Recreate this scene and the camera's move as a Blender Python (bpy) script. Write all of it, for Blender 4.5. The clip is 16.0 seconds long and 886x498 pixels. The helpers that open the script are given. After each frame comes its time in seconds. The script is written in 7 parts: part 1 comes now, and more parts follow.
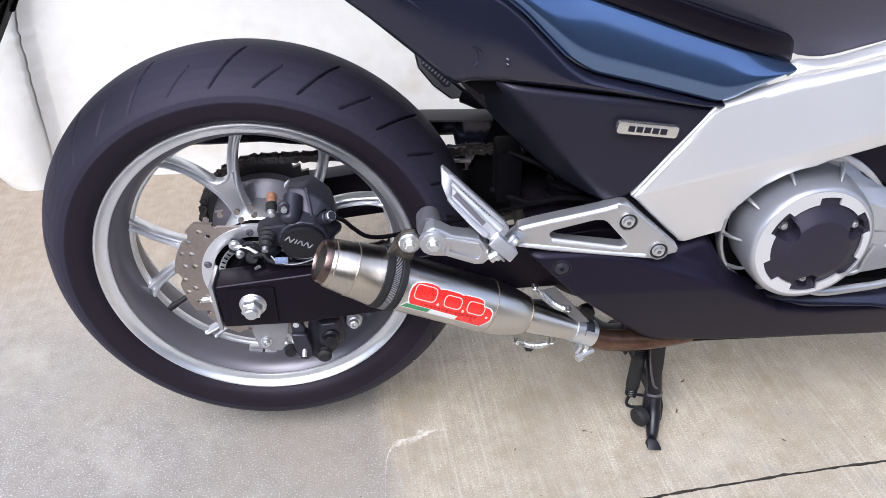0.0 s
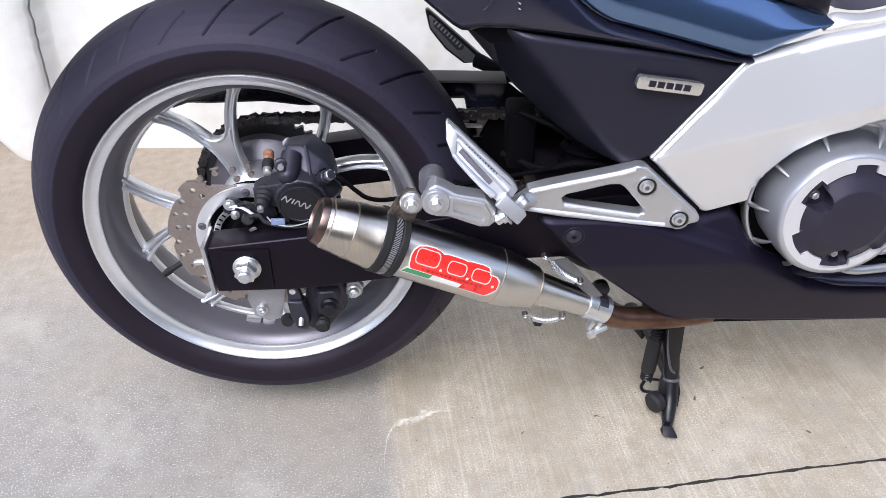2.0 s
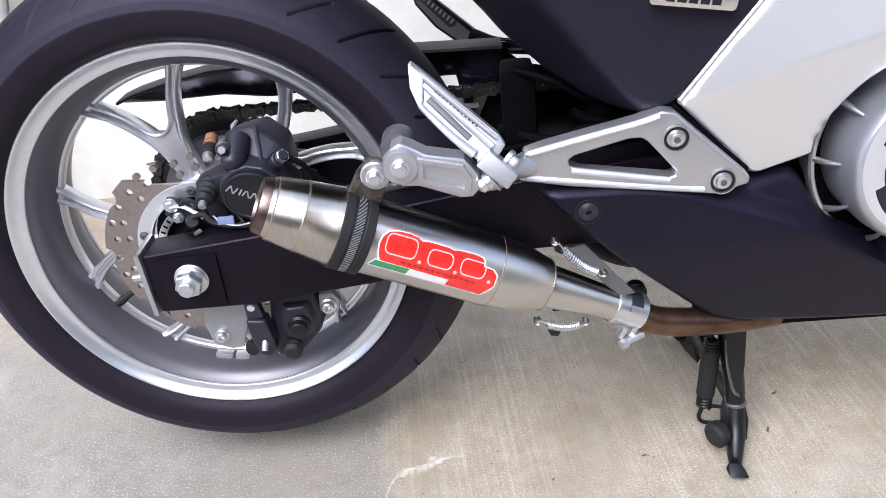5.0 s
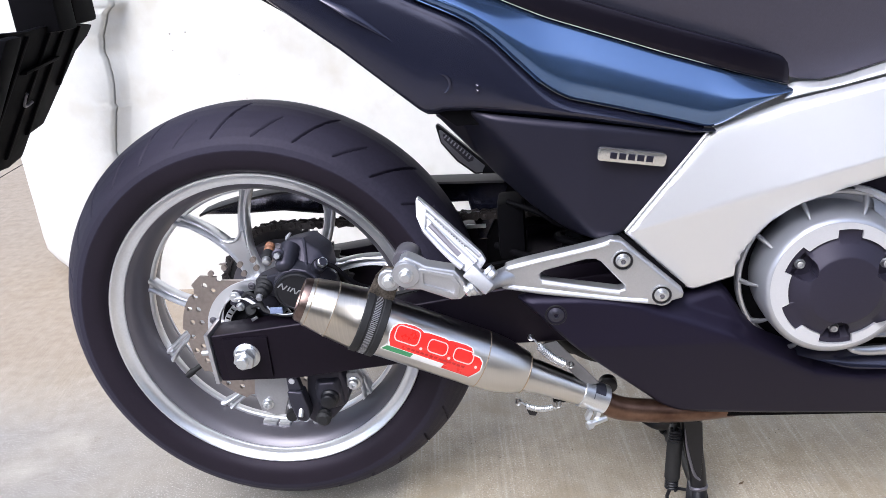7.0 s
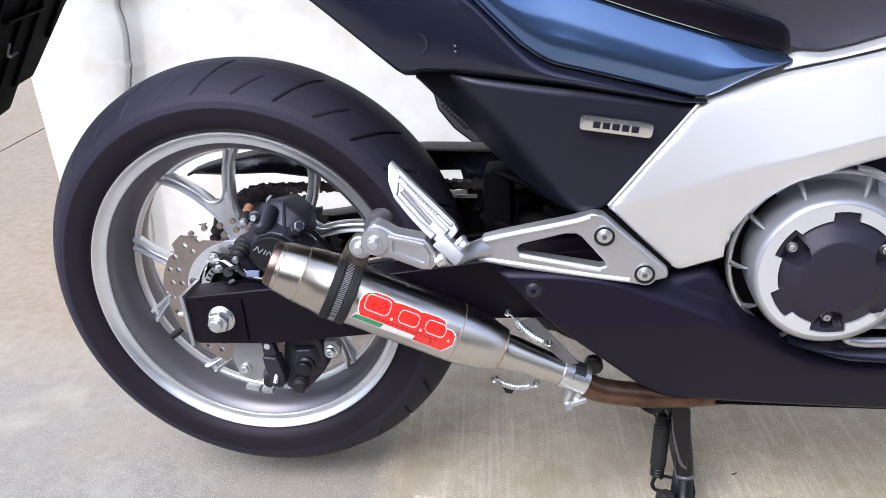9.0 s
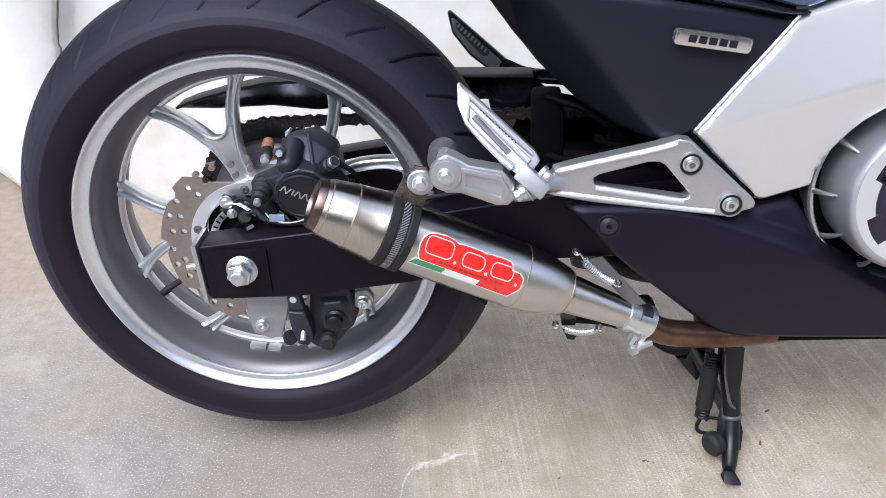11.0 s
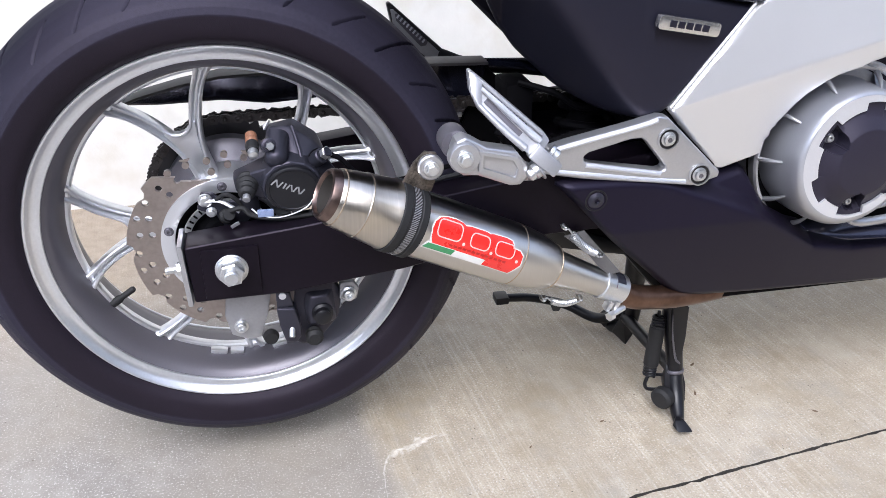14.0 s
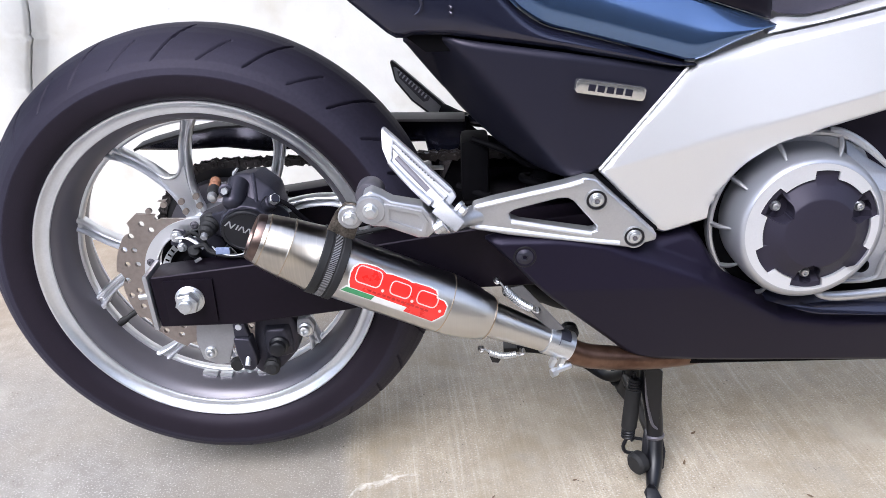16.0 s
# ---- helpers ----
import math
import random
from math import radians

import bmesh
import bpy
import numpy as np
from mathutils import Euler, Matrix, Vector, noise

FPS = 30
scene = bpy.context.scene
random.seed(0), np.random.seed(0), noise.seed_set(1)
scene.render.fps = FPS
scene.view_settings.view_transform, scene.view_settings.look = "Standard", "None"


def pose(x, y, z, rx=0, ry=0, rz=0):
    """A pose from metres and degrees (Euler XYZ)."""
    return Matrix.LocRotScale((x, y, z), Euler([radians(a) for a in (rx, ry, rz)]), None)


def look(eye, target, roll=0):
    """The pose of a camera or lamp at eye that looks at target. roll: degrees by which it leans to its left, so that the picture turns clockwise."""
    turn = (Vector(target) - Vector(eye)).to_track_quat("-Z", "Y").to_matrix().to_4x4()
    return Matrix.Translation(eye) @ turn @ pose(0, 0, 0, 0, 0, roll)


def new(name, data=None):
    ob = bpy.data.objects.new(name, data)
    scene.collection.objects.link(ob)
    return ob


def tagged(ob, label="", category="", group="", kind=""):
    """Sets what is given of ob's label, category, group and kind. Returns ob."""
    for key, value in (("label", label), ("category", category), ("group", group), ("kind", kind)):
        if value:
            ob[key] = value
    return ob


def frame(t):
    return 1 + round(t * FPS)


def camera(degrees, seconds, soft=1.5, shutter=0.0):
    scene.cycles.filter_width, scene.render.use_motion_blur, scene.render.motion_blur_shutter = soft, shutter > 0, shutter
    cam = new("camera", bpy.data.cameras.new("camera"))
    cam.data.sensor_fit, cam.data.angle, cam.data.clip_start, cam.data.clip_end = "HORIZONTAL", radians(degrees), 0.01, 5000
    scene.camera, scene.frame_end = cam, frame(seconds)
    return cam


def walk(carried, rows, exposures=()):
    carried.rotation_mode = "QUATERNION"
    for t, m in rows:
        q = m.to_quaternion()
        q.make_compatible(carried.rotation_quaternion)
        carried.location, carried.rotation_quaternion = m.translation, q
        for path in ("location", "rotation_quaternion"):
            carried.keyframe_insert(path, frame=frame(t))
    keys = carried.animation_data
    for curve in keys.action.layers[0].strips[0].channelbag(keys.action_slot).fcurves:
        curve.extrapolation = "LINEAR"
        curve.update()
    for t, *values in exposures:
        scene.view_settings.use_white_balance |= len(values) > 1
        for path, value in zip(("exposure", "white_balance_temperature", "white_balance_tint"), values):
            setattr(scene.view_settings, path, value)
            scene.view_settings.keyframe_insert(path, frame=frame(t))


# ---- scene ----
EXPOSURES = [(0.0, 0.55, 5780, 13), (2.5, 0.55, 5780, 13), (6.5, 0.62, 5780, 13), (8.0, 0.6, 5780, 13), (10.5, 0.5, 5780, 13), (11.0, 0.48, 5780, 13), (11.5, 0.58, 5780, 13), (12.5, 0.6, 5780, 13), (14.0, 0.58, 5780, 13), (15.5, 0.68, 5780, 13), (16.0, 0.64, 5780, 13)]
# camera: seconds, place, then yaw, pitch and roll in degrees
cam = camera(56.34, 16.0, soft=0.6)
PATH = [
    (0.0, 0.2182, -1.0603, 1.0423, -2.844, -34.308, -0.816),
    (0.5, 0.2269, -1.0645, 1.0413, -2.643, -33.989, -1.175),
    (1.0, 0.2232, -1.0579, 1.0451, -3.038, -34.140, -1.054),
    (1.5, 0.2260, -1.0550, 1.0366, -2.974, -34.174, -1.009),
    (2.0, 0.2408, -1.0325, 0.9689, -1.020, -34.340, -0.450),
    (2.5, 0.2573, -1.0049, 0.8798, -0.098, -31.931, -1.565),
    (3.0, 0.2942, -0.9614, 0.8055, 2.466, -31.423, -3.003),
    (3.2, 0.3116, -0.9458, 0.7834, 3.161, -31.423, -3.588),
    (5.3, 0.3210, -0.9040, 0.7739, 3.957, -28.270, -6.460),
    (5.5, 0.3268, -0.9172, 0.7801, 4.431, -27.683, -6.548),
    (6.0, 0.3314, -0.9543, 0.8052, 5.125, -24.516, -4.676),
    (6.5, 0.3568, -1.0467, 0.8334, 6.980, -23.703, -4.100),
    (7.0, 0.4066, -1.1075, 0.8637, 7.489, -21.401, -5.285),
    (7.5, 0.4424, -1.1216, 0.8570, 9.036, -20.770, -3.985),
    (8.0, 0.4854, -1.1106, 0.8672, 10.643, -21.867, -4.229),
    (8.2, 0.4919, -1.0994, 0.8606, 11.095, -22.331, -4.297),
    (10.3, 0.3532, -1.0467, 0.8174, 4.884, -24.061, -2.160),
    (10.5, 0.3192, -1.0474, 0.8101, 2.980, -24.685, -2.308),
    (11.0, 0.2810, -0.9926, 0.7928, 3.018, -26.926, -2.587),
    (11.5, 0.2127, -0.9821, 0.7968, -2.332, -27.088, -1.998),
    (12.0, 0.1256, -1.0028, 0.8257, -9.856, -27.133, -0.573),
    (12.5, 0.1008, -1.0042, 0.8177, -10.331, -27.752, -0.543),
    (13.0, 0.0819, -0.9976, 0.8188, -11.048, -27.495, 0.033),
    (13.5, 0.0716, -0.9961, 0.8152, -11.995, -27.733, 0.476),
    (14.0, 0.0615, -1.0000, 0.7915, -12.200, -27.293, 0.263),
    (14.5, 0.0655, -1.0084, 0.7919, -12.637, -25.708, -0.535),
    (15.0, 0.1196, -1.0318, 0.8020, -11.815, -25.178, -1.695),
    (15.5, 0.2546, -1.0623, 0.8059, -6.597, -24.464, -1.758),
    (16.0, 0.3480, -1.0688, 0.8144, 1.698, -24.139, -2.226),
]


def aim(x, y, z, yaw, pitch, roll):
    return pose(x, y, z, 0, 0, yaw) @ pose(0, 0, 0, 90 + pitch) @ pose(0, 0, 0, 0, 0, roll)


walk(cam, [(t, aim(*r)) for t, *r in PATH], EXPOSURES)
# ---- end of camera ----
# ---- daylight: a bright overcast sky with a wide, weak sun from behind the camera ----
SUN_ELEVATION, SUN_TURN = 50.0, 208.0
world = bpy.data.worlds.new("overcast_sky")
scene.world = world
world.use_nodes = True
wn, wl = world.node_tree.nodes, world.node_tree.links
sky = wn.new("ShaderNodeTexSky")
sky.sky_type = "NISHITA"
sky.sun_disc = False
sky.sun_elevation = radians(SUN_ELEVATION)
sky.sun_rotation = radians(SUN_TURN)
sky.dust_density, sky.air_density = 3.0, 1.0
pale = wn.new("ShaderNodeHueSaturation")
pale.inputs["Saturation"].default_value = 0.6
wl.new(sky.outputs[0], pale.inputs["Color"])
# an overcast sky is brightest overhead
sky_at, sky_up, sky_rise, sky_mix = (wn.new("ShaderNode" + k) for k in ("TexCoord", "SeparateXYZ", "MapRange", "Mix"))
wl.new(sky_at.outputs["Generated"], sky_up.inputs[0])
wl.new(sky_up.outputs["Z"], sky_rise.inputs["Value"])
sky_rise.inputs["To Min"].default_value, sky_rise.inputs["To Max"].default_value = 0.75, 2.1
sky_mix.data_type, sky_mix.blend_type = "RGBA", "MULTIPLY"
sky_mix.inputs["Factor"].default_value = 1.0
wl.new(pale.outputs[0], sky_mix.inputs["A"])
wl.new(sky_rise.outputs[0], sky_mix.inputs["B"])
wl.new(sky_mix.outputs["Result"], wn["Background"].inputs["Color"])
wn["Background"].inputs["Strength"].default_value = 0.15
sun_data = bpy.data.lights.new("sun", "SUN")
sun_data.energy, sun_data.angle, sun_data.color = 1.5, radians(35), (1.0, 0.96, 0.9)
sun = new("sun", sun_data)
# the sky's rotation turns clockwise from north (+y)
_az = radians(SUN_TURN)
_el = radians(SUN_ELEVATION)
sun_way = Vector((math.sin(_az) * math.cos(_el), math.cos(_az) * math.cos(_el), math.sin(_el)))
sun.matrix_world = look(sun_way * 20, (0, 0, 0))

# ---- materials ----
def material(name, colour, rough=0.5, metal=0.0, vary=0.12, grain=60.0, blotch=4.0, bump=0.0, bump_scale=300.0,
             rough_vary=0.08, coat=0.0, spec=0.5, tint=None, stretch=None, sheen=None, brushed=None):
    """A painted, moulded or bare surface: colour varied at two scales, uneven gloss, fine relief."""
    m = bpy.data.materials.new(name)
    m.use_nodes = True
    n, l = m.node_tree.nodes, m.node_tree.links
    p = n["Principled BSDF"]
    co = n.new("ShaderNodeTexCoord")
    at = co.outputs["Object"]
    if stretch:
        mp = n.new("ShaderNodeMapping")
        mp.inputs["Rotation"].default_value = stretch[0]
        mp.inputs["Scale"].default_value = stretch[1]
        l.new(at, mp.inputs["Vector"])
        at = mp.outputs[0]
    fine, wide = n.new("ShaderNodeTexNoise"), n.new("ShaderNodeTexNoise")
    fine.inputs["Scale"].default_value, fine.inputs["Detail"].default_value = grain, 5
    wide.inputs["Scale"].default_value, wide.inputs["Detail"].default_value = blotch, 3
    l.new(at, fine.inputs["Vector"])
    l.new(co.outputs["Object"], wide.inputs["Vector"])
    both = n.new("ShaderNodeMath")
    both.operation = "ADD"
    l.new(fine.outputs["Fac"], both.inputs[0])
    l.new(wide.outputs["Fac"], both.inputs[1])
    half = n.new("ShaderNodeMath")
    half.operation = "MULTIPLY"
    half.inputs[1].default_value = 0.5
    l.new(both.outputs[0], half.inputs[0])
    ramp = n.new("ShaderNodeValToRGB")
    c = Vector(colour)
    dark = c * (1 - vary)
    light = Vector(tint) if tint else c * (1 + vary)
    ramp.color_ramp.elements[0].position, ramp.color_ramp.elements[1].position = 0.35, 0.65
    ramp.color_ramp.elements[0].color = (*dark, 1)
    ramp.color_ramp.elements[1].color = (*light, 1)
    l.new(half.outputs[0], ramp.inputs[0])
    l.new(ramp.outputs[0], p.inputs["Base Color"])
    mr = n.new("ShaderNodeMapRange")
    mr.inputs["From Min"].default_value, mr.inputs["From Max"].default_value = 0.3, 0.7
    mr.inputs["To Min"].default_value, mr.inputs["To Max"].default_value = max(rough - rough_vary, 0.02), min(rough + rough_vary, 1)
    l.new(half.outputs[0], mr.inputs["Value"])
    l.new(mr.outputs[0], p.inputs["Roughness"])
    p.inputs["Metallic"].default_value = metal
    p.inputs["Coat Weight"].default_value = coat
    p.inputs["Coat Roughness"].default_value = 0.06
    p.inputs["Specular IOR Level"].default_value = spec
    if brushed:
        p.inputs["Anisotropic"].default_value = 0.85
        way = n.new("ShaderNodeCombineXYZ")
        for k, v in zip("XYZ", brushed):
            way.inputs[k].default_value = v
        l.new(way.outputs[0], p.inputs["Tangent"])
    if sheen:
        p.inputs["Specular Tint"].default_value = (*sheen, 1)
    if bump:
        bn, tex = n.new("ShaderNodeBump"), n.new("ShaderNodeTexNoise")
        tex.inputs["Scale"].default_value, tex.inputs["Detail"].default_value = bump_scale, 4
        l.new(at, tex.inputs["Vector"])
        bn.inputs["Strength"].default_value, bn.inputs["Distance"].default_value = bump, 0.001
        l.new(tex.outputs["Fac"], bn.inputs["Height"])
        l.new(bn.outputs[0], p.inputs["Normal"])
    return m


CAN_WAY = (0.880, 0.140, -0.4525)     # along the silencer
MUFFLER_TURN = (0.0, math.asin(0.4525), -math.atan2(0.14, 0.88))
M_RIM = material("silver_wheel_paint", (0.78, 0.79, 0.82), 0.32, metal=0.85, vary=0.02, grain=900, blotch=10, rough_vary=0.02, coat=0.2)
# wheel silver darkened for the barrel's shade; also used for dull metal parts
M_BARREL = material("shaded_rim_and_dull_metal", (0.136, 0.129, 0.147), 0.38, metal=0.45, vary=0.08, grain=700, blotch=9, rough_vary=0.05)
M_LIP = material("machined_rim_lip", (0.84, 0.85, 0.87), 0.33, metal=0.9, vary=0.05, grain=300, blotch=25, rough_vary=0.02)
M_ALU = material("bare_aluminium", (0.52, 0.52, 0.535), 0.38, metal=0.85, vary=0.06, grain=500, blotch=14, bump=0.08, bump_scale=1800)
M_CAST = material("cast_aluminium", (0.68, 0.69, 0.72), 0.42, metal=0.7, vary=0.05, grain=500, blotch=9, bump=0.1, bump_scale=1900)
M_CASE = material("grey_engine_casting", (0.50, 0.51, 0.55), 0.42, metal=0.65, vary=0.08, grain=400, blotch=12, bump=0.15, bump_scale=1500)
M_DISC = material("brake_disc_steel", (0.37, 0.32, 0.29), 0.38, metal=0.9, vary=0.12, grain=180, blotch=30, rough_vary=0.05)
M_ZINC = material("zinc_plated_steel", (0.68, 0.69, 0.7), 0.34, metal=0.92, vary=0.08, grain=500, blotch=60, rough_vary=0.03)
M_STEEL = material("brushed_stainless_steel", (0.60, 0.583, 0.56), 0.30, metal=1.0, vary=0.03, grain=14, blotch=16,
                   rough_vary=0.0, stretch=(MUFFLER_TURN, (60, 1.0, 1.0)), brushed=CAN_WAY)
M_CAP = material("heat_tinted_end_cap", (0.60, 0.55, 0.475), 0.31, metal=1.0, vary=0.10, grain=10, blotch=22, rough_vary=0.0, stretch=(MUFFLER_TURN, (50, 1.0, 1.0)), brushed=CAN_WAY)
M_HEAT = material("heat_darkened_steel", (0.20, 0.145, 0.125), 0.34, metal=1.0, vary=0.2, grain=200, blotch=30, rough_vary=0.03)
M_WELD = material("heat_tinted_weld", (0.52, 0.42, 0.31), 0.36, metal=0.9, vary=0.2, grain=260, blotch=60, bump=0.4, bump_scale=500, rough_vary=0.04)
M_PIPE = material("heat_tinted_pipe", (0.125, 0.066, 0.044), 0.33, metal=0.85, vary=0.25, grain=70, blotch=16, tint=(0.19, 0.115, 0.08), rough_vary=0.04)
M_BORE = material("sooty_steel", (0.05, 0.045, 0.04), 0.7, metal=0.3, vary=0.3)
M_BLACK = material("satin_black_paint", (0.006, 0.006, 0.008), 0.37, vary=0.25, grain=120, blotch=12, rough_vary=0.06, spec=0.4)
M_ARM = material("black_swingarm_paint", (0.0052, 0.0036, 0.0062), 0.40, vary=0.3, grain=180, blotch=14, rough_vary=0.06, spec=0.2, sheen=(0.92, 0.82, 1.0))
M_PLASTIC = material("grained_black_plastic", (0.0018, 0.0012, 0.0038), 0.36, vary=0.12, grain=500, blotch=6, bump=0.08, bump_scale=1800, spec=0.34, rough_vary=0.04, sheen=(0.92, 0.84, 1.0))
M_COWL = material("violet_black_cowl_plastic", (0.0070, 0.0056, 0.0125), 0.42, vary=0.12, grain=500, blotch=6, bump=0.08, bump_scale=1800, spec=0.26, rough_vary=0.04, sheen=(0.78, 0.72, 1.0))
M_INSERT = material("violet_grey_cover_plastic", (0.019, 0.017, 0.027), 0.45, vary=0.10, grain=500, blotch=8, bump=0.08, bump_scale=1900, spec=0.35, rough_vary=0.03, sheen=(0.92, 0.86, 1.0))
M_FACE = material("pale_machined_face", (0.66, 0.66, 0.68), 0.42, metal=0.5, vary=0.03, grain=500, blotch=12, rough_vary=0.03)
M_DOME = material("silver_cover_paint", (0.47, 0.48, 0.515), 0.36, metal=0.7, vary=0.04, grain=700, blotch=9, rough_vary=0.03)
M_GREY = material("dark_grey_plastic", (0.0122, 0.0125, 0.0205), 0.36, vary=0.08, grain=600, blotch=5, bump=0.08, bump_scale=1900, spec=0.33, rough_vary=0.03, sheen=(0.92, 0.82, 1.0))
M_TAIL = material("satin_black_tail_plastic", (0.0100, 0.0110, 0.0215), 0.19, vary=0.12, grain=420, blotch=7, spec=0.75, rough_vary=0.012, bump=0.35, bump_scale=24, sheen=(0.90, 0.86, 1.0))
# near-black for black plastic, and for parts and fillers in deep shade
M_VOID = material("deep_shade_and_black_plastic", (0.0028, 0.0026, 0.0035), 0.65, vary=0.3, grain=90, blotch=18, spec=0.06)
M_BLUE = material("blue_metallic_lacquer", (0.092, 0.160, 0.310), 0.19, metal=0.85, vary=0.03, grain=1500, blotch=6, coat=1.0, rough_vary=0.01)
M_SILVER = material("silver_metallic_lacquer", (0.73, 0.73, 0.735), 0.36, metal=0.65, vary=0.03, grain=1500, blotch=5, coat=0.3, rough_vary=0.02)
M_SEAT = material("black_seat_vinyl", (0.034, 0.035, 0.050), 0.40, vary=0.12, grain=300, blotch=7, bump=0.2, bump_scale=900, rough_vary=0.05, spec=0.75, sheen=(0.92, 0.82, 1.0))
M_RUBBER = material("black_rubber", (0.008, 0.008, 0.009), 0.7, vary=0.2, grain=200)
M_CHAIN = material("oily_chain_steel", (0.060, 0.052, 0.050), 0.4, metal=0.6, vary=0.3, grain=160, blotch=40, rough_vary=0.05)
M_DULL = material("dull_cast_bracket", (0.40, 0.40, 0.415), 0.45, metal=0.6, vary=0.08, grain=300, blotch=20)
M_SPROCKET = material("dark_sprocket_steel", (0.035, 0.034, 0.036), 0.42, metal=0.5, vary=0.12, grain=120, blotch=14)
M_CALIPER = material("anodised_caliper", (0.024, 0.025, 0.033), 0.4, metal=0.2, vary=0.15, grain=260, blotch=25, bump=0.1, bump_scale=1300, rough_vary=0.05, sheen=(0.92, 0.82, 1.0))
M_RED = material("red_label_print", (0.72, 0.025, 0.018), 0.3, vary=0.06, grain=120, blotch=20, coat=0.4)
M_WHITE = material("white_label_print", (0.78, 0.77, 0.74), 0.35, vary=0.05, grain=120)
M_MAROON = material("dark_red_print", (0.45, 0.014, 0.012), 0.35, vary=0.1, grain=120)
M_GREEN = material("green_label_print", (0.06, 0.27, 0.11), 0.35, vary=0.08, grain=120)
M_BADGE = material("chromed_badge", (0.66, 0.65, 0.63), 0.2, metal=0.9, vary=0.08, grain=300, blotch=40, rough_vary=0.03)
M_COPPER = material("tan_rubber_cap", (0.24, 0.11, 0.06), 0.5, vary=0.25, grain=300)
M_TAG = material("pale_blue_plastic", (0.22, 0.27, 0.42), 0.3, vary=0.1, grain=200)
M_STAY = material("dull_grey_stay", (0.150, 0.148, 0.152), 0.45, metal=0.4, vary=0.08, grain=300, blotch=20)
# black plastic with the sky's reflection put into a paler colour
M_GUARD_TOP = material("sky_paled_black_plastic", (0.042, 0.039, 0.041), 0.55, vary=0.2, grain=160, blotch=14, spec=0.5)
M_PINK = material("pale_red_print", (0.80, 0.50, 0.46), 0.4, vary=0.06, grain=120, rough_vary=0.04)
M_DRY = material("dry_leaf", (0.14, 0.09, 0.05), 0.8, vary=0.4, grain=200)



def carbon():
    """Woven carbon cloth under lacquer."""
    m = material("woven_carbon_fibre", (0.02, 0.02, 0.022), 0.3, vary=0.2, grain=400, coat=0.5)
    n, l = m.node_tree.nodes, m.node_tree.links
    p = n["Principled BSDF"]
    co, mp, ch = n.new("ShaderNodeTexCoord"), n.new("ShaderNodeMapping"), n.new("ShaderNodeTexWave")
    mp.inputs["Rotation"].default_value = (0.0, 0.2, 0.0)
    l.new(co.outputs["Object"], mp.inputs["Vector"])
    l.new(mp.outputs[0], ch.inputs["Vector"])
    ch.bands_direction = "Z"
    ch.inputs["Scale"].default_value, ch.inputs["Distortion"].default_value = 150, 0.6
    tone = n.new("ShaderNodeValToRGB")
    tone.color_ramp.elements[0].position, tone.color_ramp.elements[1].position = 0.35, 0.75
    tone.color_ramp.elements[0].color, tone.color_ramp.elements[1].color = (0.012, 0.012, 0.014, 1), (0.20, 0.20, 0.21, 1)
    l.new(ch.outputs["Fac"], tone.inputs[0])
    l.new(tone.outputs[0], p.inputs["Base Color"])
    return m


M_CARBON = carbon()
M_BRAID = material("braided_wire", (0.10, 0.085, 0.070), 0.45, metal=0.6, vary=0.7, grain=420, blotch=60, bump=0.5, bump_scale=500)


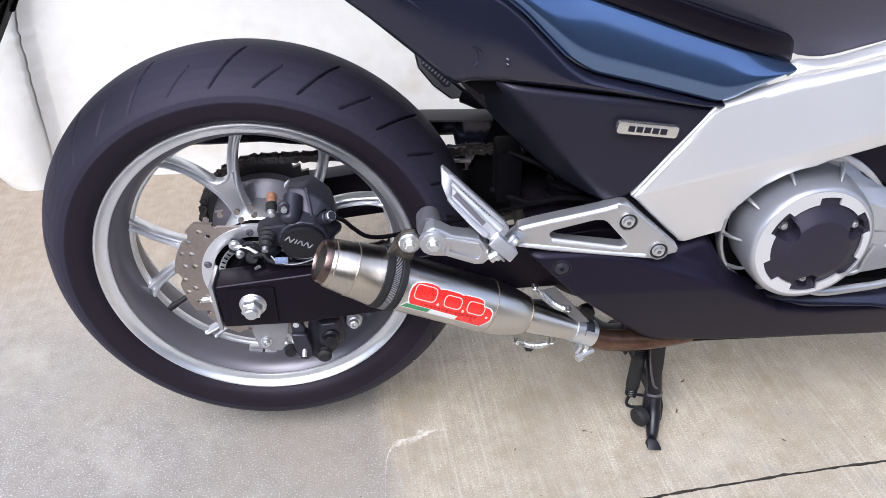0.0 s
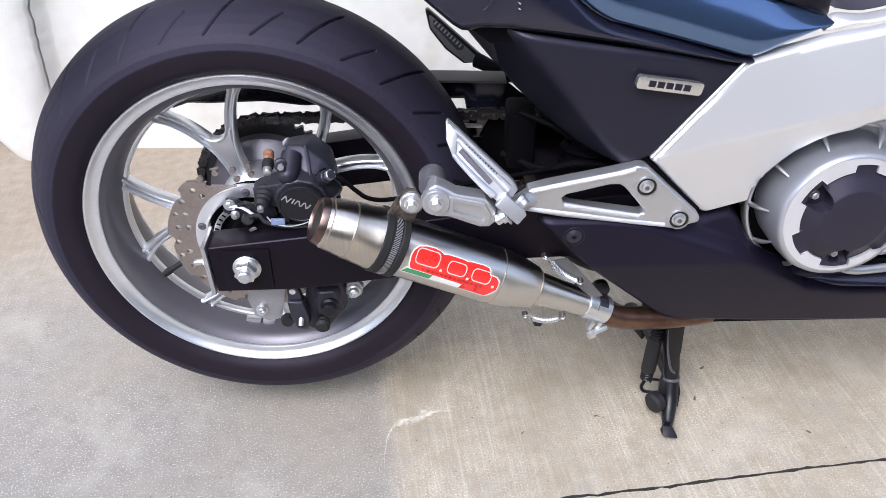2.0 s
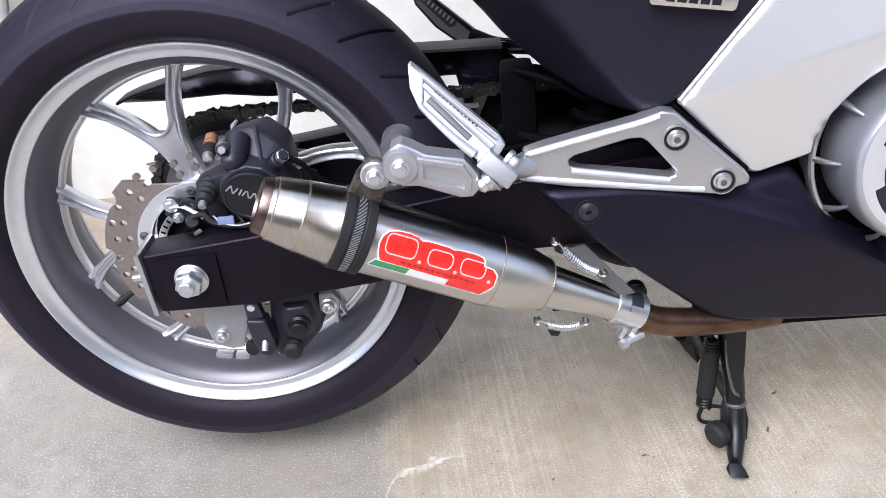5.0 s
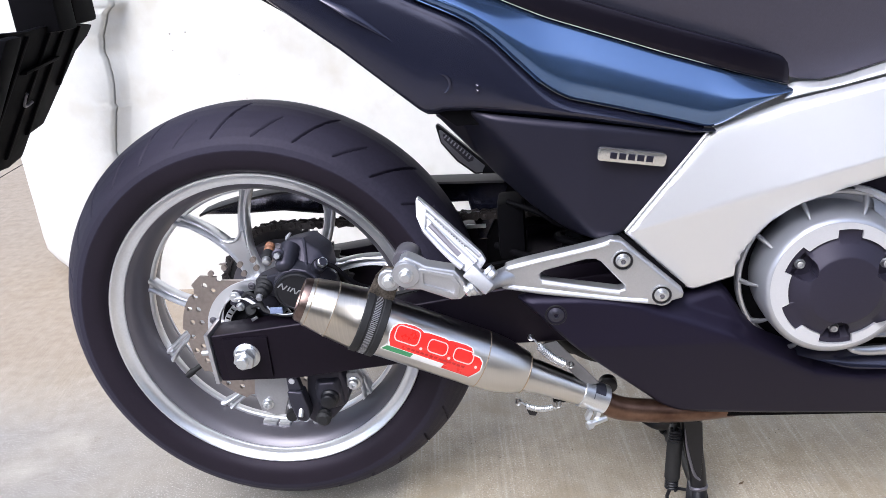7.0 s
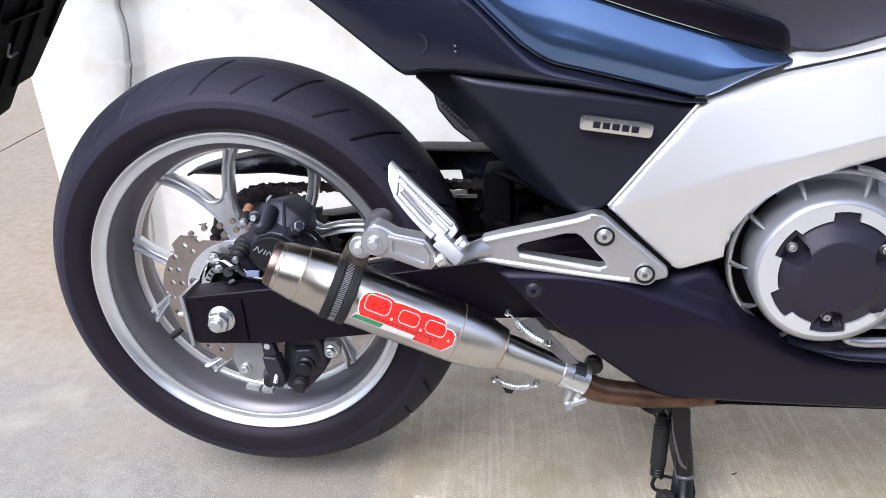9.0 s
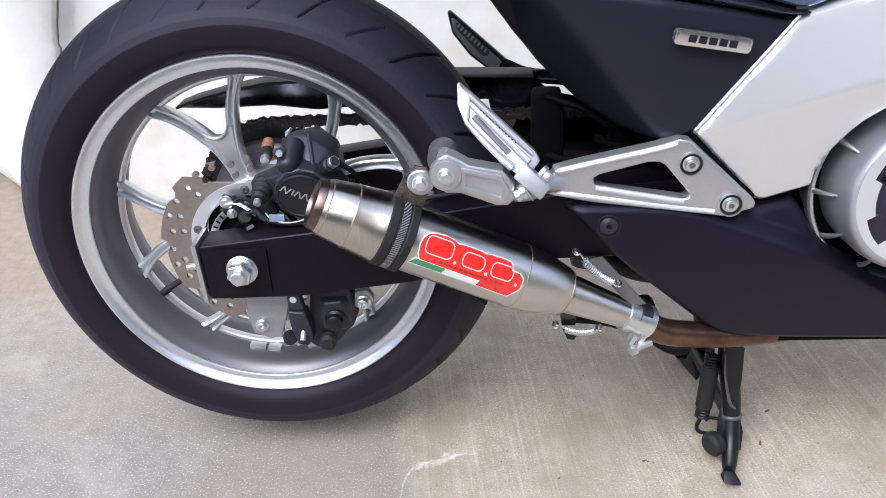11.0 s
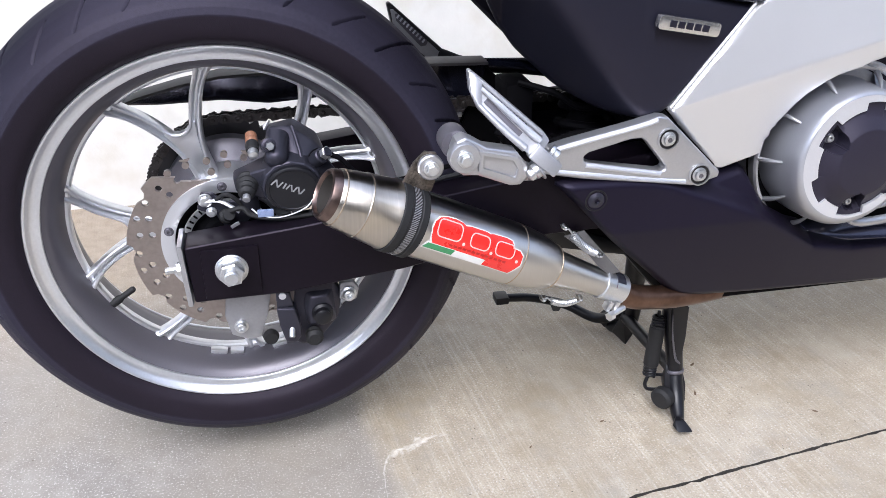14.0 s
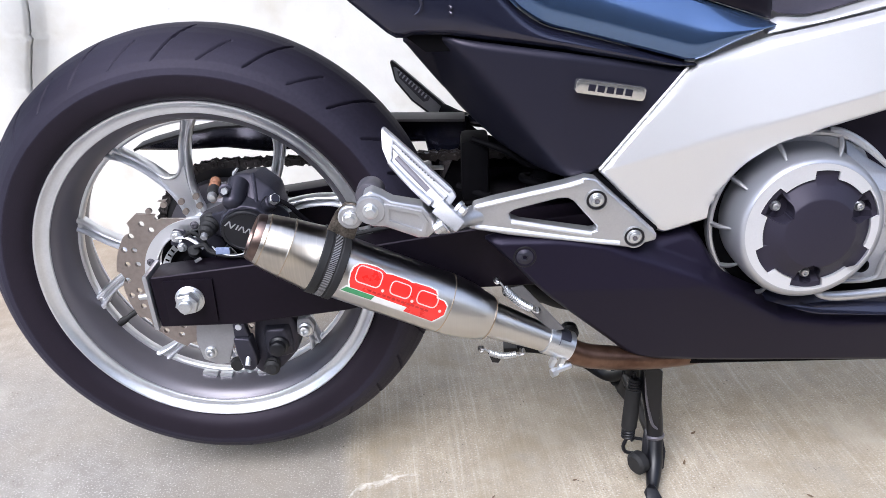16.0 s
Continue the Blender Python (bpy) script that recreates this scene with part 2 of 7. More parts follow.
def concrete():
    """Broomed concrete slab, smoother and greyer where it was trowelled, with fine aggregate and stains."""
    m = bpy.data.materials.new("broomed_concrete")
    m.use_nodes = True
    n, l = m.node_tree.nodes, m.node_tree.links
    p = n["Principled BSDF"]
    co = n.new("ShaderNodeTexCoord")
    turned = n.new("ShaderNodeMapping")
    turned.inputs["Rotation"].default_value = (0, 0, -SLAB_TURN)
    l.new(co.outputs["Object"], turned.inputs["Vector"])

    def noise_of(scale, detail=4, stretch=None, rough=0.55):
        t = n.new("ShaderNodeTexNoise")
        t.inputs["Scale"].default_value, t.inputs["Detail"].default_value, t.inputs["Roughness"].default_value = scale, detail, rough
        src = turned.outputs[0]
        if stretch:
            mp = n.new("ShaderNodeMapping")
            mp.inputs["Scale"].default_value = stretch
            l.new(src, mp.inputs["Vector"])
            src = mp.outputs[0]
        l.new(src, t.inputs["Vector"])
        return t.outputs["Fac"]

    def mix(fac, a, b, mode="MIX"):
        x = n.new("ShaderNodeMix")
        x.data_type, x.blend_type = "RGBA", mode
        for s, v in ((x.inputs["Factor"], fac), (x.inputs["A"], a), (x.inputs["B"], b)):
            if isinstance(v, (int, float)):
                s.default_value = v
            elif isinstance(v, tuple):
                s.default_value = (*v, 1)
            else:
                l.new(v, s)
        return x.outputs["Result"]

    def span(v, a, b, lo=0.0, hi=1.0):
        r = n.new("ShaderNodeMapRange")
        for k, w in zip(("From Min", "From Max", "To Min", "To Max"), (a, b, lo, hi)):
            r.inputs[k].default_value = w
        l.new(v, r.inputs["Value"])
        return r.outputs[0]

    def calc(op, a, b):
        x = n.new("ShaderNodeMath")
        x.operation = op
        for s, v in zip(x.inputs, (a, b)):
            if isinstance(v, (int, float)):
                s.default_value = v
            else:
                l.new(v, s)
        return x.outputs[0]

    sep = n.new("ShaderNodeSeparateXYZ")
    l.new(turned.outputs[0], sep.inputs[0])
    edge = calc("ADD", sep.outputs["X"], calc("MULTIPLY", calc("SUBTRACT", noise_of(9, 3), 0.5), 0.05))
    broomed = calc("MAXIMUM", span(edge, 0.145, 0.175), span(sep.outputs["Y"], 0.25, 0.55))                      # 0 trowelled, 1 broomed
    streak = noise_of(1.0, 3, (170, 5, 1))
    grit = noise_of(330, 3)
    mid = noise_of(38, 5)
    wide = noise_of(3.2, 4)
    smooth_c = mix(span(mid, 0.3, 0.7), (0.232, 0.212, 0.186), (0.290, 0.267, 0.236))
    rough_c = mix(span(mid, 0.3, 0.7), (0.35, 0.300, 0.226), (0.44, 0.384, 0.296))
    lines = mix(calc("MULTIPLY", span(streak, 0.52, 0.68), 0.34), rough_c, (0.62, 0.59, 0.52))
    lines = mix(calc("MULTIPLY", span(streak, 0.47, 0.33), 0.34), lines, (0.30, 0.265, 0.215))
    c = mix(broomed, smooth_c, lines)
    c = mix(calc("MULTIPLY", span(grit, 0.55, 0.68), 0.7), c, (0.24, 0.215, 0.18))
    c = mix(calc("MULTIPLY", span(grit, 0.44, 0.32), 0.6), c, (0.66, 0.63, 0.57))
    c = mix(calc("MULTIPLY", span(wide, 0.45, 0.7), 0.5), c, (0.31, 0.27, 0.21))
    c = mix(calc("MULTIPLY", span(noise_of(7, 6, None, 0.65), 0.5, 0.66), calc("MULTIPLY", broomed, 0.6)), c, (0.29, 0.24, 0.165))
    c = mix(calc("MULTIPLY", span(noise_of(13, 6, None, 0.65), 0.54, 0.70), 0.45), c, (0.30, 0.28, 0.24))
    c = mix(calc("MULTIPLY", span(noise_of(5, 5), 0.46, 0.30), 0.35), c, (0.52, 0.485, 0.41))
    pits = n.new("ShaderNodeTexVoronoi")
    pits.inputs["Scale"].default_value = 75
    l.new(turned.outputs[0], pits.inputs["Vector"])
    c = mix(calc("MULTIPLY", span(pits.outputs["Distance"], 0.11, 0.07), span(noise_of(30, 2), 0.52, 0.6, 0.0, 0.8)), c, (0.10, 0.08, 0.06))
    # browner and darker towards the wall
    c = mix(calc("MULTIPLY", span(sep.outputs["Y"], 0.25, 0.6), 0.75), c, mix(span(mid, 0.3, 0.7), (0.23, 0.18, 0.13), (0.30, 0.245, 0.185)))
    # a pale scratch where the two finishes meet
    ring = calc("SUBTRACT", sep.outputs["Y"], calc("SUBTRACT", -0.095, calc("DIVIDE", 0.00125, calc("MAXIMUM", calc("SUBTRACT", sep.outputs["X"], 0.131), 0.004))))
    ring = calc("ABSOLUTE", calc("ADD", ring, calc("MULTIPLY", calc("SUBTRACT", noise_of(28, 4), 0.5), 0.05)), 0)
    here = calc("MULTIPLY", span(sep.outputs["X"], 0.13, 0.16), span(sep.outputs["X"], 0.27, 0.22))
    c = mix(calc("MULTIPLY", calc("MULTIPLY", span(ring, 0.006, 0.001), here), span(mid, 0.35, 0.55, 0.1, 0.8)), c, (0.72, 0.69, 0.63))
    l.new(c, p.inputs["Base Color"])
    p.inputs["Roughness"].default_value = 0.85
    p.inputs["Specular IOR Level"].default_value = 0.25
    bn = n.new("ShaderNodeBump")
    bn.inputs["Strength"].default_value, bn.inputs["Distance"].default_value = 0.55, 0.0016
    h = calc("ADD", calc("MULTIPLY", streak, broomed), calc("MULTIPLY", grit, 0.8))
    l.new(h, bn.inputs["Height"])
    l.new(bn.outputs[0], p.inputs["Normal"])
    return m


SLAB_TURN = radians(6.5)
M_CONCRETE = concrete()


def plaster():
    """Old white masonry paint, chalky, with faint scuffs, specks and grime."""
    m = material("old_white_masonry_paint", (0.68, 0.67, 0.63), 0.85, vary=0.045, grain=30, blotch=3.0, bump=0.35, bump_scale=160, spec=0.25)
    n, l = m.node_tree.nodes, m.node_tree.links
    p = n["Principled BSDF"]
    base = p.inputs["Base Color"].links[0].from_socket
    co = n.new("ShaderNodeTexCoord")
    v = n.new("ShaderNodeTexVoronoi")
    v.inputs["Scale"].default_value = 26
    l.new(co.outputs["Object"], v.inputs["Vector"])
    dots = n.new("ShaderNodeMapRange")
    dots.inputs["From Min"].default_value, dots.inputs["From Max"].default_value = 0.075, 0.05
    l.new(v.outputs["Distance"], dots.inputs["Value"])
    t = n.new("ShaderNodeTexNoise")
    t.inputs["Scale"].default_value, t.inputs["Detail"].default_value = 6, 6
    l.new(co.outputs["Object"], t.inputs["Vector"])
    some = n.new("ShaderNodeMapRange")
    some.inputs["From Min"].default_value, some.inputs["From Max"].default_value = 0.56, 0.64
    l.new(t.outputs["Fac"], some.inputs["Value"])
    k = n.new("ShaderNodeMath")
    k.operation = "MULTIPLY"
    l.new(dots.outputs[0], k.inputs[0])
    l.new(some.outputs[0], k.inputs[1])
    scuff = n.new("ShaderNodeMix")
    scuff.data_type = "RGBA"
    scuff.inputs["B"].default_value = (0.3, 0.28, 0.25, 1)
    l.new(k.outputs[0], scuff.inputs["Factor"])
    l.new(base, scuff.inputs["A"])
    smear = n.new("ShaderNodeMix")
    smear.data_type = "RGBA"
    smear.inputs["B"].default_value = (0.55, 0.51, 0.42, 1)
    w = n.new("ShaderNodeTexNoise")
    w.inputs["Scale"].default_value, w.inputs["Detail"].default_value = 11, 8
    l.new(co.outputs["Object"], w.inputs["Vector"])
    wr = n.new("ShaderNodeMapRange")
    wr.inputs["From Min"].default_value, wr.inputs["From Max"].default_value = 0.50, 0.74
    wr.inputs["To Max"].default_value = 0.6
    l.new(w.outputs["Fac"], wr.inputs["Value"])
    l.new(wr.outputs[0], smear.inputs["Factor"])
    l.new(scuff.outputs["Result"], smear.inputs["A"])
    l.new(smear.outputs["Result"], p.inputs["Base Color"])
    return m


M_WALL = plaster()


def tyre_rubber():
    """Road-scrubbed tread, paler with dust than the dark brownish sidewall."""
    m = material("scrubbed_tyre_rubber", (0.0155, 0.0155, 0.019), 0.6, vary=0.25, grain=220, blotch=9, bump=0.25, bump_scale=900, spec=0.3, sheen=(0.92, 0.84, 1.0))
    n, l = m.node_tree.nodes, m.node_tree.links
    p = n["Principled BSDF"]
    base = p.inputs["Base Color"].links[0].from_socket
    co, sep = n.new("ShaderNodeTexCoord"), n.new("ShaderNodeSeparateXYZ")
    l.new(co.outputs["Object"], sep.inputs[0])
    flat = n.new("ShaderNodeCombineXYZ")
    l.new(sep.outputs["X"], flat.inputs["X"])
    up = n.new("ShaderNodeMath")
    up.operation = "SUBTRACT"
    up.inputs[1].default_value = 0.3437
    l.new(sep.outputs["Z"], up.inputs[0])
    l.new(up.outputs[0], flat.inputs["Y"])
    far = n.new("ShaderNodeVectorMath")
    far.operation = "LENGTH"
    l.new(flat.outputs[0], far.inputs[0])
    t = n.new("ShaderNodeTexNoise")
    t.inputs["Scale"].default_value, t.inputs["Detail"].default_value = 60, 5
    l.new(co.outputs["Object"], t.inputs["Vector"])
    wob = n.new("ShaderNodeMath")
    wob.operation = "MULTIPLY_ADD"
    wob.inputs[1].default_value = 0.004
    l.new(t.outputs["Fac"], wob.inputs[0])
    l.new(far.outputs["Value"], wob.inputs[2])
    dust = n.new("ShaderNodeMapRange")
    dust.inputs["From Min"].default_value, dust.inputs["From Max"].default_value = 0.2665, 0.2695
    l.new(wob.outputs[0], dust.inputs["Value"])
    sc = n.new("ShaderNodeMix")
    sc.data_type, sc.blend_type = "RGBA", "MULTIPLY"
    sc.inputs["Factor"].default_value = 1.0
    tone = n.new("ShaderNodeMix")
    tone.data_type = "RGBA"
    tone.inputs["A"].default_value = (0.62, 0.44, 0.58, 1)
    tone.inputs["B"].default_value = (1.25, 1.16, 1.58, 1)
    l.new(dust.outputs[0], tone.inputs["Factor"])
    l.new(base, sc.inputs["A"])
    l.new(tone.outputs["Result"], sc.inputs["B"])
    l.new(sc.outputs["Result"], p.inputs["Base Color"])
    return m


M_TYRE = tyre_rubber()

M_BACK = material("dull_render", (0.065, 0.062, 0.058), 0.9, vary=0.2, grain=30, blotch=1.5)
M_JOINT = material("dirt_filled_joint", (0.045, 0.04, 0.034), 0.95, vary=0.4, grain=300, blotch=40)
# ---- building tools ----
BASE = Vector((0.35, 0.0, 0.0))      # the motorcycle stands here


def link_mesh(name, bm, mat, angle=35):
    if isinstance(bm, bpy.types.Mesh):
        me = bm
    else:
        bmesh.ops.recalc_face_normals(bm, faces=bm.faces)
        me = bpy.data.meshes.new(name)
        bm.to_mesh(me)
        bm.free()
        for poly in me.polygons:
            poly.use_smooth = True
        me.set_sharp_from_angle(angle=radians(angle))
    if mat and not me.materials:
        me.materials.append(mat)
    return new(name, me)


def part(name, bm, mat, parent, label="", angle=35, at=None):
    """One mesh object under a thing or a part; at: its own pose, for pieces that share a mesh."""
    ob = link_mesh(name, bm, mat, angle)
    ob.parent = parent
    if parent.type == "EMPTY":
        ob.matrix_parent_inverse = Matrix.Translation(-parent.location)
    if at is not None:
        ob.matrix_basis = at
    return tagged(ob, label)


def bevel(bm, width, segments=2, least=30):
    if width <= 0:
        return bm
    bm.normal_update()
    edges = [e for e in bm.edges if len(e.link_faces) == 2 and e.calc_face_angle(0) > radians(least)]
    bmesh.ops.bevel(bm, geom=edges, offset=width, segments=segments, profile=0.6, affect="EDGES", clamp_overlap=True)
    return bm


def box(lo, hi, edge=0.002, turn=None, bm=None):
    own = bm is None
    b = bmesh.new()
    bmesh.ops.create_cube(b, size=1)
    lo, hi = Vector(lo), Vector(hi)
    for v in b.verts:
        v.co = Vector((lo[i] + (v.co[i] + 0.5) * (hi[i] - lo[i]) for i in range(3)))
    bevel(b, edge)
    if turn:
        mid = (lo + hi) / 2
        bmesh.ops.transform(b, matrix=Matrix.Translation(mid) @ turn @ Matrix.Translation(-mid), verts=b.verts)
    return b if own else merge(bm, b)


def merge(bm, other):
    me = bpy.data.meshes.new("tmp")
    other.to_mesh(me)
    other.free()
    bm.from_mesh(me)
    bpy.data.meshes.remove(me)
    return bm


def slab(outline, y0, y1, edge=0.002, holes=(), segments=2):
    """A plate with its outline in x and z, between two depths, with holes through it and eased edges."""
    bm = bmesh.new()
    loops = []
    for ring in (outline, *holes):
        vs = [bm.verts.new((x, y0, z)) for x, z in ring]
        loops += [bm.edges.new((vs[i], vs[(i + 1) % len(vs)])) for i in range(len(vs))]
    bmesh.ops.triangle_fill(bm, use_beauty=True, use_dissolve=False, edges=loops)
    made = bmesh.ops.extrude_face_region(bm, geom=bm.faces[:])
    for v in made["geom"]:
        if isinstance(v, bmesh.types.BMVert):
            v.co.y = y1
    bmesh.ops.recalc_face_normals(bm, faces=bm.faces)
    if edge:
        bevel(bm, edge, segments, 50)
    return bm


def frame_of(a, b):
    """A pose at a whose z axis points to b."""
    way = (Vector(b) - Vector(a)).normalized()
    return Matrix.Translation(a) @ way.to_track_quat("Z", "Y").to_matrix().to_4x4()


def lathe(profile, pose_m, seg=48, closed=False, cap=True, bm=None):
    """Turns (radius, height) round the z axis of a pose."""
    own = bm is None
    b = bmesh.new()
    rings = []
    for r, h in profile:
        rings.append([b.verts.new(pose_m @ Vector((r * math.cos(2 * math.pi * i / seg), r * math.sin(2 * math.pi * i / seg), h))) for i in range(seg)])
    pairs = list(zip(rings, rings[1:])) + ([(rings[-1], rings[0])] if closed else [])
    for p, q in pairs:
        for i in range(seg):
            j = (i + 1) % seg
            b.faces.new((p[i], p[j], q[j], q[i]))
    if cap and not closed:
        b.faces.new(rings[0])
        b.faces.new(rings[-1])
    return b if own else merge(bm, b)


def rod(a, b_, r, seg=16, edge=0.0, bm=None):
    h = (Vector(b_) - Vector(a)).length
    e = min(edge or r * 0.15, h * 0.4)
    return lathe([(r - e, 0), (r, e), (r, h - e), (r - e, h)], frame_of(a, b_), seg, bm=bm)


def curve(points, n):
    """A smooth line through points (Catmull-Rom), as n points."""
    P = [Vector(p) for p in points]
    P = [2 * P[0] - P[1]] + P + [2 * P[-1] - P[-2]]
    out, k = [], len(P) - 3
    for i in range(n):
        t = i / (n - 1) * k
        j = min(int(t), k - 1)
        u = t - j
        a, b, c, d = P[j:j + 4]
        out.append(0.5 * (2 * b + (c - a) * u + (2 * a - 5 * b + 4 * c - d) * u * u + (3 * b - a - 3 * c + d) * u ** 3))
    return out


def tube(points, radius, seg=12, smooth=0, bm=None, flat=1.0, twist=0.0):
    """A round bar along points; radius may be a list; flat squashes the section."""
    own = bm is None
    b = bmesh.new()
    P = curve(points, smooth) if smooth else [Vector(p) for p in points]
    R = radius if isinstance(radius, (list, tuple)) else [radius, radius]
    way = (P[1] - P[0]).normalized()
    side = way.orthogonal().normalized()
    if twist:
        side = Matrix.Rotation(twist, 3, way) @ side
    rings = []
    for i, p in enumerate(P):
        w = (P[min(i + 1, len(P) - 1)] - P[max(i - 1, 0)]).normalized()
        side = (side - w * side.dot(w)).normalized()
        up = w.cross(side)
        t = i / (len(P) - 1) * (len(R) - 1)
        j = min(int(t), len(R) - 2)
        r = R[j] + (R[j + 1] - R[j]) * (t - j)
        rings.append([b.verts.new(p + side * (r * math.cos(2 * math.pi * k / seg)) + up * (r * flat * math.sin(2 * math.pi * k / seg))) for k in range(seg)])
    for p, q in zip(rings, rings[1:]):
        for i in range(seg):
            b.faces.new((p[i], p[(i + 1) % seg], q[(i + 1) % seg], q[i]))
    b.faces.new(rings[0])
    b.faces.new(rings[-1])
    return b if own else merge(bm, b)


def coil(a, b_, r, wire, turns, seg=6, bm=None):
    m = frame_of(a, b_)
    h = (Vector(b_) - Vector(a)).length
    n = int(turns * 12)
    return tube([m @ Vector((r * math.cos(i * math.pi / 6), r * math.sin(i * math.pi / 6), h * i / n)) for i in range(n + 1)], wire, seg, bm=bm)


def at_x(points, x):
    """The height on a broken line of (x, z) at x, rounded a little at its corners."""
    xs = [p[0] for p in points]
    zs = [p[1] for p in points]
    return float(np.mean([np.interp(x + d, xs, zs) for d in (-0.004, -0.002, 0.0, 0.002, 0.004)]))


def panel(top, bottom, depth, nu=60, nv=14, roll=0.006, wide=0.010, thick=0.003, x0=None, x1=None):
    """A body panel between two edges given as (x, z): depth(x, v) is its y, v running from the top to the bottom edge; its rim rolls inward."""
    bm = bmesh.new()
    x0 = max(top[0][0], bottom[0][0]) if x0 is None else x0
    x1 = min(top[-1][0], bottom[-1][0]) if x1 is None else x1
    vs = [0, 0.012, 0.03, 0.06] + [0.06 + 0.88 * i / nv for i in range(1, nv)] + [0.94, 0.97, 0.988, 1.0]
    us = [0, 0.004, 0.01, 0.02] + [0.02 + 0.96 * i / nu for i in range(1, nu)] + [0.98, 0.99, 0.996, 1.0]
    rows = []
    for u in us:
        x = x0 + (x1 - x0) * u
        a, b = at_x(top, x), at_x(bottom, x)
        if a - b < 0.002:
            a, b = (a + b) / 2 + 0.001, (a + b) / 2 - 0.001
        row = []
        for v in vs:
            near = min(v * (a - b), (1 - v) * (a - b), u * (x1 - x0), (1 - u) * (x1 - x0))
            k = max(0.0, 1 - near / wide)
            row.append((x, depth(x, v) + roll * k * k, a + (b - a) * v))
        rows.append(row)
    front = [[bm.verts.new(p) for p in row] for row in rows]
    back = [[bm.verts.new((p[0], p[1] + thick, p[2])) for p in row] for row in rows]
    n, m = len(rows), len(vs)
    for i in range(n - 1):
        for j in range(m - 1):
            bm.faces.new((front[i][j], front[i + 1][j], front[i + 1][j + 1], front[i][j + 1]))
            bm.faces.new((back[i][j], back[i][j + 1], back[i + 1][j + 1], back[i + 1][j]))
    for j in range(m - 1):
        bm.faces.new((front[0][j], front[0][j + 1], back[0][j + 1], back[0][j]))
        bm.faces.new((front[-1][j], back[-1][j], back[-1][j + 1], front[-1][j + 1]))
    for i in range(n - 1):
        bm.faces.new((front[i][0], back[i][0], back[i + 1][0], front[i + 1][0]))
        bm.faces.new((front[i][-1], front[i + 1][-1], back[i + 1][-1], back[i][-1]))
    return bm


def hexagon(r, h0, h1, m, chamfer=0.12, bm=None):
    """A hexagon head or nut along the z axis of a pose."""
    own = bm is None
    b = bmesh.new()
    rings = []
    for rad, h in ((r, h0), (r, h1 - (h1 - h0) * chamfer), (r * 0.88, h1)):
        rings.append([b.verts.new(m @ Vector((rad * math.cos(math.pi / 3 * i + 0.2), rad * math.sin(math.pi / 3 * i + 0.2), h))) for i in range(6)])
    for p, q in zip(rings, rings[1:]):
        for i in range(6):
            b.faces.new((p[i], p[(i + 1) % 6], q[(i + 1) % 6], q[i]))
    b.faces.new(rings[0])
    b.faces.new(rings[-1])
    return b if own else merge(bm, b)


OUT = pose(0, 0, 0, 90)              # z axis turned towards -y, the side that shows


def out_from(x, y, z):
    return pose(x, y, z) @ OUT


def bolt_mesh(r, h, socket=True):
    """A flanged bolt head seen from outside, its foot at the origin, pointing to -y."""
    b = lathe([(r * 1.0, 0), (r * 1.0, h * 0.25), (r * 0.74, h * 0.4), (r * 0.7, h * 0.92), (r * 0.6, h), (r * 0.36, h), (r * 0.33, h * 0.45)] if socket
              else [(r * 1.0, 0), (r * 1.0, h * 0.3), (r * 0.92, h * 0.36)], OUT, 24)
    if not socket:
        hexagon(r * 0.72, h * 0.36, h, OUT, bm=b)
    return b


def ring_points(cx, cz, r, n, a0=0.0):
    return [(cx + r * math.cos(a0 + 2 * math.pi * i / n), cz + r * math.sin(a0 + 2 * math.pi * i / n)) for i in range(n)]

# ---- the setting: concrete ground with its joints, and an old white wall ----
def ground_mesh():
    """One sheet out to the horizon, in the slab's own directions, with sawn joints pressed into it."""
    rng = np.random.default_rng(3)
    JOINT_V, JOINT_U = -0.302, -1.68
    us = [-4000, -400, -40, -8, -3.0, JOINT_U - 0.05, JOINT_U - 0.004, JOINT_U - 0.003, JOINT_U + 0.003, JOINT_U + 0.004, JOINT_U + 0.05]
    us += list(np.arange(-1.2, 1.9, 0.012)) + [2.2, 3, 8, 40, 400, 4000]
    vs = [-4000, -400, -40, -6, -2, -0.8, -0.4, JOINT_V - 0.02, JOINT_V - 0.0022, JOINT_V - 0.0016, JOINT_V + 0.0016, JOINT_V + 0.0022, JOINT_V + 0.02, -0.2, 0.1, 0.5, 1, 2, 4, 8, 40, 400, 4000]
    bm = bmesh.new()
    c, s = math.cos(SLAB_TURN), math.sin(SLAB_TURN)
    drift = np.convolve(rng.normal(0, 0.006, len(us)), np.ones(9) / 9, "same")
    grid = []
    for i, u in enumerate(us):
        row = []
        for j, v in enumerate(vs):
            near_v, near_u = abs(v - JOINT_V), abs(u - JOINT_U)
            w = v
            if near_v < 0.03 and abs(u) < 2:
                w = v + drift[i] * 0.6 + (float(rng.normal(0, 0.0008)) if 0.0018 < near_v < 0.003 else 0)
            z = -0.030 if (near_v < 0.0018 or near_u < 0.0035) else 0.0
            row.append(bm.verts.new((c * u - s * w, s * u + c * w, z)))
        grid.append(row)
    for i in range(len(us) - 1):
        for j in range(len(vs) - 1):
            f = bm.faces.new((grid[i][j], grid[i + 1][j], grid[i + 1][j + 1], grid[i][j + 1]))
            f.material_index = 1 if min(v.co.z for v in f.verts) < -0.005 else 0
    return bm


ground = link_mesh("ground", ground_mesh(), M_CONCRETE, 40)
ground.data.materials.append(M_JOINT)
tagged(ground, "pale broomed concrete slab with a thin dark sawn joint", "ground", kind="structure")


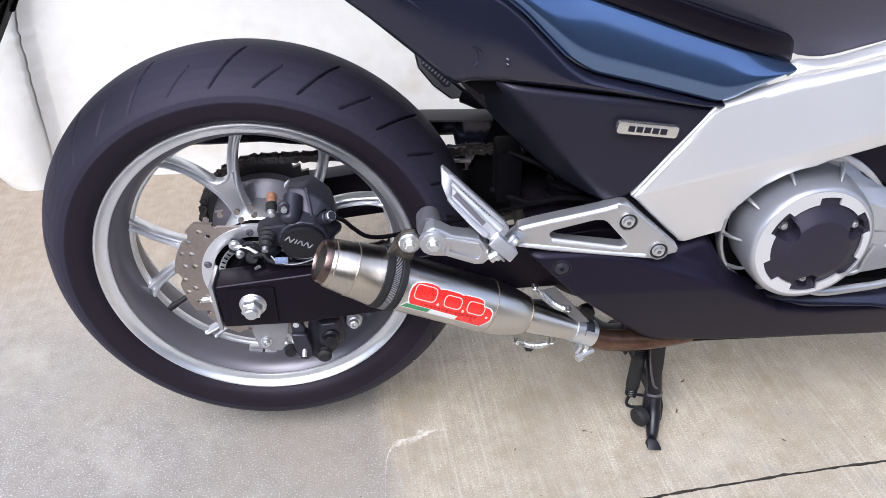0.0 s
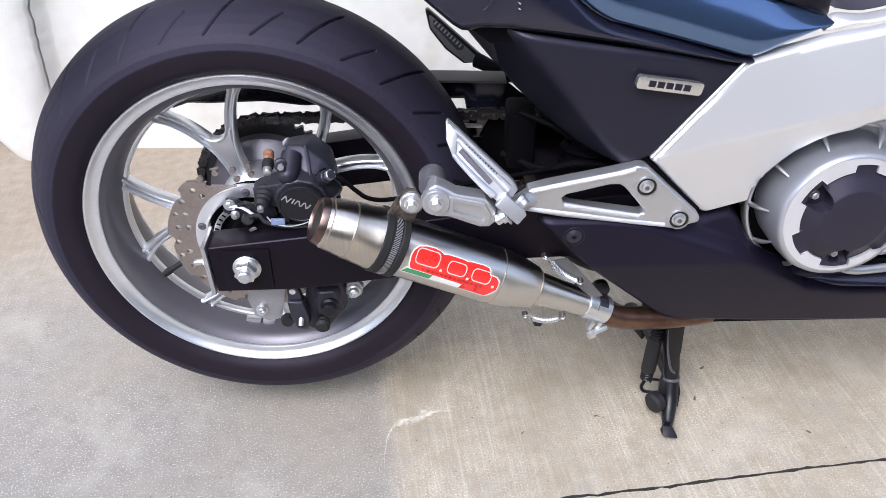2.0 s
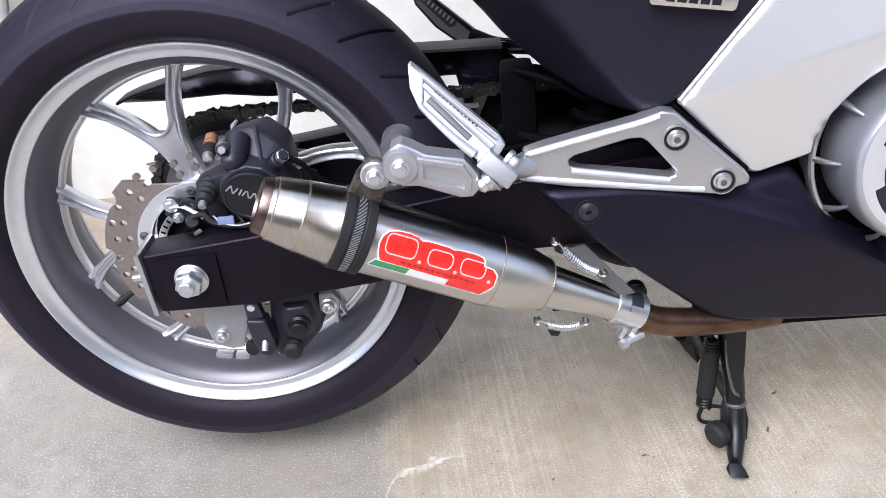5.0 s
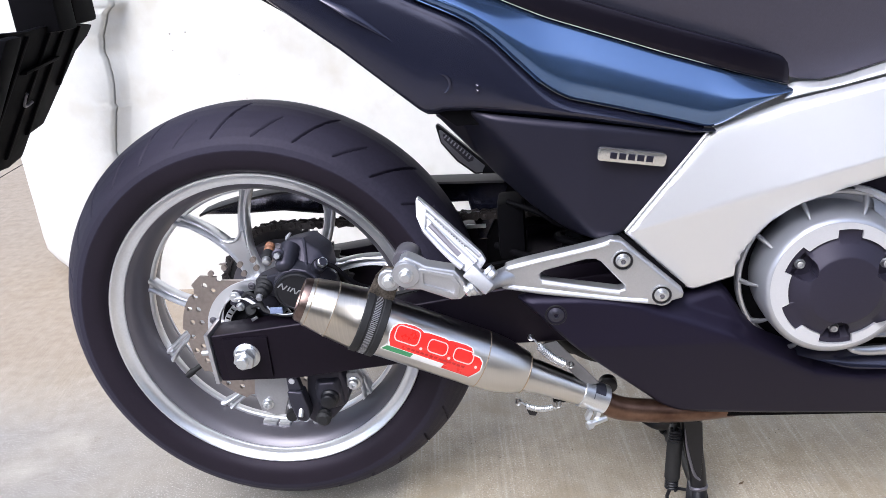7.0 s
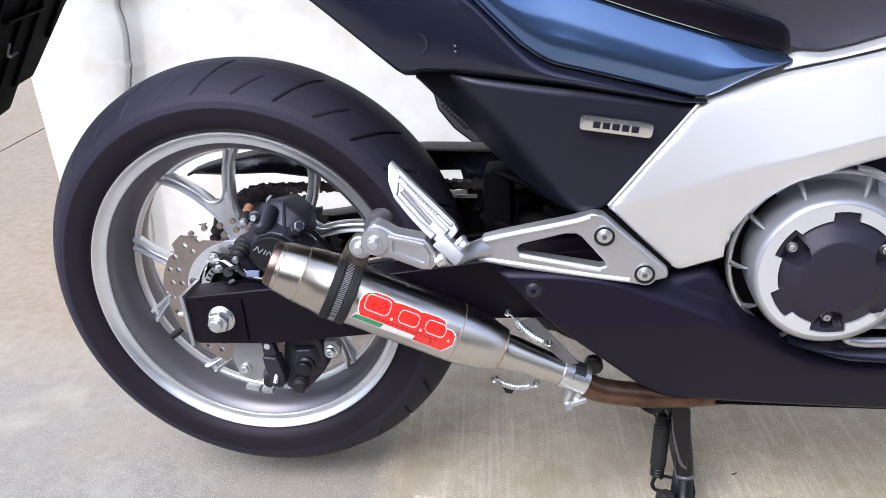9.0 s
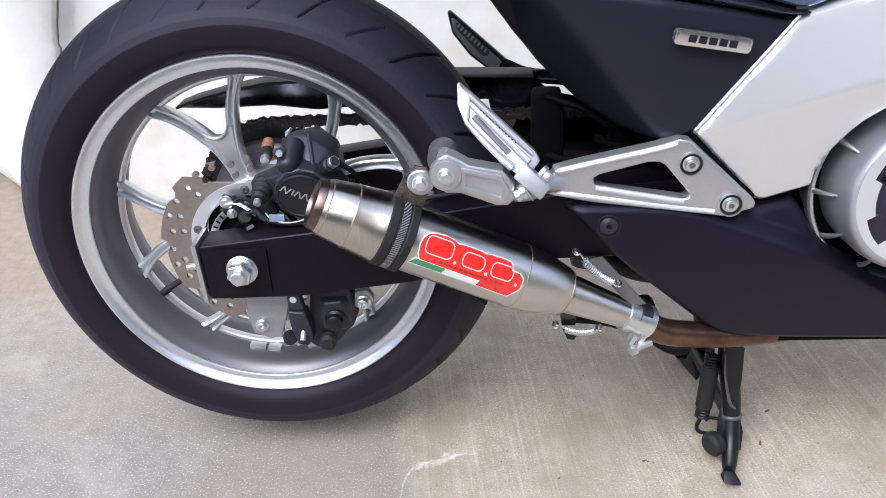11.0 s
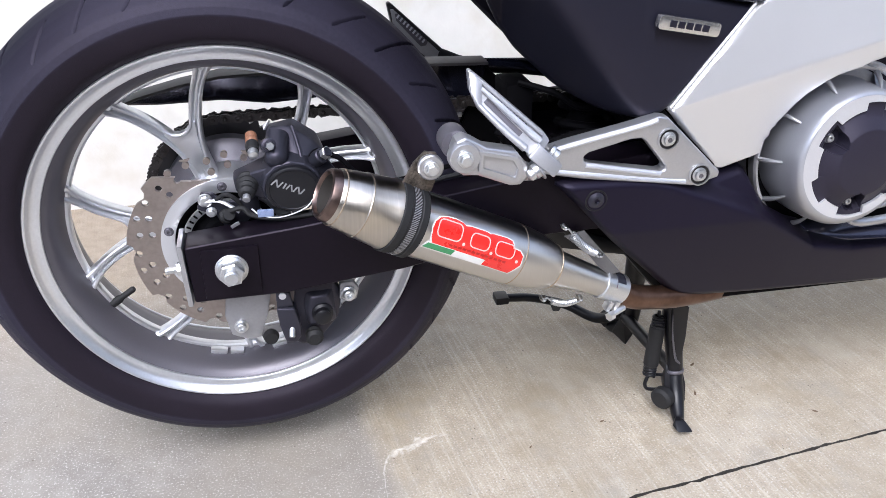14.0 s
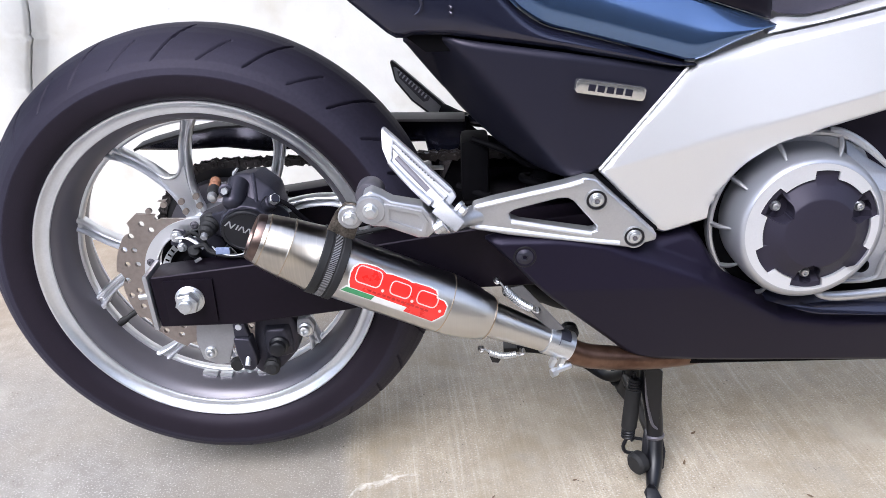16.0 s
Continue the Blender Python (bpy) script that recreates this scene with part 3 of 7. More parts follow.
def wall_mesh():
    """A rendered wall: a flat stretch, and a thicker pier with a ragged edge, its free corner rounded and leaning back."""
    rng = np.random.default_rng(11)
    bm = bmesh.new()
    CHIP_Z = [0.0, 0.40, 0.455, 0.505, 0.515, 0.522, 0.545, 0.565, 0.60, 0.625, 0.65, 0.69, 0.735, 0.755, 0.762, 0.80, 0.95, 1.2]
    CHIP_X = [-0.672, -0.656, -0.645, -0.631, -0.622, -0.630, -0.626, -0.624, -0.6215, -0.622, -0.628, -0.618, -0.598, -0.576, -0.580, -0.590, -0.560, -0.555]
    zs = [0.0, 0.008, 0.02, 0.04, 0.07, 0.11, 0.16] + list(np.arange(0.19, 0.9, 0.0095)) + [0.95, 1.0, 1.1, 1.2] + [1.4, 1.8, 2.3]
    # plan of the face, from the far right, along the wall, round the pier to its free end
    flat = [(5.0, 0.83), (2.0, 0.845), (1.0, 0.85), (0.4, 0.855), (0.0, 0.858), (-0.3, 0.86), (-0.45, 0.862), (-0.53, 0.862)]
    pier = [(-0.69, 0.808), (-0.72, 0.800), (-0.745, 0.797), (-0.775, 0.803), (-0.81, 0.82), (-0.86, 0.862), (-0.92, 0.915), (-0.98, 0.968), (-1.03, 1.013), (-1.055, 1.04), (-1.068, 1.07), (-1.07, 1.11), (-1.04, 1.4)]
    rows = []
    wob = np.cumsum(rng.normal(0, 0.0022, len(zs)))
    wob -= np.linspace(0, wob[-1], len(zs))
    for k, z in enumerate(zs):
        edge = float(np.interp(z, CHIP_Z, CHIP_X)) + float(rng.normal(0, 0.0012))
        blend = max(0.0, min(1.0, (z - 0.10) / 0.10))          # the step fades out towards the ground
        plan = list(flat)
        hollow = 0.028 + 0.010 * noise.noise(Vector((0, 0, z * 7)))
        for t in (0.0, 0.2, 0.45, 0.7, 0.9, 1.0):              # shallow hollow beside the sharp ragged edge
            plan.append((edge + hollow * (1 - t) + 0.0042, 0.862 - 0.026 * t ** 1.4))
        plan.append((edge + 0.0030, 0.880))
        plan.append((edge + 0.0003, 0.880))            # the paint skin stands off and leaves a dark crack
        plan.append((edge - 0.0005, 0.862 - 0.026 - 0.014 * blend))
        plan.append((edge - 0.005, 0.862 - 0.030 - 0.016 * blend))
        plan += pier
        tuck = 0.022 * max(0.0, 1 - z / 0.09) ** 2              # rounded foot
        row = []
        for x, y in plan:
            n = noise.noise(Vector((x * 3, z * 3, 1.0))) * 0.006 + noise.noise(Vector((x * 14, z * 14, 5.0))) * 0.0016
            left = max(0.0, min(1.0, (-x - 0.70) / 0.3))
            row.append(bm.verts.new((x + tuck * left * 3.0, y + n + tuck * left, z)))
        rows.append(row)
    for a, b in zip(rows, rows[1:]):
        for i in range(len(a) - 1):
            bm.faces.new((a[i], a[i + 1], b[i + 1], b[i]))
    # back and top give it thickness
    top = rows[-1]
    back_t = [bm.verts.new((v.co.x, 1.4, v.co.z)) for v in top]
    for i in range(len(top) - 1):
        bm.faces.new((top[i], top[i + 1], back_t[i + 1], back_t[i]))
    back_b = [bm.verts.new((v.co.x, 1.4, 0.0)) for v in top]
    for i in range(len(top) - 1):
        bm.faces.new((back_t[i], back_t[i + 1], back_b[i + 1], back_b[i]))
    bm.faces.new([row[0] for row in rows] + [back_t[0], back_b[0]])
    return bm


wall = link_mesh("wall_north", wall_mesh(), M_WALL, 50)
tagged(wall, "chalky white painted masonry wall with a thicker pier and a chipped ragged edge", "wall", kind="structure")


# an unseen wall behind the camera, added to darken what the bike reflects
def plain_wall():
    return box((1.2, -5.6, 0.0), (9.0, -5.3, 5.6), 0.01, bm=box((-9.0, -5.6, 0.0), (1.2, -5.3, 2.6), 0.01))


back_wall = link_mesh("reflection_wall_south", plain_wall(), M_BACK)
tagged(back_wall, "unseen dark wall added to darken reflections", "wall", kind="structure")

# ---- the motorcycle ----
bike = new("motorcycle")
bike.location = BASE
tagged(bike, "blue and silver motorcycle raised on its black centre stand", "motorcycle")
AXLE = 0.3437                        # height of the rear axle
HUB = pose(0, 0, AXLE) @ pose(0, 0, 0, 90)      # z axis along -y


def tyre_mesh():
    """Sport touring tyre: round crown with slanted grooves, rounded shoulders, ribbed sidewalls."""
    half = [(0.0, 0.3160), (0.008, 0.3157), (0.020, 0.3140), (0.034, 0.3095), (0.048, 0.3022), (0.060, 0.2935), (0.070, 0.2842), (0.0775, 0.2750), (0.0812, 0.2670),
            (0.0816, 0.2625), (0.0812, 0.2580), (0.0800, 0.2500), (0.0782, 0.2440), (0.0760, 0.2400), (0.0735, 0.2370), (0.0685, 0.2325), (0.060, 0.2290)]
    prof = []
    for (y0, r0), (y1, r1) in zip(half, half[1:]):
        n = 9 if r0 > 0.264 else 2
        prof += [(y0 + (y1 - y0) * k / n, r0 + (r1 - r0) * k / n) for k in range(n)]
    prof.append(half[-1])
    prof = [(-y, r) for y, r in reversed(prof)] + prof[1:]
    Y = np.array([p[0] for p in prof])
    R = np.array([p[1] for p in prof])
    N = 1440
    sit = -0.003 * np.clip((R - 0.262) / 0.02, 0, 1)          # the tread sits a little to the near side
    hy, hr = np.array([p[0] for p in half[:9]]), np.array([p[1] for p in half[:9]])
    hs = np.concatenate([[0], np.cumsum(np.hypot(np.diff(hy), np.diff(hr)))])
    S_of = lambda d: float(np.interp(d, hy, hs))              # distance round the section from the crown
    th = np.linspace(0, 360, N, endpoint=False)
    cut = np.zeros((N, len(prof)))
    for j, (y, r) in enumerate(prof):
        if r < 0.264:
            continue
        for k in range(32):
            long = k % 2 == 0
            start = 95.0 + 11.25 * k + (5.6 if y > 0 else 0.0)
            inner, swing = (0.014, 8.2) if long else (0.043, 6.0)
            d = abs(y)
            if d < inner - 0.003 or d > 0.0700:
                continue
            f = (S_of(0.0700) - S_of(d)) / (S_of(0.0700) - S_of(inner))
            centre = start - swing * f
            off = np.abs((th - centre + 180) % 360 - 180) * math.pi / 180 * r * 0.86
            half_w = 0.0011 * (1 if 0.04 < f < 0.97 else 0.5)
            cut[:, j] = np.maximum(cut[:, j], np.clip((half_w + 0.0006 - off) / 0.0008, 0, 1))
    rad = R[None, :] - 0.0062 * cut
    a = np.radians(th)[:, None]
    V = np.stack([rad * np.cos(a), np.broadcast_to(Y + sit, rad.shape), rad * np.sin(a) + AXLE], -1).reshape(-1, 3)
    m = len(prof)
    i, j = np.meshgrid(np.arange(N), np.arange(m - 1), indexing="ij")
    i2 = (i + 1) % N
    F = np.stack([i * m + j, i2 * m + j, i2 * m + j + 1, i * m + j + 1], -1).reshape(-1, 4)
    me = bpy.data.meshes.new("tyre")
    me.from_pydata(V.tolist(), [], F.tolist())
    me.shade_smooth()
    me.set_sharp_from_angle(angle=radians(50))
    me.update()
    return me


tyre = part("tyre", tyre_mesh(), M_TYRE, bike, "worn black road tyre with slanted tread grooves")

rim_profile = [(0.2323, 0.0655), (0.2318, 0.0680), (0.2300, 0.0685), (0.2235, 0.0640), (0.2198, 0.0610), (0.2188, 0.0595), (0.2165, 0.0575), (0.2090, 0.054), (0.2010, 0.040),
               (0.1965, 0.022), (0.1955, 0.0), (0.1965, -0.022), (0.2010, -0.040), (0.2090, -0.054), (0.2190, -0.064), (0.2235, -0.069), (0.2318, -0.0682), (0.2323, -0.0655),
               (0.2240, -0.060), (0.2160, -0.045), (0.2100, 0.0), (0.2160, 0.045), (0.2240, 0.060)]
# the barrel takes the darker silver, with its shade in the colour
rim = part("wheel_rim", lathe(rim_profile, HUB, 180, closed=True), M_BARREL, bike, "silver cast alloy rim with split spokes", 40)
part("rim_lip", lathe([(0.2323, 0.0670), (0.2321, 0.0702), (0.2310, 0.0714), (0.2296, 0.0712), (0.2284, 0.0700), (0.2256, 0.0658), (0.2222, 0.0630), (0.2185, 0.0618), (0.2158, 0.0614), (0.2144, 0.0604), (0.2140, 0.0580), (0.2300, 0.0660)], HUB, 180, closed=True), M_LIP, rim, "bright machined rim lip", 40)


def spoke_mesh():
    """One forked spoke pointing up: a flat sunken web that parts into two arms, each with two raised edges, a groove between them and a flared foot."""
    bm = bmesh.new()
    ease = lambda f, a, b: max(0.0, min(1.0, (f - a) / (b - a)))
    for side in (-1, 1):
        end = radians(90 - side * 18.9)
        pts = curve([(0.0055 * side, 0, 0.055), (0.0080 * side, 0, 0.092), (0.0170 * side, 0, 0.122), (0.0365 * side, 0, 0.158),
                     (0.2050 * math.cos(end), 0, 0.2050 * math.sin(end))], 34)
        rings = []
        for i, p in enumerate(pts):
            way = (pts[min(i + 1, 33)] - pts[max(i - 1, 0)]).normalized()
            across = Vector((way.z, 0, -way.x)) * side           # points away from the middle of the fork
            f = i / 33
            foot = ease(f, 0.82, 1.0) ** 2
            w = 0.0076 + 0.0008 * (1 - f) + 0.0070 * foot
            front = -0.0150 - 0.0050 * foot + 0.0030 * math.sin(f * math.pi)
            back = front + 0.0200
            fork = ease(f, 0.40, 0.58)                           # before the fork the inner edge lies level with the web
            deep = 0.0042 + 0.0050 * fork
            inn = 0.0030 * (1 - fork)
            sect = [(-0.84, back), (-1.00, front + 0.0110 + inn), (-0.95, front + 0.0050 + inn), (-0.82, front + 0.0010 + inn), (-0.62, front + inn), (-0.42, front + 0.0006 + inn), (-0.30, front + 0.0022 + inn), (-0.15, front + deep),
                    (0.15, front + deep), (0.30, front + 0.0022), (0.42, front + 0.0006), (0.62, front), (0.82, front + 0.0010), (0.95, front + 0.0050), (1.00, front + 0.0110), (0.84, back)]
            rings.append([bm.verts.new(p + across * (w * k) + Vector((0, y, 0))) for k, y in sect])
        for p, q in zip(rings, rings[1:]):
            for k in range(16):
                bm.faces.new((p[k], p[(k + 1) % 16], q[(k + 1) % 16], q[k]))
        bm.faces.new(rings[0])
        bm.faces.new(rings[-1])
    # the web, and the rounded throat of the fork with its own raised edge
    web = slab([(-0.010, 0.05), (0.010, 0.05), (0.010, 0.095), (0.0150, 0.115), (0.0205, 0.1300), (0.0150, 0.1300), (0.0095, 0.1255), (0.0045, 0.1232), (0, 0.1225), (-0.0045, 0.1232), (-0.0095, 0.1255), (-0.0150, 0.1300), (-0.0205, 0.1300), (-0.0150, 0.115), (-0.010, 0.095)],
               -0.0105, 0.006, 0.0010)
    merge(bm, web)
    throat = [(-0.0190, -0.0118, 0.1365), (-0.0140, -0.0118, 0.1288), (-0.0080, -0.0118, 0.1240), (0, -0.0118, 0.1222), (0.0080, -0.0118, 0.1240), (0.0140, -0.0118, 0.1288), (0.0190, -0.0118, 0.1365)]
    return tube(throat, [0.0012, 0.0022, 0.0024, 0.0022, 0.0012], 10, 24, bm=bm)


spoke0 = None
for k in range(5):
    turn_m = pose(0, 0, AXLE) @ Matrix.Rotation(radians(90 - (39.5 + 72 * k)), 4, "Y")
    ob = part("spoke", spoke0.data if spoke0 else spoke_mesh(), M_RIM, rim, at=turn_m)
    spoke0 = spoke0 or ob
part("hub", lathe([(0.020, 0.062), (0.044, 0.062), (0.046, 0.058), (0.046, 0.035), (0.060, 0.024), (0.064, 0.0), (0.060, -0.04), (0.050, -0.06), (0.02, -0.06)], HUB, 64), M_RIM, rim)
part("rim_rib", lathe([(0.1985, 0.0000), (0.1925, 0.0004), (0.1908, 0.0020), (0.1904, 0.0060), (0.1908, 0.0100), (0.1930, 0.0122), (0.1990, 0.0130)], HUB, 150, closed=True), M_LIP, rim, "raised bright flange round the rim well", 30)
part("rim_far_edge", lathe([(0.2185, -0.0640), (0.2150, -0.0640), (0.2140, -0.0655), (0.2140, -0.0690), (0.2200, -0.0690)], HUB, 150, closed=True), M_RIM, rim, "pale far edge of the rim", 30)
# tyre valve and balance weights on the inside of the rim
part("valve", lathe([(0.0055, 0), (0.0055, 0.012), (0.004, 0.016), (0.0042, 0.034), (0.003, 0.036)], pose(0, 0, AXLE) @ Matrix.Rotation(radians(-124), 4, "Y") @ pose(0, -0.01, 0.196, 180), 14), M_RUBBER, rim, "black rubber tyre valve")
for ang, wd in ((259, 0.011), (266, 0.009), (283, 0.010)):
    part("balance_weight", box((-wd, -0.026, -0.1975), (wd, -0.015, -0.1920), 0.0012), M_LIP, rim, "bright stick-on balance weight",
         at=pose(0, 0, AXLE) @ Matrix.Rotation(radians(270 - ang), 4, "Y"))

# brake disc with a petal edge and drilled holes
def disc_mesh():
    outer, n = [], 240
    for i in range(n):
        a = 2 * math.pi * i / n
        lobe = (math.degrees(a) + 2) % 36 / 36
        dip = max(0.0, 1 - abs(lobe - 0.12) / 0.12)
        slope = 0.0055 * lobe
        outer.append((0.1135 + slope - 0.0050 * dip, a))
    out_pts = [(r * math.cos(a), AXLE + r * math.sin(a)) for r, a in outer]
    holes = [ring_points(0, AXLE, 0.0785, 96)]
    for k in range(10):
        for da, r in ((4, 0.1065), (14, 0.0965), (16, 0.109), (26, 0.0895), (27, 0.1035)):
            a = radians(36 * k + da)
            holes.append(ring_points(r * math.cos(a), AXLE + r * math.sin(a), 0.0041, 12))
    return slab(out_pts, -0.0895, -0.0845, 0.0, holes)


disc = part("brake_disc", disc_mesh(), M_DISC, bike, "drilled petal-edged steel brake disc", at=pose(0, 0.0115, 0))
carrier_holes = [ring_points(0, AXLE, 0.0635, 72)]
part("disc_carrier", slab(ring_points(0, AXLE, 0.0800, 96), -0.0925, -0.082, 0.0012, carrier_holes), M_RIM, disc, "silver disc carrier")
for k in range(5):
    a = radians(20 + 72 * k)
    part("carrier_bolt", bolt_mesh(0.0056, 0.003) if k == 0 else carrier_bolt.data, M_BARREL, disc, at=pose(0.0715 * math.cos(a), -0.0925, AXLE + 0.0715 * math.sin(a)))
    carrier_bolt = bpy.data.objects["carrier_bolt"]


def tone_ring():
    bm = lathe([(0.0470, 0.091), (0.0555, 0.091), (0.0555, 0.0945), (0.0470, 0.0945)], HUB, 96, closed=True)
    return bm


def tone_slots():
    bm = bmesh.new()
    for k in range(40):
        a = radians(9 * k)
        b = box((-0.0011, -0.0951, 0.0485), (0.0011, -0.0942, 0.0540), 0)
        bmesh.ops.transform(b, matrix=pose(0, 0, AXLE) @ Matrix.Rotation(a, 4, "Y"), verts=b.verts)
        merge(bm, b)
    return bm


tone = part("sensor_ring", tone_ring(), M_ZINC, disc, "slotted speed sensor ring")
# slots are black bars laid on the ring, standing for dark openings
part("sensor_ring_slots", tone_slots(), M_VOID, disc)
# the seal flares into a black disc that stands for the gap's shade
part("hub_seal", lathe([(0.012, 0.094), (0.030, 0.094), (0.034, 0.088), (0.050, 0.084), (0.066, 0.066), (0.066, 0.05)], HUB, 48), M_VOID, disc)

# sprocket, its carrier and the chain on the far side
teeth = []
for i in range(43 * 6):
    a = 2 * math.pi * i / (43 * 6)
    f = (i % 6) / 6
    r = 0.1035 + 0.0042 * math.cos(2 * math.pi * f)
    teeth.append((r * math.cos(a), AXLE + r * math.sin(a)))
sprocket = part("sprocket", slab(teeth, 0.0715, 0.0785, 0.0, [ring_points(0, AXLE, 0.062, 48)]), M_SPROCKET, bike, "dark steel rear sprocket")
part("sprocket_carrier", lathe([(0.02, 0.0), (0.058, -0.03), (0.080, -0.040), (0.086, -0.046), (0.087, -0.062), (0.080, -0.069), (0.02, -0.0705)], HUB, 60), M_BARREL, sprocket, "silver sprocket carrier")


def chain_path():
    """Centres and directions of the links: lower run, round the sprocket, upper run."""
    pts = []
    R = 0.1045
    up0, lo0 = Vector((0.010, 0, AXLE + R)), Vector((0.012, 0, AXLE - R))
    up1, lo1 = Vector((0.56, 0, 0.452)), Vector((0.56, 0, 0.372))
    line = [lo1 + (lo0 - lo1) * (i / 60) for i in range(61)]
    line += [Vector((R * math.cos(a), 0, AXLE + R * math.sin(a))) for a in np.linspace(radians(-96), radians(-264), 60)]
    line += [up0 + (up1 - up0) * (i / 60) for i in range(61)]
    out, left = [], 0.0
    pitch = 0.0159
    for a, b in zip(line, line[1:]):
        d = (b - a).length
        while left <= d and d > 0:
            p = a + (b - a) * (left / d)
            out.append(p)
            left += pitch
        left -= d
    return out


joints = chain_path()
rollers = bmesh.new()
for k, p in enumerate(joints):
    if k % 2 == 0 and k + 1 < len(joints):
        q = joints[k + 1]
        m = Matrix.Translation((p + q) / 2) @ Matrix.Rotation(-math.atan2(q.z - p.z, q.x - p.x), 4, "Y")
        for y in (0.0695, 0.0785):
            b = slab([(x * 1.0, z) for x, z in [(-0.0145, -0.0035), (-0.0115, -0.0065), (-0.007, -0.0058), (0, -0.0045), (0.007, -0.0058), (0.0115, -0.0065), (0.0145, -0.0035),
                                               (0.0145, 0.0035), (0.0115, 0.0065), (0.007, 0.0058), (0, 0.0045), (-0.007, 0.0058), (-0.0115, 0.0065), (-0.0145, 0.0035)]], y, y + 0.002, 0)
            bmesh.ops.transform(b, matrix=m, verts=b.verts)
            merge(rollers, b)
        lathe([(0.005, 0), (0.005, 0.011)], pose(p.x, 0.0805, p.z, 90), 10, bm=rollers)
chain = part("chain", rollers, M_CHAIN, bike, "oily drive chain")
link0 = None
for k, p in enumerate(joints):
    if k % 2 == 1 and k + 1 < len(joints):
        q = joints[k + 1]
        m = pose(*((p + q) / 2)) @ Matrix.Rotation(-math.atan2(q.z - p.z, q.x - p.x), 4, "Y")
        if not link0:
            b = slab([(-0.0148, -0.0035), (-0.0118, -0.0068), (-0.007, -0.006), (0, -0.0046), (0.007, -0.006), (0.0118, -0.0068), (0.0148, -0.0035),
                      (0.0148, 0.0035), (0.0118, 0.0068), (0.007, 0.006), (0, 0.0046), (-0.007, 0.006), (-0.0118, 0.0068), (-0.0148, 0.0035)], 0.0660, 0.0682, 0)
            for x in (-0.008, 0.008):
                lathe([(0.0030, 0), (0.0030, 0.0186), (0.002, 0.0194)], pose(x, 0.0838, 0, 90), 10, bm=b)
            merge(b, slab([(-0.0148, -0.0035), (-0.0118, -0.0068), (0, -0.0046), (0.0118, -0.0068), (0.0148, -0.0035), (0.0148, 0.0035), (0.0118, 0.0068), (0, 0.0046), (-0.0118, 0.0068), (-0.0148, 0.0035)], 0.0808, 0.083, 0))
            link0 = part("chain_link", b, M_CHAIN, chain, at=m)
        else:
            part("chain_link", link0.data, M_CHAIN, chain, at=m)

# ---- swingarm, brakes ----
arm_outline = [(-0.047, 0.373), (0.08, 0.3875), (0.20, 0.404), (0.34, 0.425), (0.50, 0.445), (0.545, 0.42), (0.545, 0.375), (0.50, 0.352), (0.334, 0.347), (0.198, 0.321), (0.06, 0.3045), (-0.043, 0.303)]
swingarm = part("swingarm", slab(arm_outline, -0.1500, -0.106, 0.0035, segments=3), M_ARM, bike, "black box-section swingarm")
far_arm = [(x, z) for x, z in arm_outline]
part("far_arm", slab(far_arm, 0.112, 0.150, 0.0035), M_ARM, swingarm)
part("cross_member", box((0.38, -0.106, 0.352), (0.50, 0.112, 0.425), 0.012), M_ARM, swingarm)
part("end_cap", box((-0.0525, -0.1535, 0.3005), (-0.0465, -0.102, 0.3765), 0.0015, Matrix.Rotation(radians(-3), 4, "Y")), M_ALU, swingarm, "bare aluminium end plate")
part("adjuster_block", slab([(-0.030, 0.308), (0.033, 0.311), (0.033, 0.371), (-0.030, 0.369)], -0.1535, -0.149, 0.0015), M_ARM, swingarm)
adj = rod((-0.050, -0.128, 0.338), (-0.073, -0.128, 0.336), 0.0042, 14)
hexagon(0.0085, 0.003, 0.010, frame_of((-0.050, -0.128, 0.338), (-0.073, -0.128, 0.336)), bm=adj)
part("adjuster_bolt", adj, M_ZINC, swingarm, "zinc plated chain adjuster bolt")
part("washer", lathe([(0.0175, 0.0), (0.0184, 0.0008), (0.0184, 0.0022), (0.0175, 0.003)], out_from(0.002, -0.1535, AXLE + 0.001), 40), M_ZINC, swingarm)
nut = lathe([(0.0170, 0.003), (0.0170, 0.0050), (0.0148, 0.0070)], out_from(0.002, -0.1535, AXLE + 0.001), 36)
hexagon(0.0146, 0.0065, 0.0175, out_from(0.002, -0.1535, AXLE + 0.001), bm=nut)
lathe([(0.0085, 0.017), (0.0085, 0.0240), (0.0070, 0.0255)], out_from(0.002, -0.1535, AXLE + 0.001), 24, bm=nut)
part("axle_nut", nut, M_ZINC, swingarm, "large zinc plated axle nut")
part("axle", rod((0, 0.15, AXLE), (0, -0.15, AXLE), 0.0095), M_ZINC, swingarm)

# rear caliper above the axle
def hull(points, edge=0.003, bm=None):
    """A faceted casting: the hull of its corners, with eased edges."""
    b = bmesh.new()
    for p in points:
        b.verts.new(p)
    bmesh.ops.convex_hull(b, input=b.verts)
    bmesh.ops.delete(b, geom=[v for v in b.verts if not v.link_faces], context="VERTS")
    bmesh.ops.dissolve_limit(b, angle_limit=radians(4), verts=b.verts, edges=b.edges)
    bevel(b, edge, 3, 12)
    return b if bm is None else merge(bm, b)


def oval(cx, cz, a, c, y, n=12):
    return [(cx + a * math.cos(2 * math.pi * k / n), y, cz + c * math.sin(2 * math.pi * k / n)) for k in range(n)]


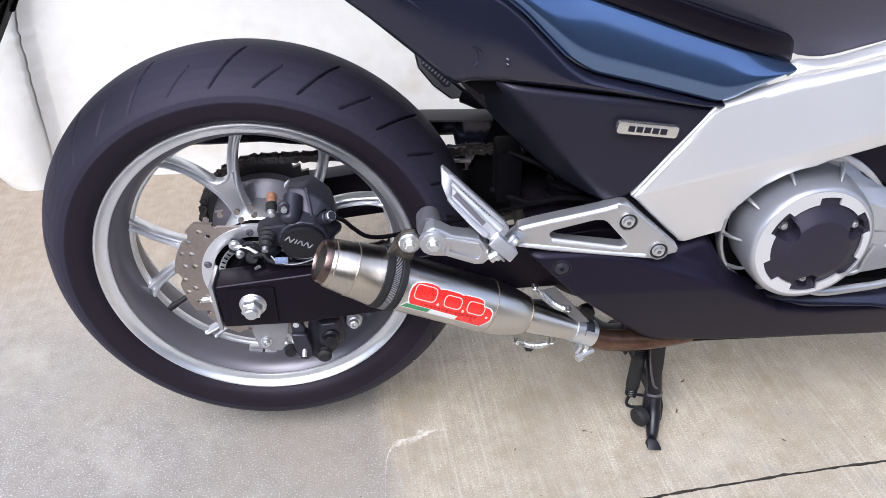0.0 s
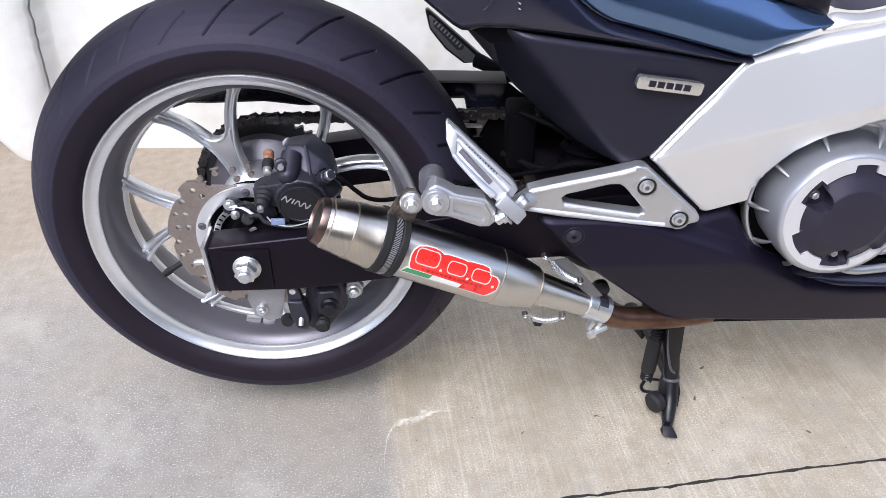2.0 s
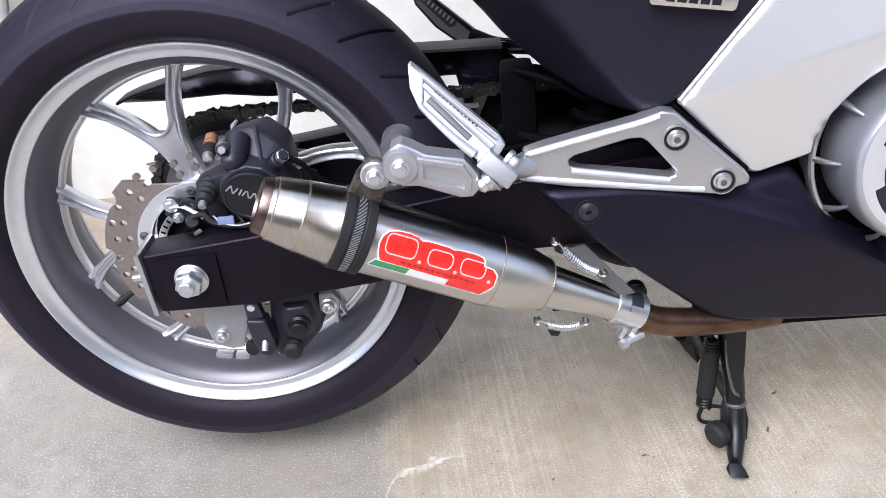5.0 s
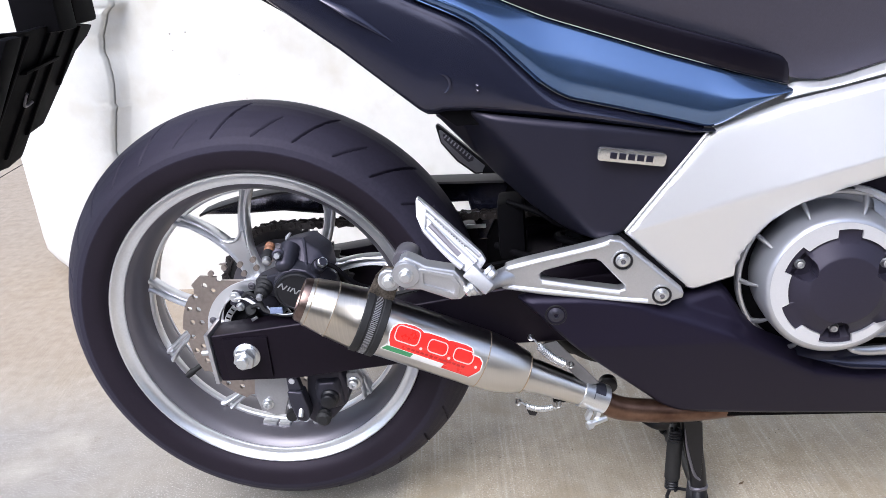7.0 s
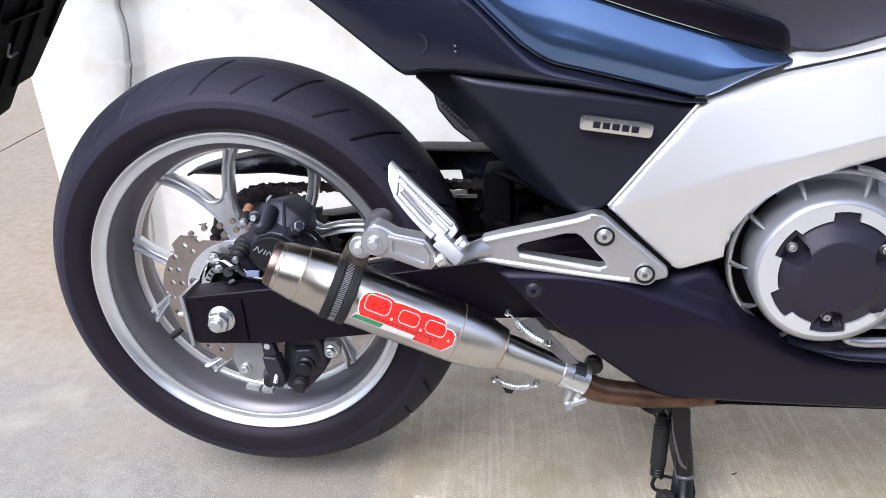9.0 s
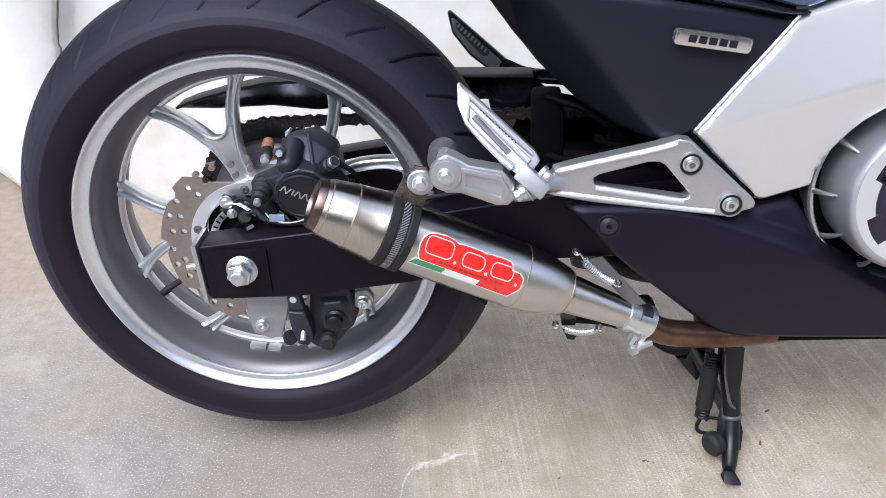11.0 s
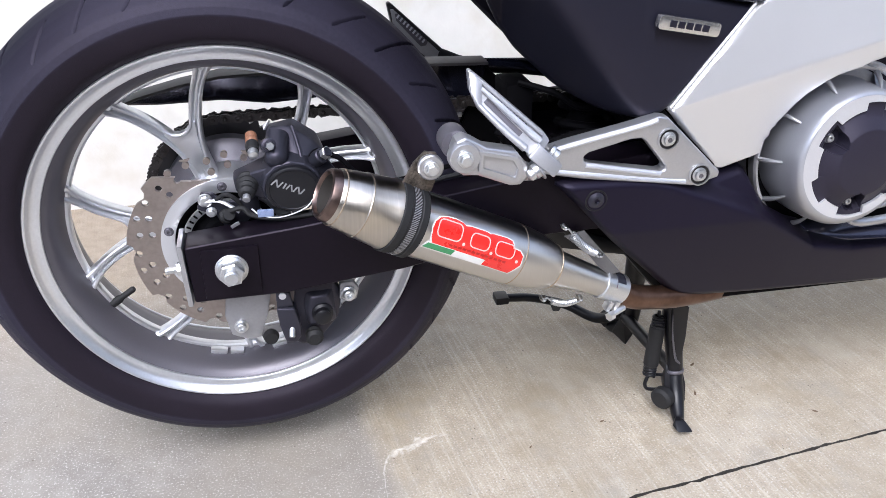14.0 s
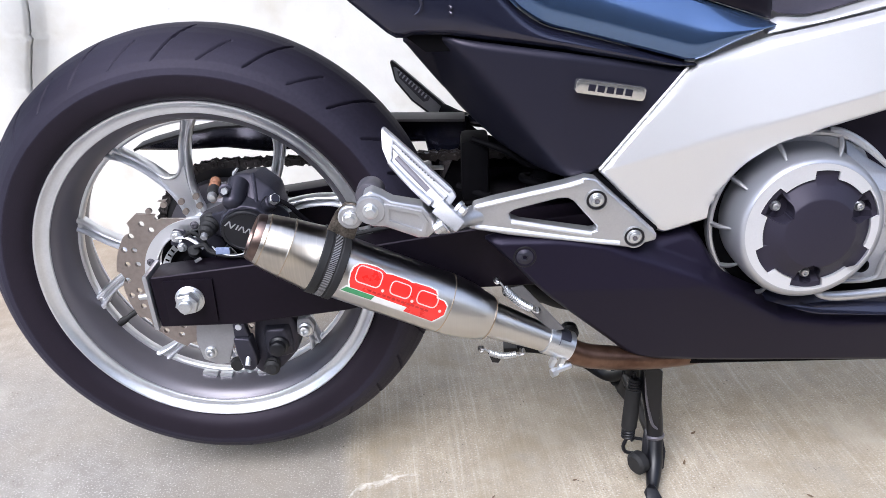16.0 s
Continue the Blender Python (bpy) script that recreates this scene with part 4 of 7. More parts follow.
cal_body = hull([(0.054, -0.030, 0.470), (0.086, -0.030, 0.476), (0.112, -0.045, 0.462), (0.057, -0.076, 0.482), (0.079, -0.082, 0.484), (0.105, -0.092, 0.468), (0.116, -0.094, 0.455),
                 (0.056, -0.110, 0.452), (0.090, -0.117, 0.449), (0.114, -0.106, 0.438), (0.122, -0.070, 0.440), (0.050, -0.045, 0.445)], 0.0035)
hull(oval(0.077, 0.427, 0.0335, 0.0300, -0.126) + oval(0.077, 0.428, 0.0385, 0.034, -0.100) + oval(0.077, 0.428, 0.037, 0.033, -0.078), 0.003, cal_body)
hull([(0.012, -0.080, 0.434), (0.012, -0.104, 0.434), (0.014, -0.104, 0.416), (0.014, -0.080, 0.414), (0.052, -0.118, 0.448), (0.052, -0.078, 0.450), (0.052, -0.118, 0.408), (0.052, -0.078, 0.404)], 0.004, cal_body)
hull([(0.100, -0.120, 0.448), (0.120, -0.112, 0.452), (0.130, -0.105, 0.436), (0.126, -0.090, 0.418), (0.104, -0.118, 0.412), (0.110, -0.080, 0.440), (0.110, -0.080, 0.415)], 0.004, cal_body)
caliper = part("brake_caliper", cal_body, M_CALIPER, bike, "dark grey rear brake caliper", 28)
part("piston_barrel", lathe([(0.0, -0.001), (0.0070, 0.0), (0.0105, 0.0025), (0.0125, 0.0065), (0.0130, 0.012), (0.0130, 0.040)], frame_of((0.0615, -0.1245, 0.4540), (0.0665, -0.085, 0.4800)), 28, cap=False), M_CALIPER, caliper, "rounded piston housing")
part("top_rib", tube([(0.0905, -0.1135, 0.4520), (0.0880, -0.1020, 0.4660), (0.0830, -0.0830, 0.4835)], 0.0020, 8, 12), M_CALIPER, caliper)
# a black strip on the casting paints the shade of a slot
part("window_slot", tube([(0.0985, -0.1150, 0.4570), (0.1030, -0.1105, 0.4612), (0.1090, -0.1040, 0.4615)], 0.0015, 8, 14), M_VOID, caliper, "black strip that stands for a shaded slot")
part("pad_spring", hull([(0.0500, -0.060, 0.4790), (0.0520, -0.058, 0.4790), (0.0575, -0.060, 0.4850), (0.0600, -0.059, 0.4830), (0.0505, -0.064, 0.4740), (0.0530, -0.063, 0.4740)], 0.0004), M_ALU, caliper, "bright pad spring tab")
cap_m = pose(0.0775, -0.1255, 0.4265) @ OUT @ Matrix.Diagonal((1.0, 0.88, 1.0, 1.0))
part("piston_cap", lathe([(0.0305, 0.0), (0.0308, 0.006), (0.0298, 0.0085), (0.0275, 0.0095), (0.0262, 0.0095), (0.0255, 0.0088), (0.0, 0.0090)], cap_m, 48, cap=False), M_BLACK, caliper, "round black caliper cap")
mark_turn = pose(0.0735, 0, 0.4300) @ Matrix.Rotation(radians(24), 4, "Y")
for x, w, h, tilt in ((-0.0190, 0.0016, 0.0080, 26), (-0.0150, 0.0016, 0.0092, -24), (-0.0110, 0.0016, 0.0080, 26), (-0.0062, 0.0018, 0.0070, 12), (-0.0022, 0.0016, 0.0070, 22),
                      (0.0020, 0.0016, 0.0078, -22), (0.0062, 0.0016, 0.0074, 22), (0.0104, 0.0016, 0.0086, -24), (0.0146, 0.0016, 0.0074, 22)):      # raised maker's mark as plain slanted bars
    part("mark_bar", box((x, -0.1358, -h / 2), (x + w, -0.1344, h / 2), 0.0003, Matrix.Rotation(radians(tilt), 4, "Y")), M_DULL, caliper, at=mark_turn)
nip = frame_of((0.0378, -0.1180, 0.4655), (0.0362, -0.0800, 0.4800))
part("bleed_nipple", lathe([(0.0025, -0.003), (0.0052, -0.002), (0.0060, 0.001), (0.0058, 0.005), (0.0045, 0.006)], nip, 14), M_ZINC, caliper, "bright bleed nipple")
part("nipple_boot", lathe([(0.0050, 0.005), (0.0072, 0.007), (0.0078, 0.014), (0.0070, 0.018)], nip, 16), M_RUBBER, caliper, "black rubber nipple boot")
part("nipple_cap", lathe([(0.0058, 0.018), (0.0070, 0.020), (0.0070, 0.024), (0.0060, 0.026), (0.0070, 0.028), (0.0066, 0.033), (0.0042, 0.035)], nip, 18), M_COPPER, caliper, "tan rubber bleed nipple cap")
part("bracket_stub", lathe([(0.0085, 0.0), (0.0085, 0.008), (0.0060, 0.009), (0.0060, 0.013)], frame_of((0.0545, -0.110, 0.4720), (0.0570, -0.126, 0.4765)), 18), M_CALIPER, caliper)
part("body_bolt", hexagon(0.0046, 0, 0.006, frame_of((0.0565, -0.1230, 0.4755), (0.0575, -0.130, 0.4775))), M_ZINC, caliper, "bright body bolt")
boot = lathe([(0.0125, 0), (0.0135, 0.004), (0.0115, 0.007), (0.0125, 0.011), (0.0095, 0.014), (0.0110, 0.018), (0.0085, 0.021), (0.0095, 0.026), (0.006, 0.030), (0.003, 0.030)], frame_of((0.0285, -0.102, 0.4290), (0.0260, -0.132, 0.4230)), 24)
part("pin_boot", boot, M_RUBBER, caliper, "ribbed black rubber pin boot")
part("pin_end", rod((0.0262, -0.131, 0.4225), (0.0258, -0.137, 0.4195), 0.0044, 14), M_ALU, caliper)
bj = rod((0.104, -0.112, 0.4510), (0.113, -0.122, 0.4605), 0.0088, 20)
rod((0.112, -0.121, 0.4595), (0.119, -0.129, 0.4670), 0.0056, bm=bj)
part("hose_union", bj, M_CALIPER, caliper)
part("banjo_bolt", hexagon(0.0070, 0, 0.007, frame_of((0.1150, -0.1240, 0.4625), (0.1200, -0.1300, 0.4680))), M_ZINC, caliper, "bright hose bolt")
part("caliper_bracket", slab([(-0.032, 0.396), (-0.026, 0.416), (-0.012, 0.414), (0.000, 0.402), (0.016, 0.404), (0.034, 0.416), (0.040, 0.392), (0.016, 0.370), (-0.004, 0.374), (-0.012, 0.388)], -0.100, -0.092, 0.0025), M_CALIPER, caliper)
part("mount_bolt", bolt_mesh(0.0082, 0.006, False), M_ZINC, caliper, "zinc plated flanged bolt", at=pose(-0.0215, -0.0995, 0.4075))
part("mount_bolt", bolt_mesh(0.0062, 0.008, False), M_ZINC, caliper, at=pose(-0.0160, -0.0995, 0.3930))
part("sensor_bracket", tube([(-0.0215, -0.104, 0.4075), (-0.006, -0.108, 0.4090), (0.008, -0.112, 0.4020), (0.016, -0.114, 0.3960)], 0.0024, 10, 16, flat=0.45), M_ALU, caliper, "bright bent speed sensor bracket")
part("sensor", lathe([(0.0075, 0.0), (0.0085, 0.004), (0.0085, 0.014), (0.0065, 0.016), (0.0065, 0.024)], frame_of((-0.002, -0.097, 0.384), (0.006, -0.122, 0.398)), 18), M_RUBBER, caliper)
part("sensor_clip", hull([(0.004, -0.124, 0.384), (0.014, -0.126, 0.390), (0.016, -0.126, 0.386), (0.006, -0.124, 0.380), (0.010, -0.120, 0.386)], 0.0006), M_ALU, caliper)
part("sensor_lead", tube([(0.006, -0.118, 0.400), (0.020, -0.122, 0.404), (0.030, -0.126, 0.396), (0.060, -0.13, 0.392), (0.12, -0.128, 0.395), (0.20, -0.118, 0.41), (0.32, -0.112, 0.43)], 0.003, 8, 40), M_RUBBER, caliper)
part("sensor_lead", tube([(-0.012, -0.104, 0.406), (0.002, -0.112, 0.418), (0.014, -0.112, 0.410), (0.020, -0.110, 0.398)], 0.0026, 8, 20), M_RUBBER, caliper)
part("brake_hose", tube([(0.116, -0.122, 0.463), (0.132, -0.124, 0.456), (0.146, -0.122, 0.440), (0.165, -0.118, 0.424), (0.20, -0.104, 0.416), (0.30, -0.09, 0.43), (0.42, -0.07, 0.44)], 0.0030, 10, 44), M_VOID, caliper, "black rubber brake hose")
part("clip", tube([(0.030, -0.122, 0.402), (0.040, -0.129, 0.396), (0.062, -0.133, 0.394), (0.090, -0.135, 0.404), (0.103, -0.132, 0.420)], 0.0010, 8, 20), M_ZINC, caliper, "bent wire pad clip")
part("clip_tag", box((0.036, -0.1320, 0.3950), (0.054, -0.1270, 0.4030), 0.001), M_TAG, caliper, "pale blue plastic tag")

# parking brake caliper under the axle, on a bare metal bracket
brk = slab([(-0.016, 0.259), (-0.010, 0.300), (0.042, 0.312), (0.042, 0.290), (0.035, 0.256), (0.024, 0.224), (0.010, 0.222), (-0.010, 0.231)], -0.112, -0.106, 0.002)
park = part("parking_brake_bracket", brk, M_DULL, bike, "grey cast parking brake bracket")
part("bracket_bolt", bolt_mesh(0.0085, 0.008), M_ZINC, park, at=pose(0.002, -0.112, 0.243))
pk = hull([(0.070, -0.122, 0.300), (0.116, -0.120, 0.302), (0.126, -0.112, 0.276), (0.120, -0.116, 0.244), (0.098, -0.122, 0.222), (0.074, -0.124, 0.212), (0.060, -0.120, 0.222), (0.064, -0.126, 0.252),
           (0.074, -0.088, 0.300), (0.118, -0.088, 0.300), (0.124, -0.088, 0.250), (0.098, -0.088, 0.216), (0.066, -0.088, 0.212)], 0.004)
hull([(0.088, -0.132, 0.284), (0.108, -0.130, 0.284), (0.114, -0.128, 0.262), (0.104, -0.130, 0.244), (0.086, -0.132, 0.246), (0.080, -0.130, 0.266), (0.078, -0.115, 0.290), (0.116, -0.115, 0.290), (0.118, -0.115, 0.240), (0.078, -0.115, 0.238)], 0.003, pk)
park_cal = part("parking_brake_caliper", pk, M_CALIPER, bike, "small black parking brake caliper with a cable lever")
lever_bm = hull([(0.047, -0.136, 0.305), (0.063, -0.136, 0.304), (0.047, -0.146, 0.303), (0.062, -0.146, 0.303), (0.066, -0.146, 0.284), (0.047, -0.146, 0.282), (0.048, -0.132, 0.280), (0.066, -0.132, 0.280)], 0.0022)
hull([(0.046, -0.150, 0.284), (0.067, -0.150, 0.282), (0.073, -0.150, 0.256), (0.073, -0.148, 0.242), (0.066, -0.146, 0.232), (0.054, -0.148, 0.236), (0.048, -0.150, 0.262), (0.048, -0.130, 0.284), (0.068, -0.130, 0.282), (0.074, -0.130, 0.242), (0.054, -0.130, 0.232)], 0.0030, lever_bm)
lever = part("lever", lever_bm, M_CALIPER, park_cal, "black stepped brake lever")
part("lever_rivet", lathe([(0.0045, 0.0), (0.0042, 0.0016), (0.0, 0.0022)], out_from(0.0545, -0.1455, 0.2985), 16, cap=False), M_CAST, lever)
part("spindle", lathe([(0.013, 0), (0.013, 0.008), (0.010, 0.010), (0.010, 0.018), (0.007, 0.020)], out_from(0.100, -0.126, 0.262), 24), M_BLACK, park_cal)
part("cable_end", rod((0.0625, -0.146, 0.256), (0.0615, -0.1545, 0.246), 0.0036), M_ZINC, park_cal)
part("lower_boot", lathe([(0.009, 0), (0.011, 0.004), (0.0095, 0.008), (0.011, 0.012), (0.007, 0.016)], out_from(0.088, -0.127, 0.232), 20), M_RUBBER, park_cal)
part("rubber_plug", lathe([(0.008, 0), (0.010, 0.005), (0.008, 0.012)], out_from(0.036, -0.108, 0.2245), 18), M_RUBBER, park_cal)
part("bracket_bolt", bolt_mesh(0.0095, 0.010), M_ZINC, park_cal, at=pose(0.134, -0.118, 0.278))
part("arm_lug", slab([(0.122, 0.270), (0.124, 0.292), (0.140, 0.294), (0.147, 0.282), (0.144, 0.268), (0.134, 0.264)], -0.118, -0.106, 0.003), M_DULL, park_cal)

# ---- exhaust ----
TIP, AX = Vector((0.107, -0.209, 0.4515)), Vector((0.880, 0.140, -0.4525)).normalized()
MUF = frame_of(TIP, TIP + AX)


def along(s):
    return TIP + AX * s


cap_profile = [(0.0215, 0.060), (0.0215, 0.001), (0.0235, -0.002), (0.0262, -0.001), (0.0280, 0.003), (0.0288, 0.008), (0.0300, 0.010), (0.0305, 0.0125), (0.0312, 0.0135), (0.0350, 0.0390),
               (0.0357, 0.0397), (0.0357, 0.0410), (0.0354, 0.0418), (0.0385, 0.0690), (0.0392, 0.0715), (0.0392, 0.078)]
silencer = part("silencer", lathe([(0.0375, 0.075), (0.0377, 0.110), (0.0377, 0.2375), (0.0373, 0.2405)], MUF, 96), M_STEEL, bike, "short brushed steel exhaust silencer with a red label")
part("end_cap", lathe(cap_profile[5:], MUF, 96, cap=False), M_CAP, silencer, "tapered steel end cap tinted by heat")
part("outlet_lip", lathe(cap_profile[:6], MUF, 96, cap=False), M_HEAT, silencer, "heat-browned outlet lip")
part("bore", lathe([(0.0213, 0.002), (0.0213, 0.070), (0.001, 0.070)], MUF, 48, cap=False), M_BORE, silencer, "sooty outlet")
for s, r in ((0.0128, 0.0307), (0.0404, 0.0354), (0.2405, 0.0374), (0.3015, 0.0278)):
    part("weld_seam", lathe([(r - 0.001, s - 0.0013), (r + 0.0004, s - 0.0005), (r + 0.0004, s + 0.0005), (r - 0.001, s + 0.0013)], MUF, 96, cap=False), M_WELD, silencer, "brownish weld seam")
part("reducer", lathe([(0.0374, 0.2405), (0.0371, 0.252), (0.0352, 0.270), (0.0315, 0.287), (0.0282, 0.3000), (0.0270, 0.3015), (0.0225, 0.3020)], MUF, 96, cap=False), M_STEEL, silencer)
part("outlet_sleeve", lathe([(0.0228, 0.3005), (0.0224, 0.316), (0.0180, 0.374), (0.0172, 0.396)], MUF, 72, cap=False), M_STEEL, silencer)
strap = part("strap", lathe([(0.0395, 0.0745), (0.0412, 0.0755), (0.0412, 0.0835), (0.0402, 0.0845), (0.0402, 0.0965), (0.0412, 0.0975), (0.0412, 0.1050), (0.0380, 0.1065)], MUF, 96, cap=False), M_RUBBER, silencer, "black rubber lined clamp strap")
part("carbon_band", lathe([(0.0402, 0.0865), (0.0409, 0.0868), (0.0409, 0.0942), (0.0402, 0.0945)], MUF, 96, cap=False), M_CARBON, strap, "woven carbon band")
part("strap_tab", slab([(0.186, 0.445), (0.202, 0.474), (0.214, 0.486), (0.226, 0.484), (0.232, 0.470), (0.221, 0.440)], -0.2015, -0.1965, 0.0012), M_BRAID, strap, "braided wire clamp tab")

SIDE = AX.cross(Vector((0, 0, 1))).normalized() * 1.0
if SIDE.y > 0:
    SIDE = -SIDE
UPR = SIDE.cross(AX) if SIDE.cross(AX).z > 0 else AX.cross(SIDE)


def on_can(s, phi, r):
    a = radians(phi)
    return along(s) + (SIDE * math.cos(a) + UPR * math.sin(a)) * r


def decal(outline, r0, r1):
    """A thin label bent round the can: outline in metres along it and degrees round it."""
    flat = slab([(s, p / 1000) for s, p in outline], 0, 1, 0)
    bmesh.ops.triangulate(flat, faces=flat.faces)
    for _ in range(2):
        bmesh.ops.subdivide_edges(flat, edges=[e for e in flat.edges if e.calc_length() > 0.006 and abs(e.verts[0].co.y - e.verts[1].co.y) < 0.5], cuts=1)
        bmesh.ops.triangulate(flat, faces=flat.faces)
    for v in flat.verts:
        v.co = on_can(v.co.x, v.co.z * 1000, r0 if v.co.y > 0.5 else r1)
    return flat


def rounded(s0, s1, p0, p1, rs=0.004, rp=6.0, n=4):
    out = []
    for cs, cp, a0 in ((s1 - rs, p1 - rp, 0), (s0 + rs, p1 - rp, 90), (s0 + rs, p0 + rp, 180), (s1 - rs, p0 + rp, 270)):
        for k in range(n + 1):
            a = radians(a0 + 90 * k / n)
            out.append((cs + rs * math.cos(a), cp + rp * math.sin(a)))
    return out


RC = 0.0377
red_shape = [(0.1155, 3), (0.1135, 18), (0.1150, 29), (0.1200, 38), (0.1290, 42), (0.1400, 43), (0.1485, 41), (0.1530, 37), (0.1600, 39), (0.1800, 39), (0.1860, 37), (0.1900, 39), (0.2080, 40), (0.2160, 38),
             (0.2190, 32), (0.2190, 26), (0.2290, 25), (0.2345, 18), (0.2350, 2), (0.2255, -19), (0.1885, -18), (0.1900, -7.5), (0.1190, -6)]
edge_shape = []
for k, (sa, pa) in enumerate(red_shape):
    edge_shape.append((sa + (0.0013 if sa > 0.178 else -0.0013), pa + (1.9 if pa > 10 else -1.9)))
part("label_edge", decal(edge_shape, RC - 0.0006, RC + 0.00035), M_WHITE, silencer, "white label outline")
part("label", decal(red_shape, RC - 0.0005, RC + 0.0006), M_RED, silencer, "red label with a pale outlined mark")
part("stripe_edge", decal([(0.1085, -19.5), (0.1140, -5), (0.1925, -6), (0.1925, -20)], RC - 0.0006, RC + 0.00045), M_WHITE, silencer)
part("label_stripe", decal([(0.1105, -17.5), (0.1150, -7.5), (0.1495, -7.5), (0.1475, -17.5)], RC - 0.0005, RC + 0.00075), M_GREEN, silencer, "green stripe")
part("label_stripe", decal([(0.1480, -17.5), (0.1500, -7.5), (0.1885, -7.5), (0.1855, -17.5)], RC - 0.0005, RC + 0.00070), M_WHITE, silencer, "white stripe")
# the maker's mark as three plain outlined blocks with dots
for s0, s1, p0, p1 in ((0.1190, 0.1505, 7, 38), (0.1620, 0.1880, 6, 32), (0.1960, 0.2225, 6, 32)):
    ring_o = rounded(s0, s1, p0, p1, 0.006, 10)
    ring_i = rounded(s0 + 0.0011, s1 - 0.0011, p0 + 1.9, p1 - 1.9, 0.0052, 8.6)
    flat = slab([(sa, pa / 1000) for sa, pa in ring_o], 0, 1, 0, [[(sa, pa / 1000) for sa, pa in ring_i]])
    for v in flat.verts:
        v.co = on_can(v.co.x, v.co.z * 1000, RC if v.co.y > 0.5 else RC + 0.0010)
    part("mark_block", flat, M_PINK, silencer)
for sa, pa in ((0.1555, 7), (0.1925, 6.5), (0.2285, 6)):
    part("mark_dot", decal([(sa + 0.0018 * math.cos(a), pa + 2.8 * math.sin(a)) for a in np.linspace(0, 2 * math.pi, 10, endpoint=False)], RC, RC + 0.0010), M_PINK, silencer)
for k in range(13):
    part("mark_bar", decal([(0.139 + 0.0060 * k, 1.5), (0.1432 + 0.0060 * k, 1.5), (0.1432 + 0.0060 * k, -2.5), (0.139 + 0.0060 * k, -2.5)], RC, RC + 0.0009), M_MAROON, silencer)

# clamp, link pipe, springs
clamp = part("pipe_clamp", lathe([(0.0172, 0.384), (0.0196, 0.385), (0.0196, 0.420), (0.0172, 0.421)], MUF, 48, cap=False), M_ZINC, bike, "zinc plated pipe clamp")
cb = rod((0.452, -0.178, 0.240), (0.478, -0.166, 0.243), 0.004)
hexagon(0.0060, 0, 0.008, frame_of((0.452, -0.180, 0.240), (0.478, -0.168, 0.243)), bm=cb)
part("clamp_bolt", cb, M_ZINC, clamp)
tongue = lathe([(0.0192, 0.397), (0.0204, 0.398), (0.0204, 0.412), (0.0192, 0.413)], MUF, 48, cap=False)
mid = MUF @ Vector((0, 0, 0.405))
bmesh.ops.delete(tongue, geom=[v for v in tongue.verts if v.co.z < mid.z + 0.007], context="VERTS")
part("clamp_tongue", tongue, M_CALIPER, clamp, "dark rubber tongue under the clamp")
part("clamp_lug", box((0.452, -0.174, 0.243), (0.458, -0.160, 0.257), 0.0015, Matrix.Rotation(radians(25), 4, "Y")), M_ZINC, clamp)
part("clamp_lug", box((0.463, -0.170, 0.240), (0.469, -0.157, 0.254), 0.0015, Matrix.Rotation(radians(25), 4, "Y")), M_ZINC, clamp)
part("exhaust_pipe", tube([along(0.385), along(0.405), (0.492, -0.150, 0.249), (0.530, -0.142, 0.238), (0.575, -0.130, 0.229), (0.64, -0.112, 0.223), (0.74, -0.085, 0.224), (0.85, -0.06, 0.24)], 0.0160, 24, 60), M_PIPE, bike, "brown heat-tinted exhaust pipe")
for a, b_, r in (((0.3940, -0.1820, 0.3620), (0.4260, -0.1800, 0.3340), 0.0042), ((0.3740, -0.1800, 0.2730), (0.4080, -0.1740, 0.2660), 0.0034)):
    a, b_ = Vector(a), Vector(b_)
    w = b_ - a
    sag = Vector((0, 0, -0.0035))
    n_ = 200
    m_ = frame_of(a, b_)
    s_ = tube([m_ @ Vector((r * math.cos(k * 0.5), r * math.sin(k * 0.5), w.length * k / n_)) + sag * math.sin(math.pi * k / n_) for k in range(n_ + 1)], 0.0011, 6)
    tube([a + w * 0.02, a - w * 0.14 + Vector((0, 0.002, 0.003)), a - w * 0.28 + Vector((0, 0.004, 0.001)), a - w * 0.30 + Vector((0, 0.010, 0.002))], 0.0012, 8, 16, bm=s_)
    tube([b_ - w * 0.02, b_ + w * 0.12 + Vector((0, 0.002, -0.003)), b_ + w * 0.24 + Vector((0, 0.004, -0.001)), b_ + w * 0.26 + Vector((0, 0.010, 0.002))], 0.0012, 8, 16, bm=s_)
    part("exhaust_spring", s_, M_ZINC, bike, "small coiled exhaust spring")
    for p in (a - w * 0.28, b_ + w * 0.24):
        part("spring_lug", tube([p + Vector((-0.002, 0.012, 0.001)), p + Vector((-0.003, 0.004, 0.001)), p + Vector((0.000, 0.000, 0.000)), p + Vector((0.003, 0.004, 0.001)), p + Vector((0.002, 0.012, 0.001))], 0.0013, 8, 16), M_STEEL, silencer)
part("spring_tab", slab([(0.372, 0.272), (0.392, 0.268), (0.386, 0.256), (0.378, 0.257)], -0.178, -0.175, 0.0006), M_BLACK, silencer)

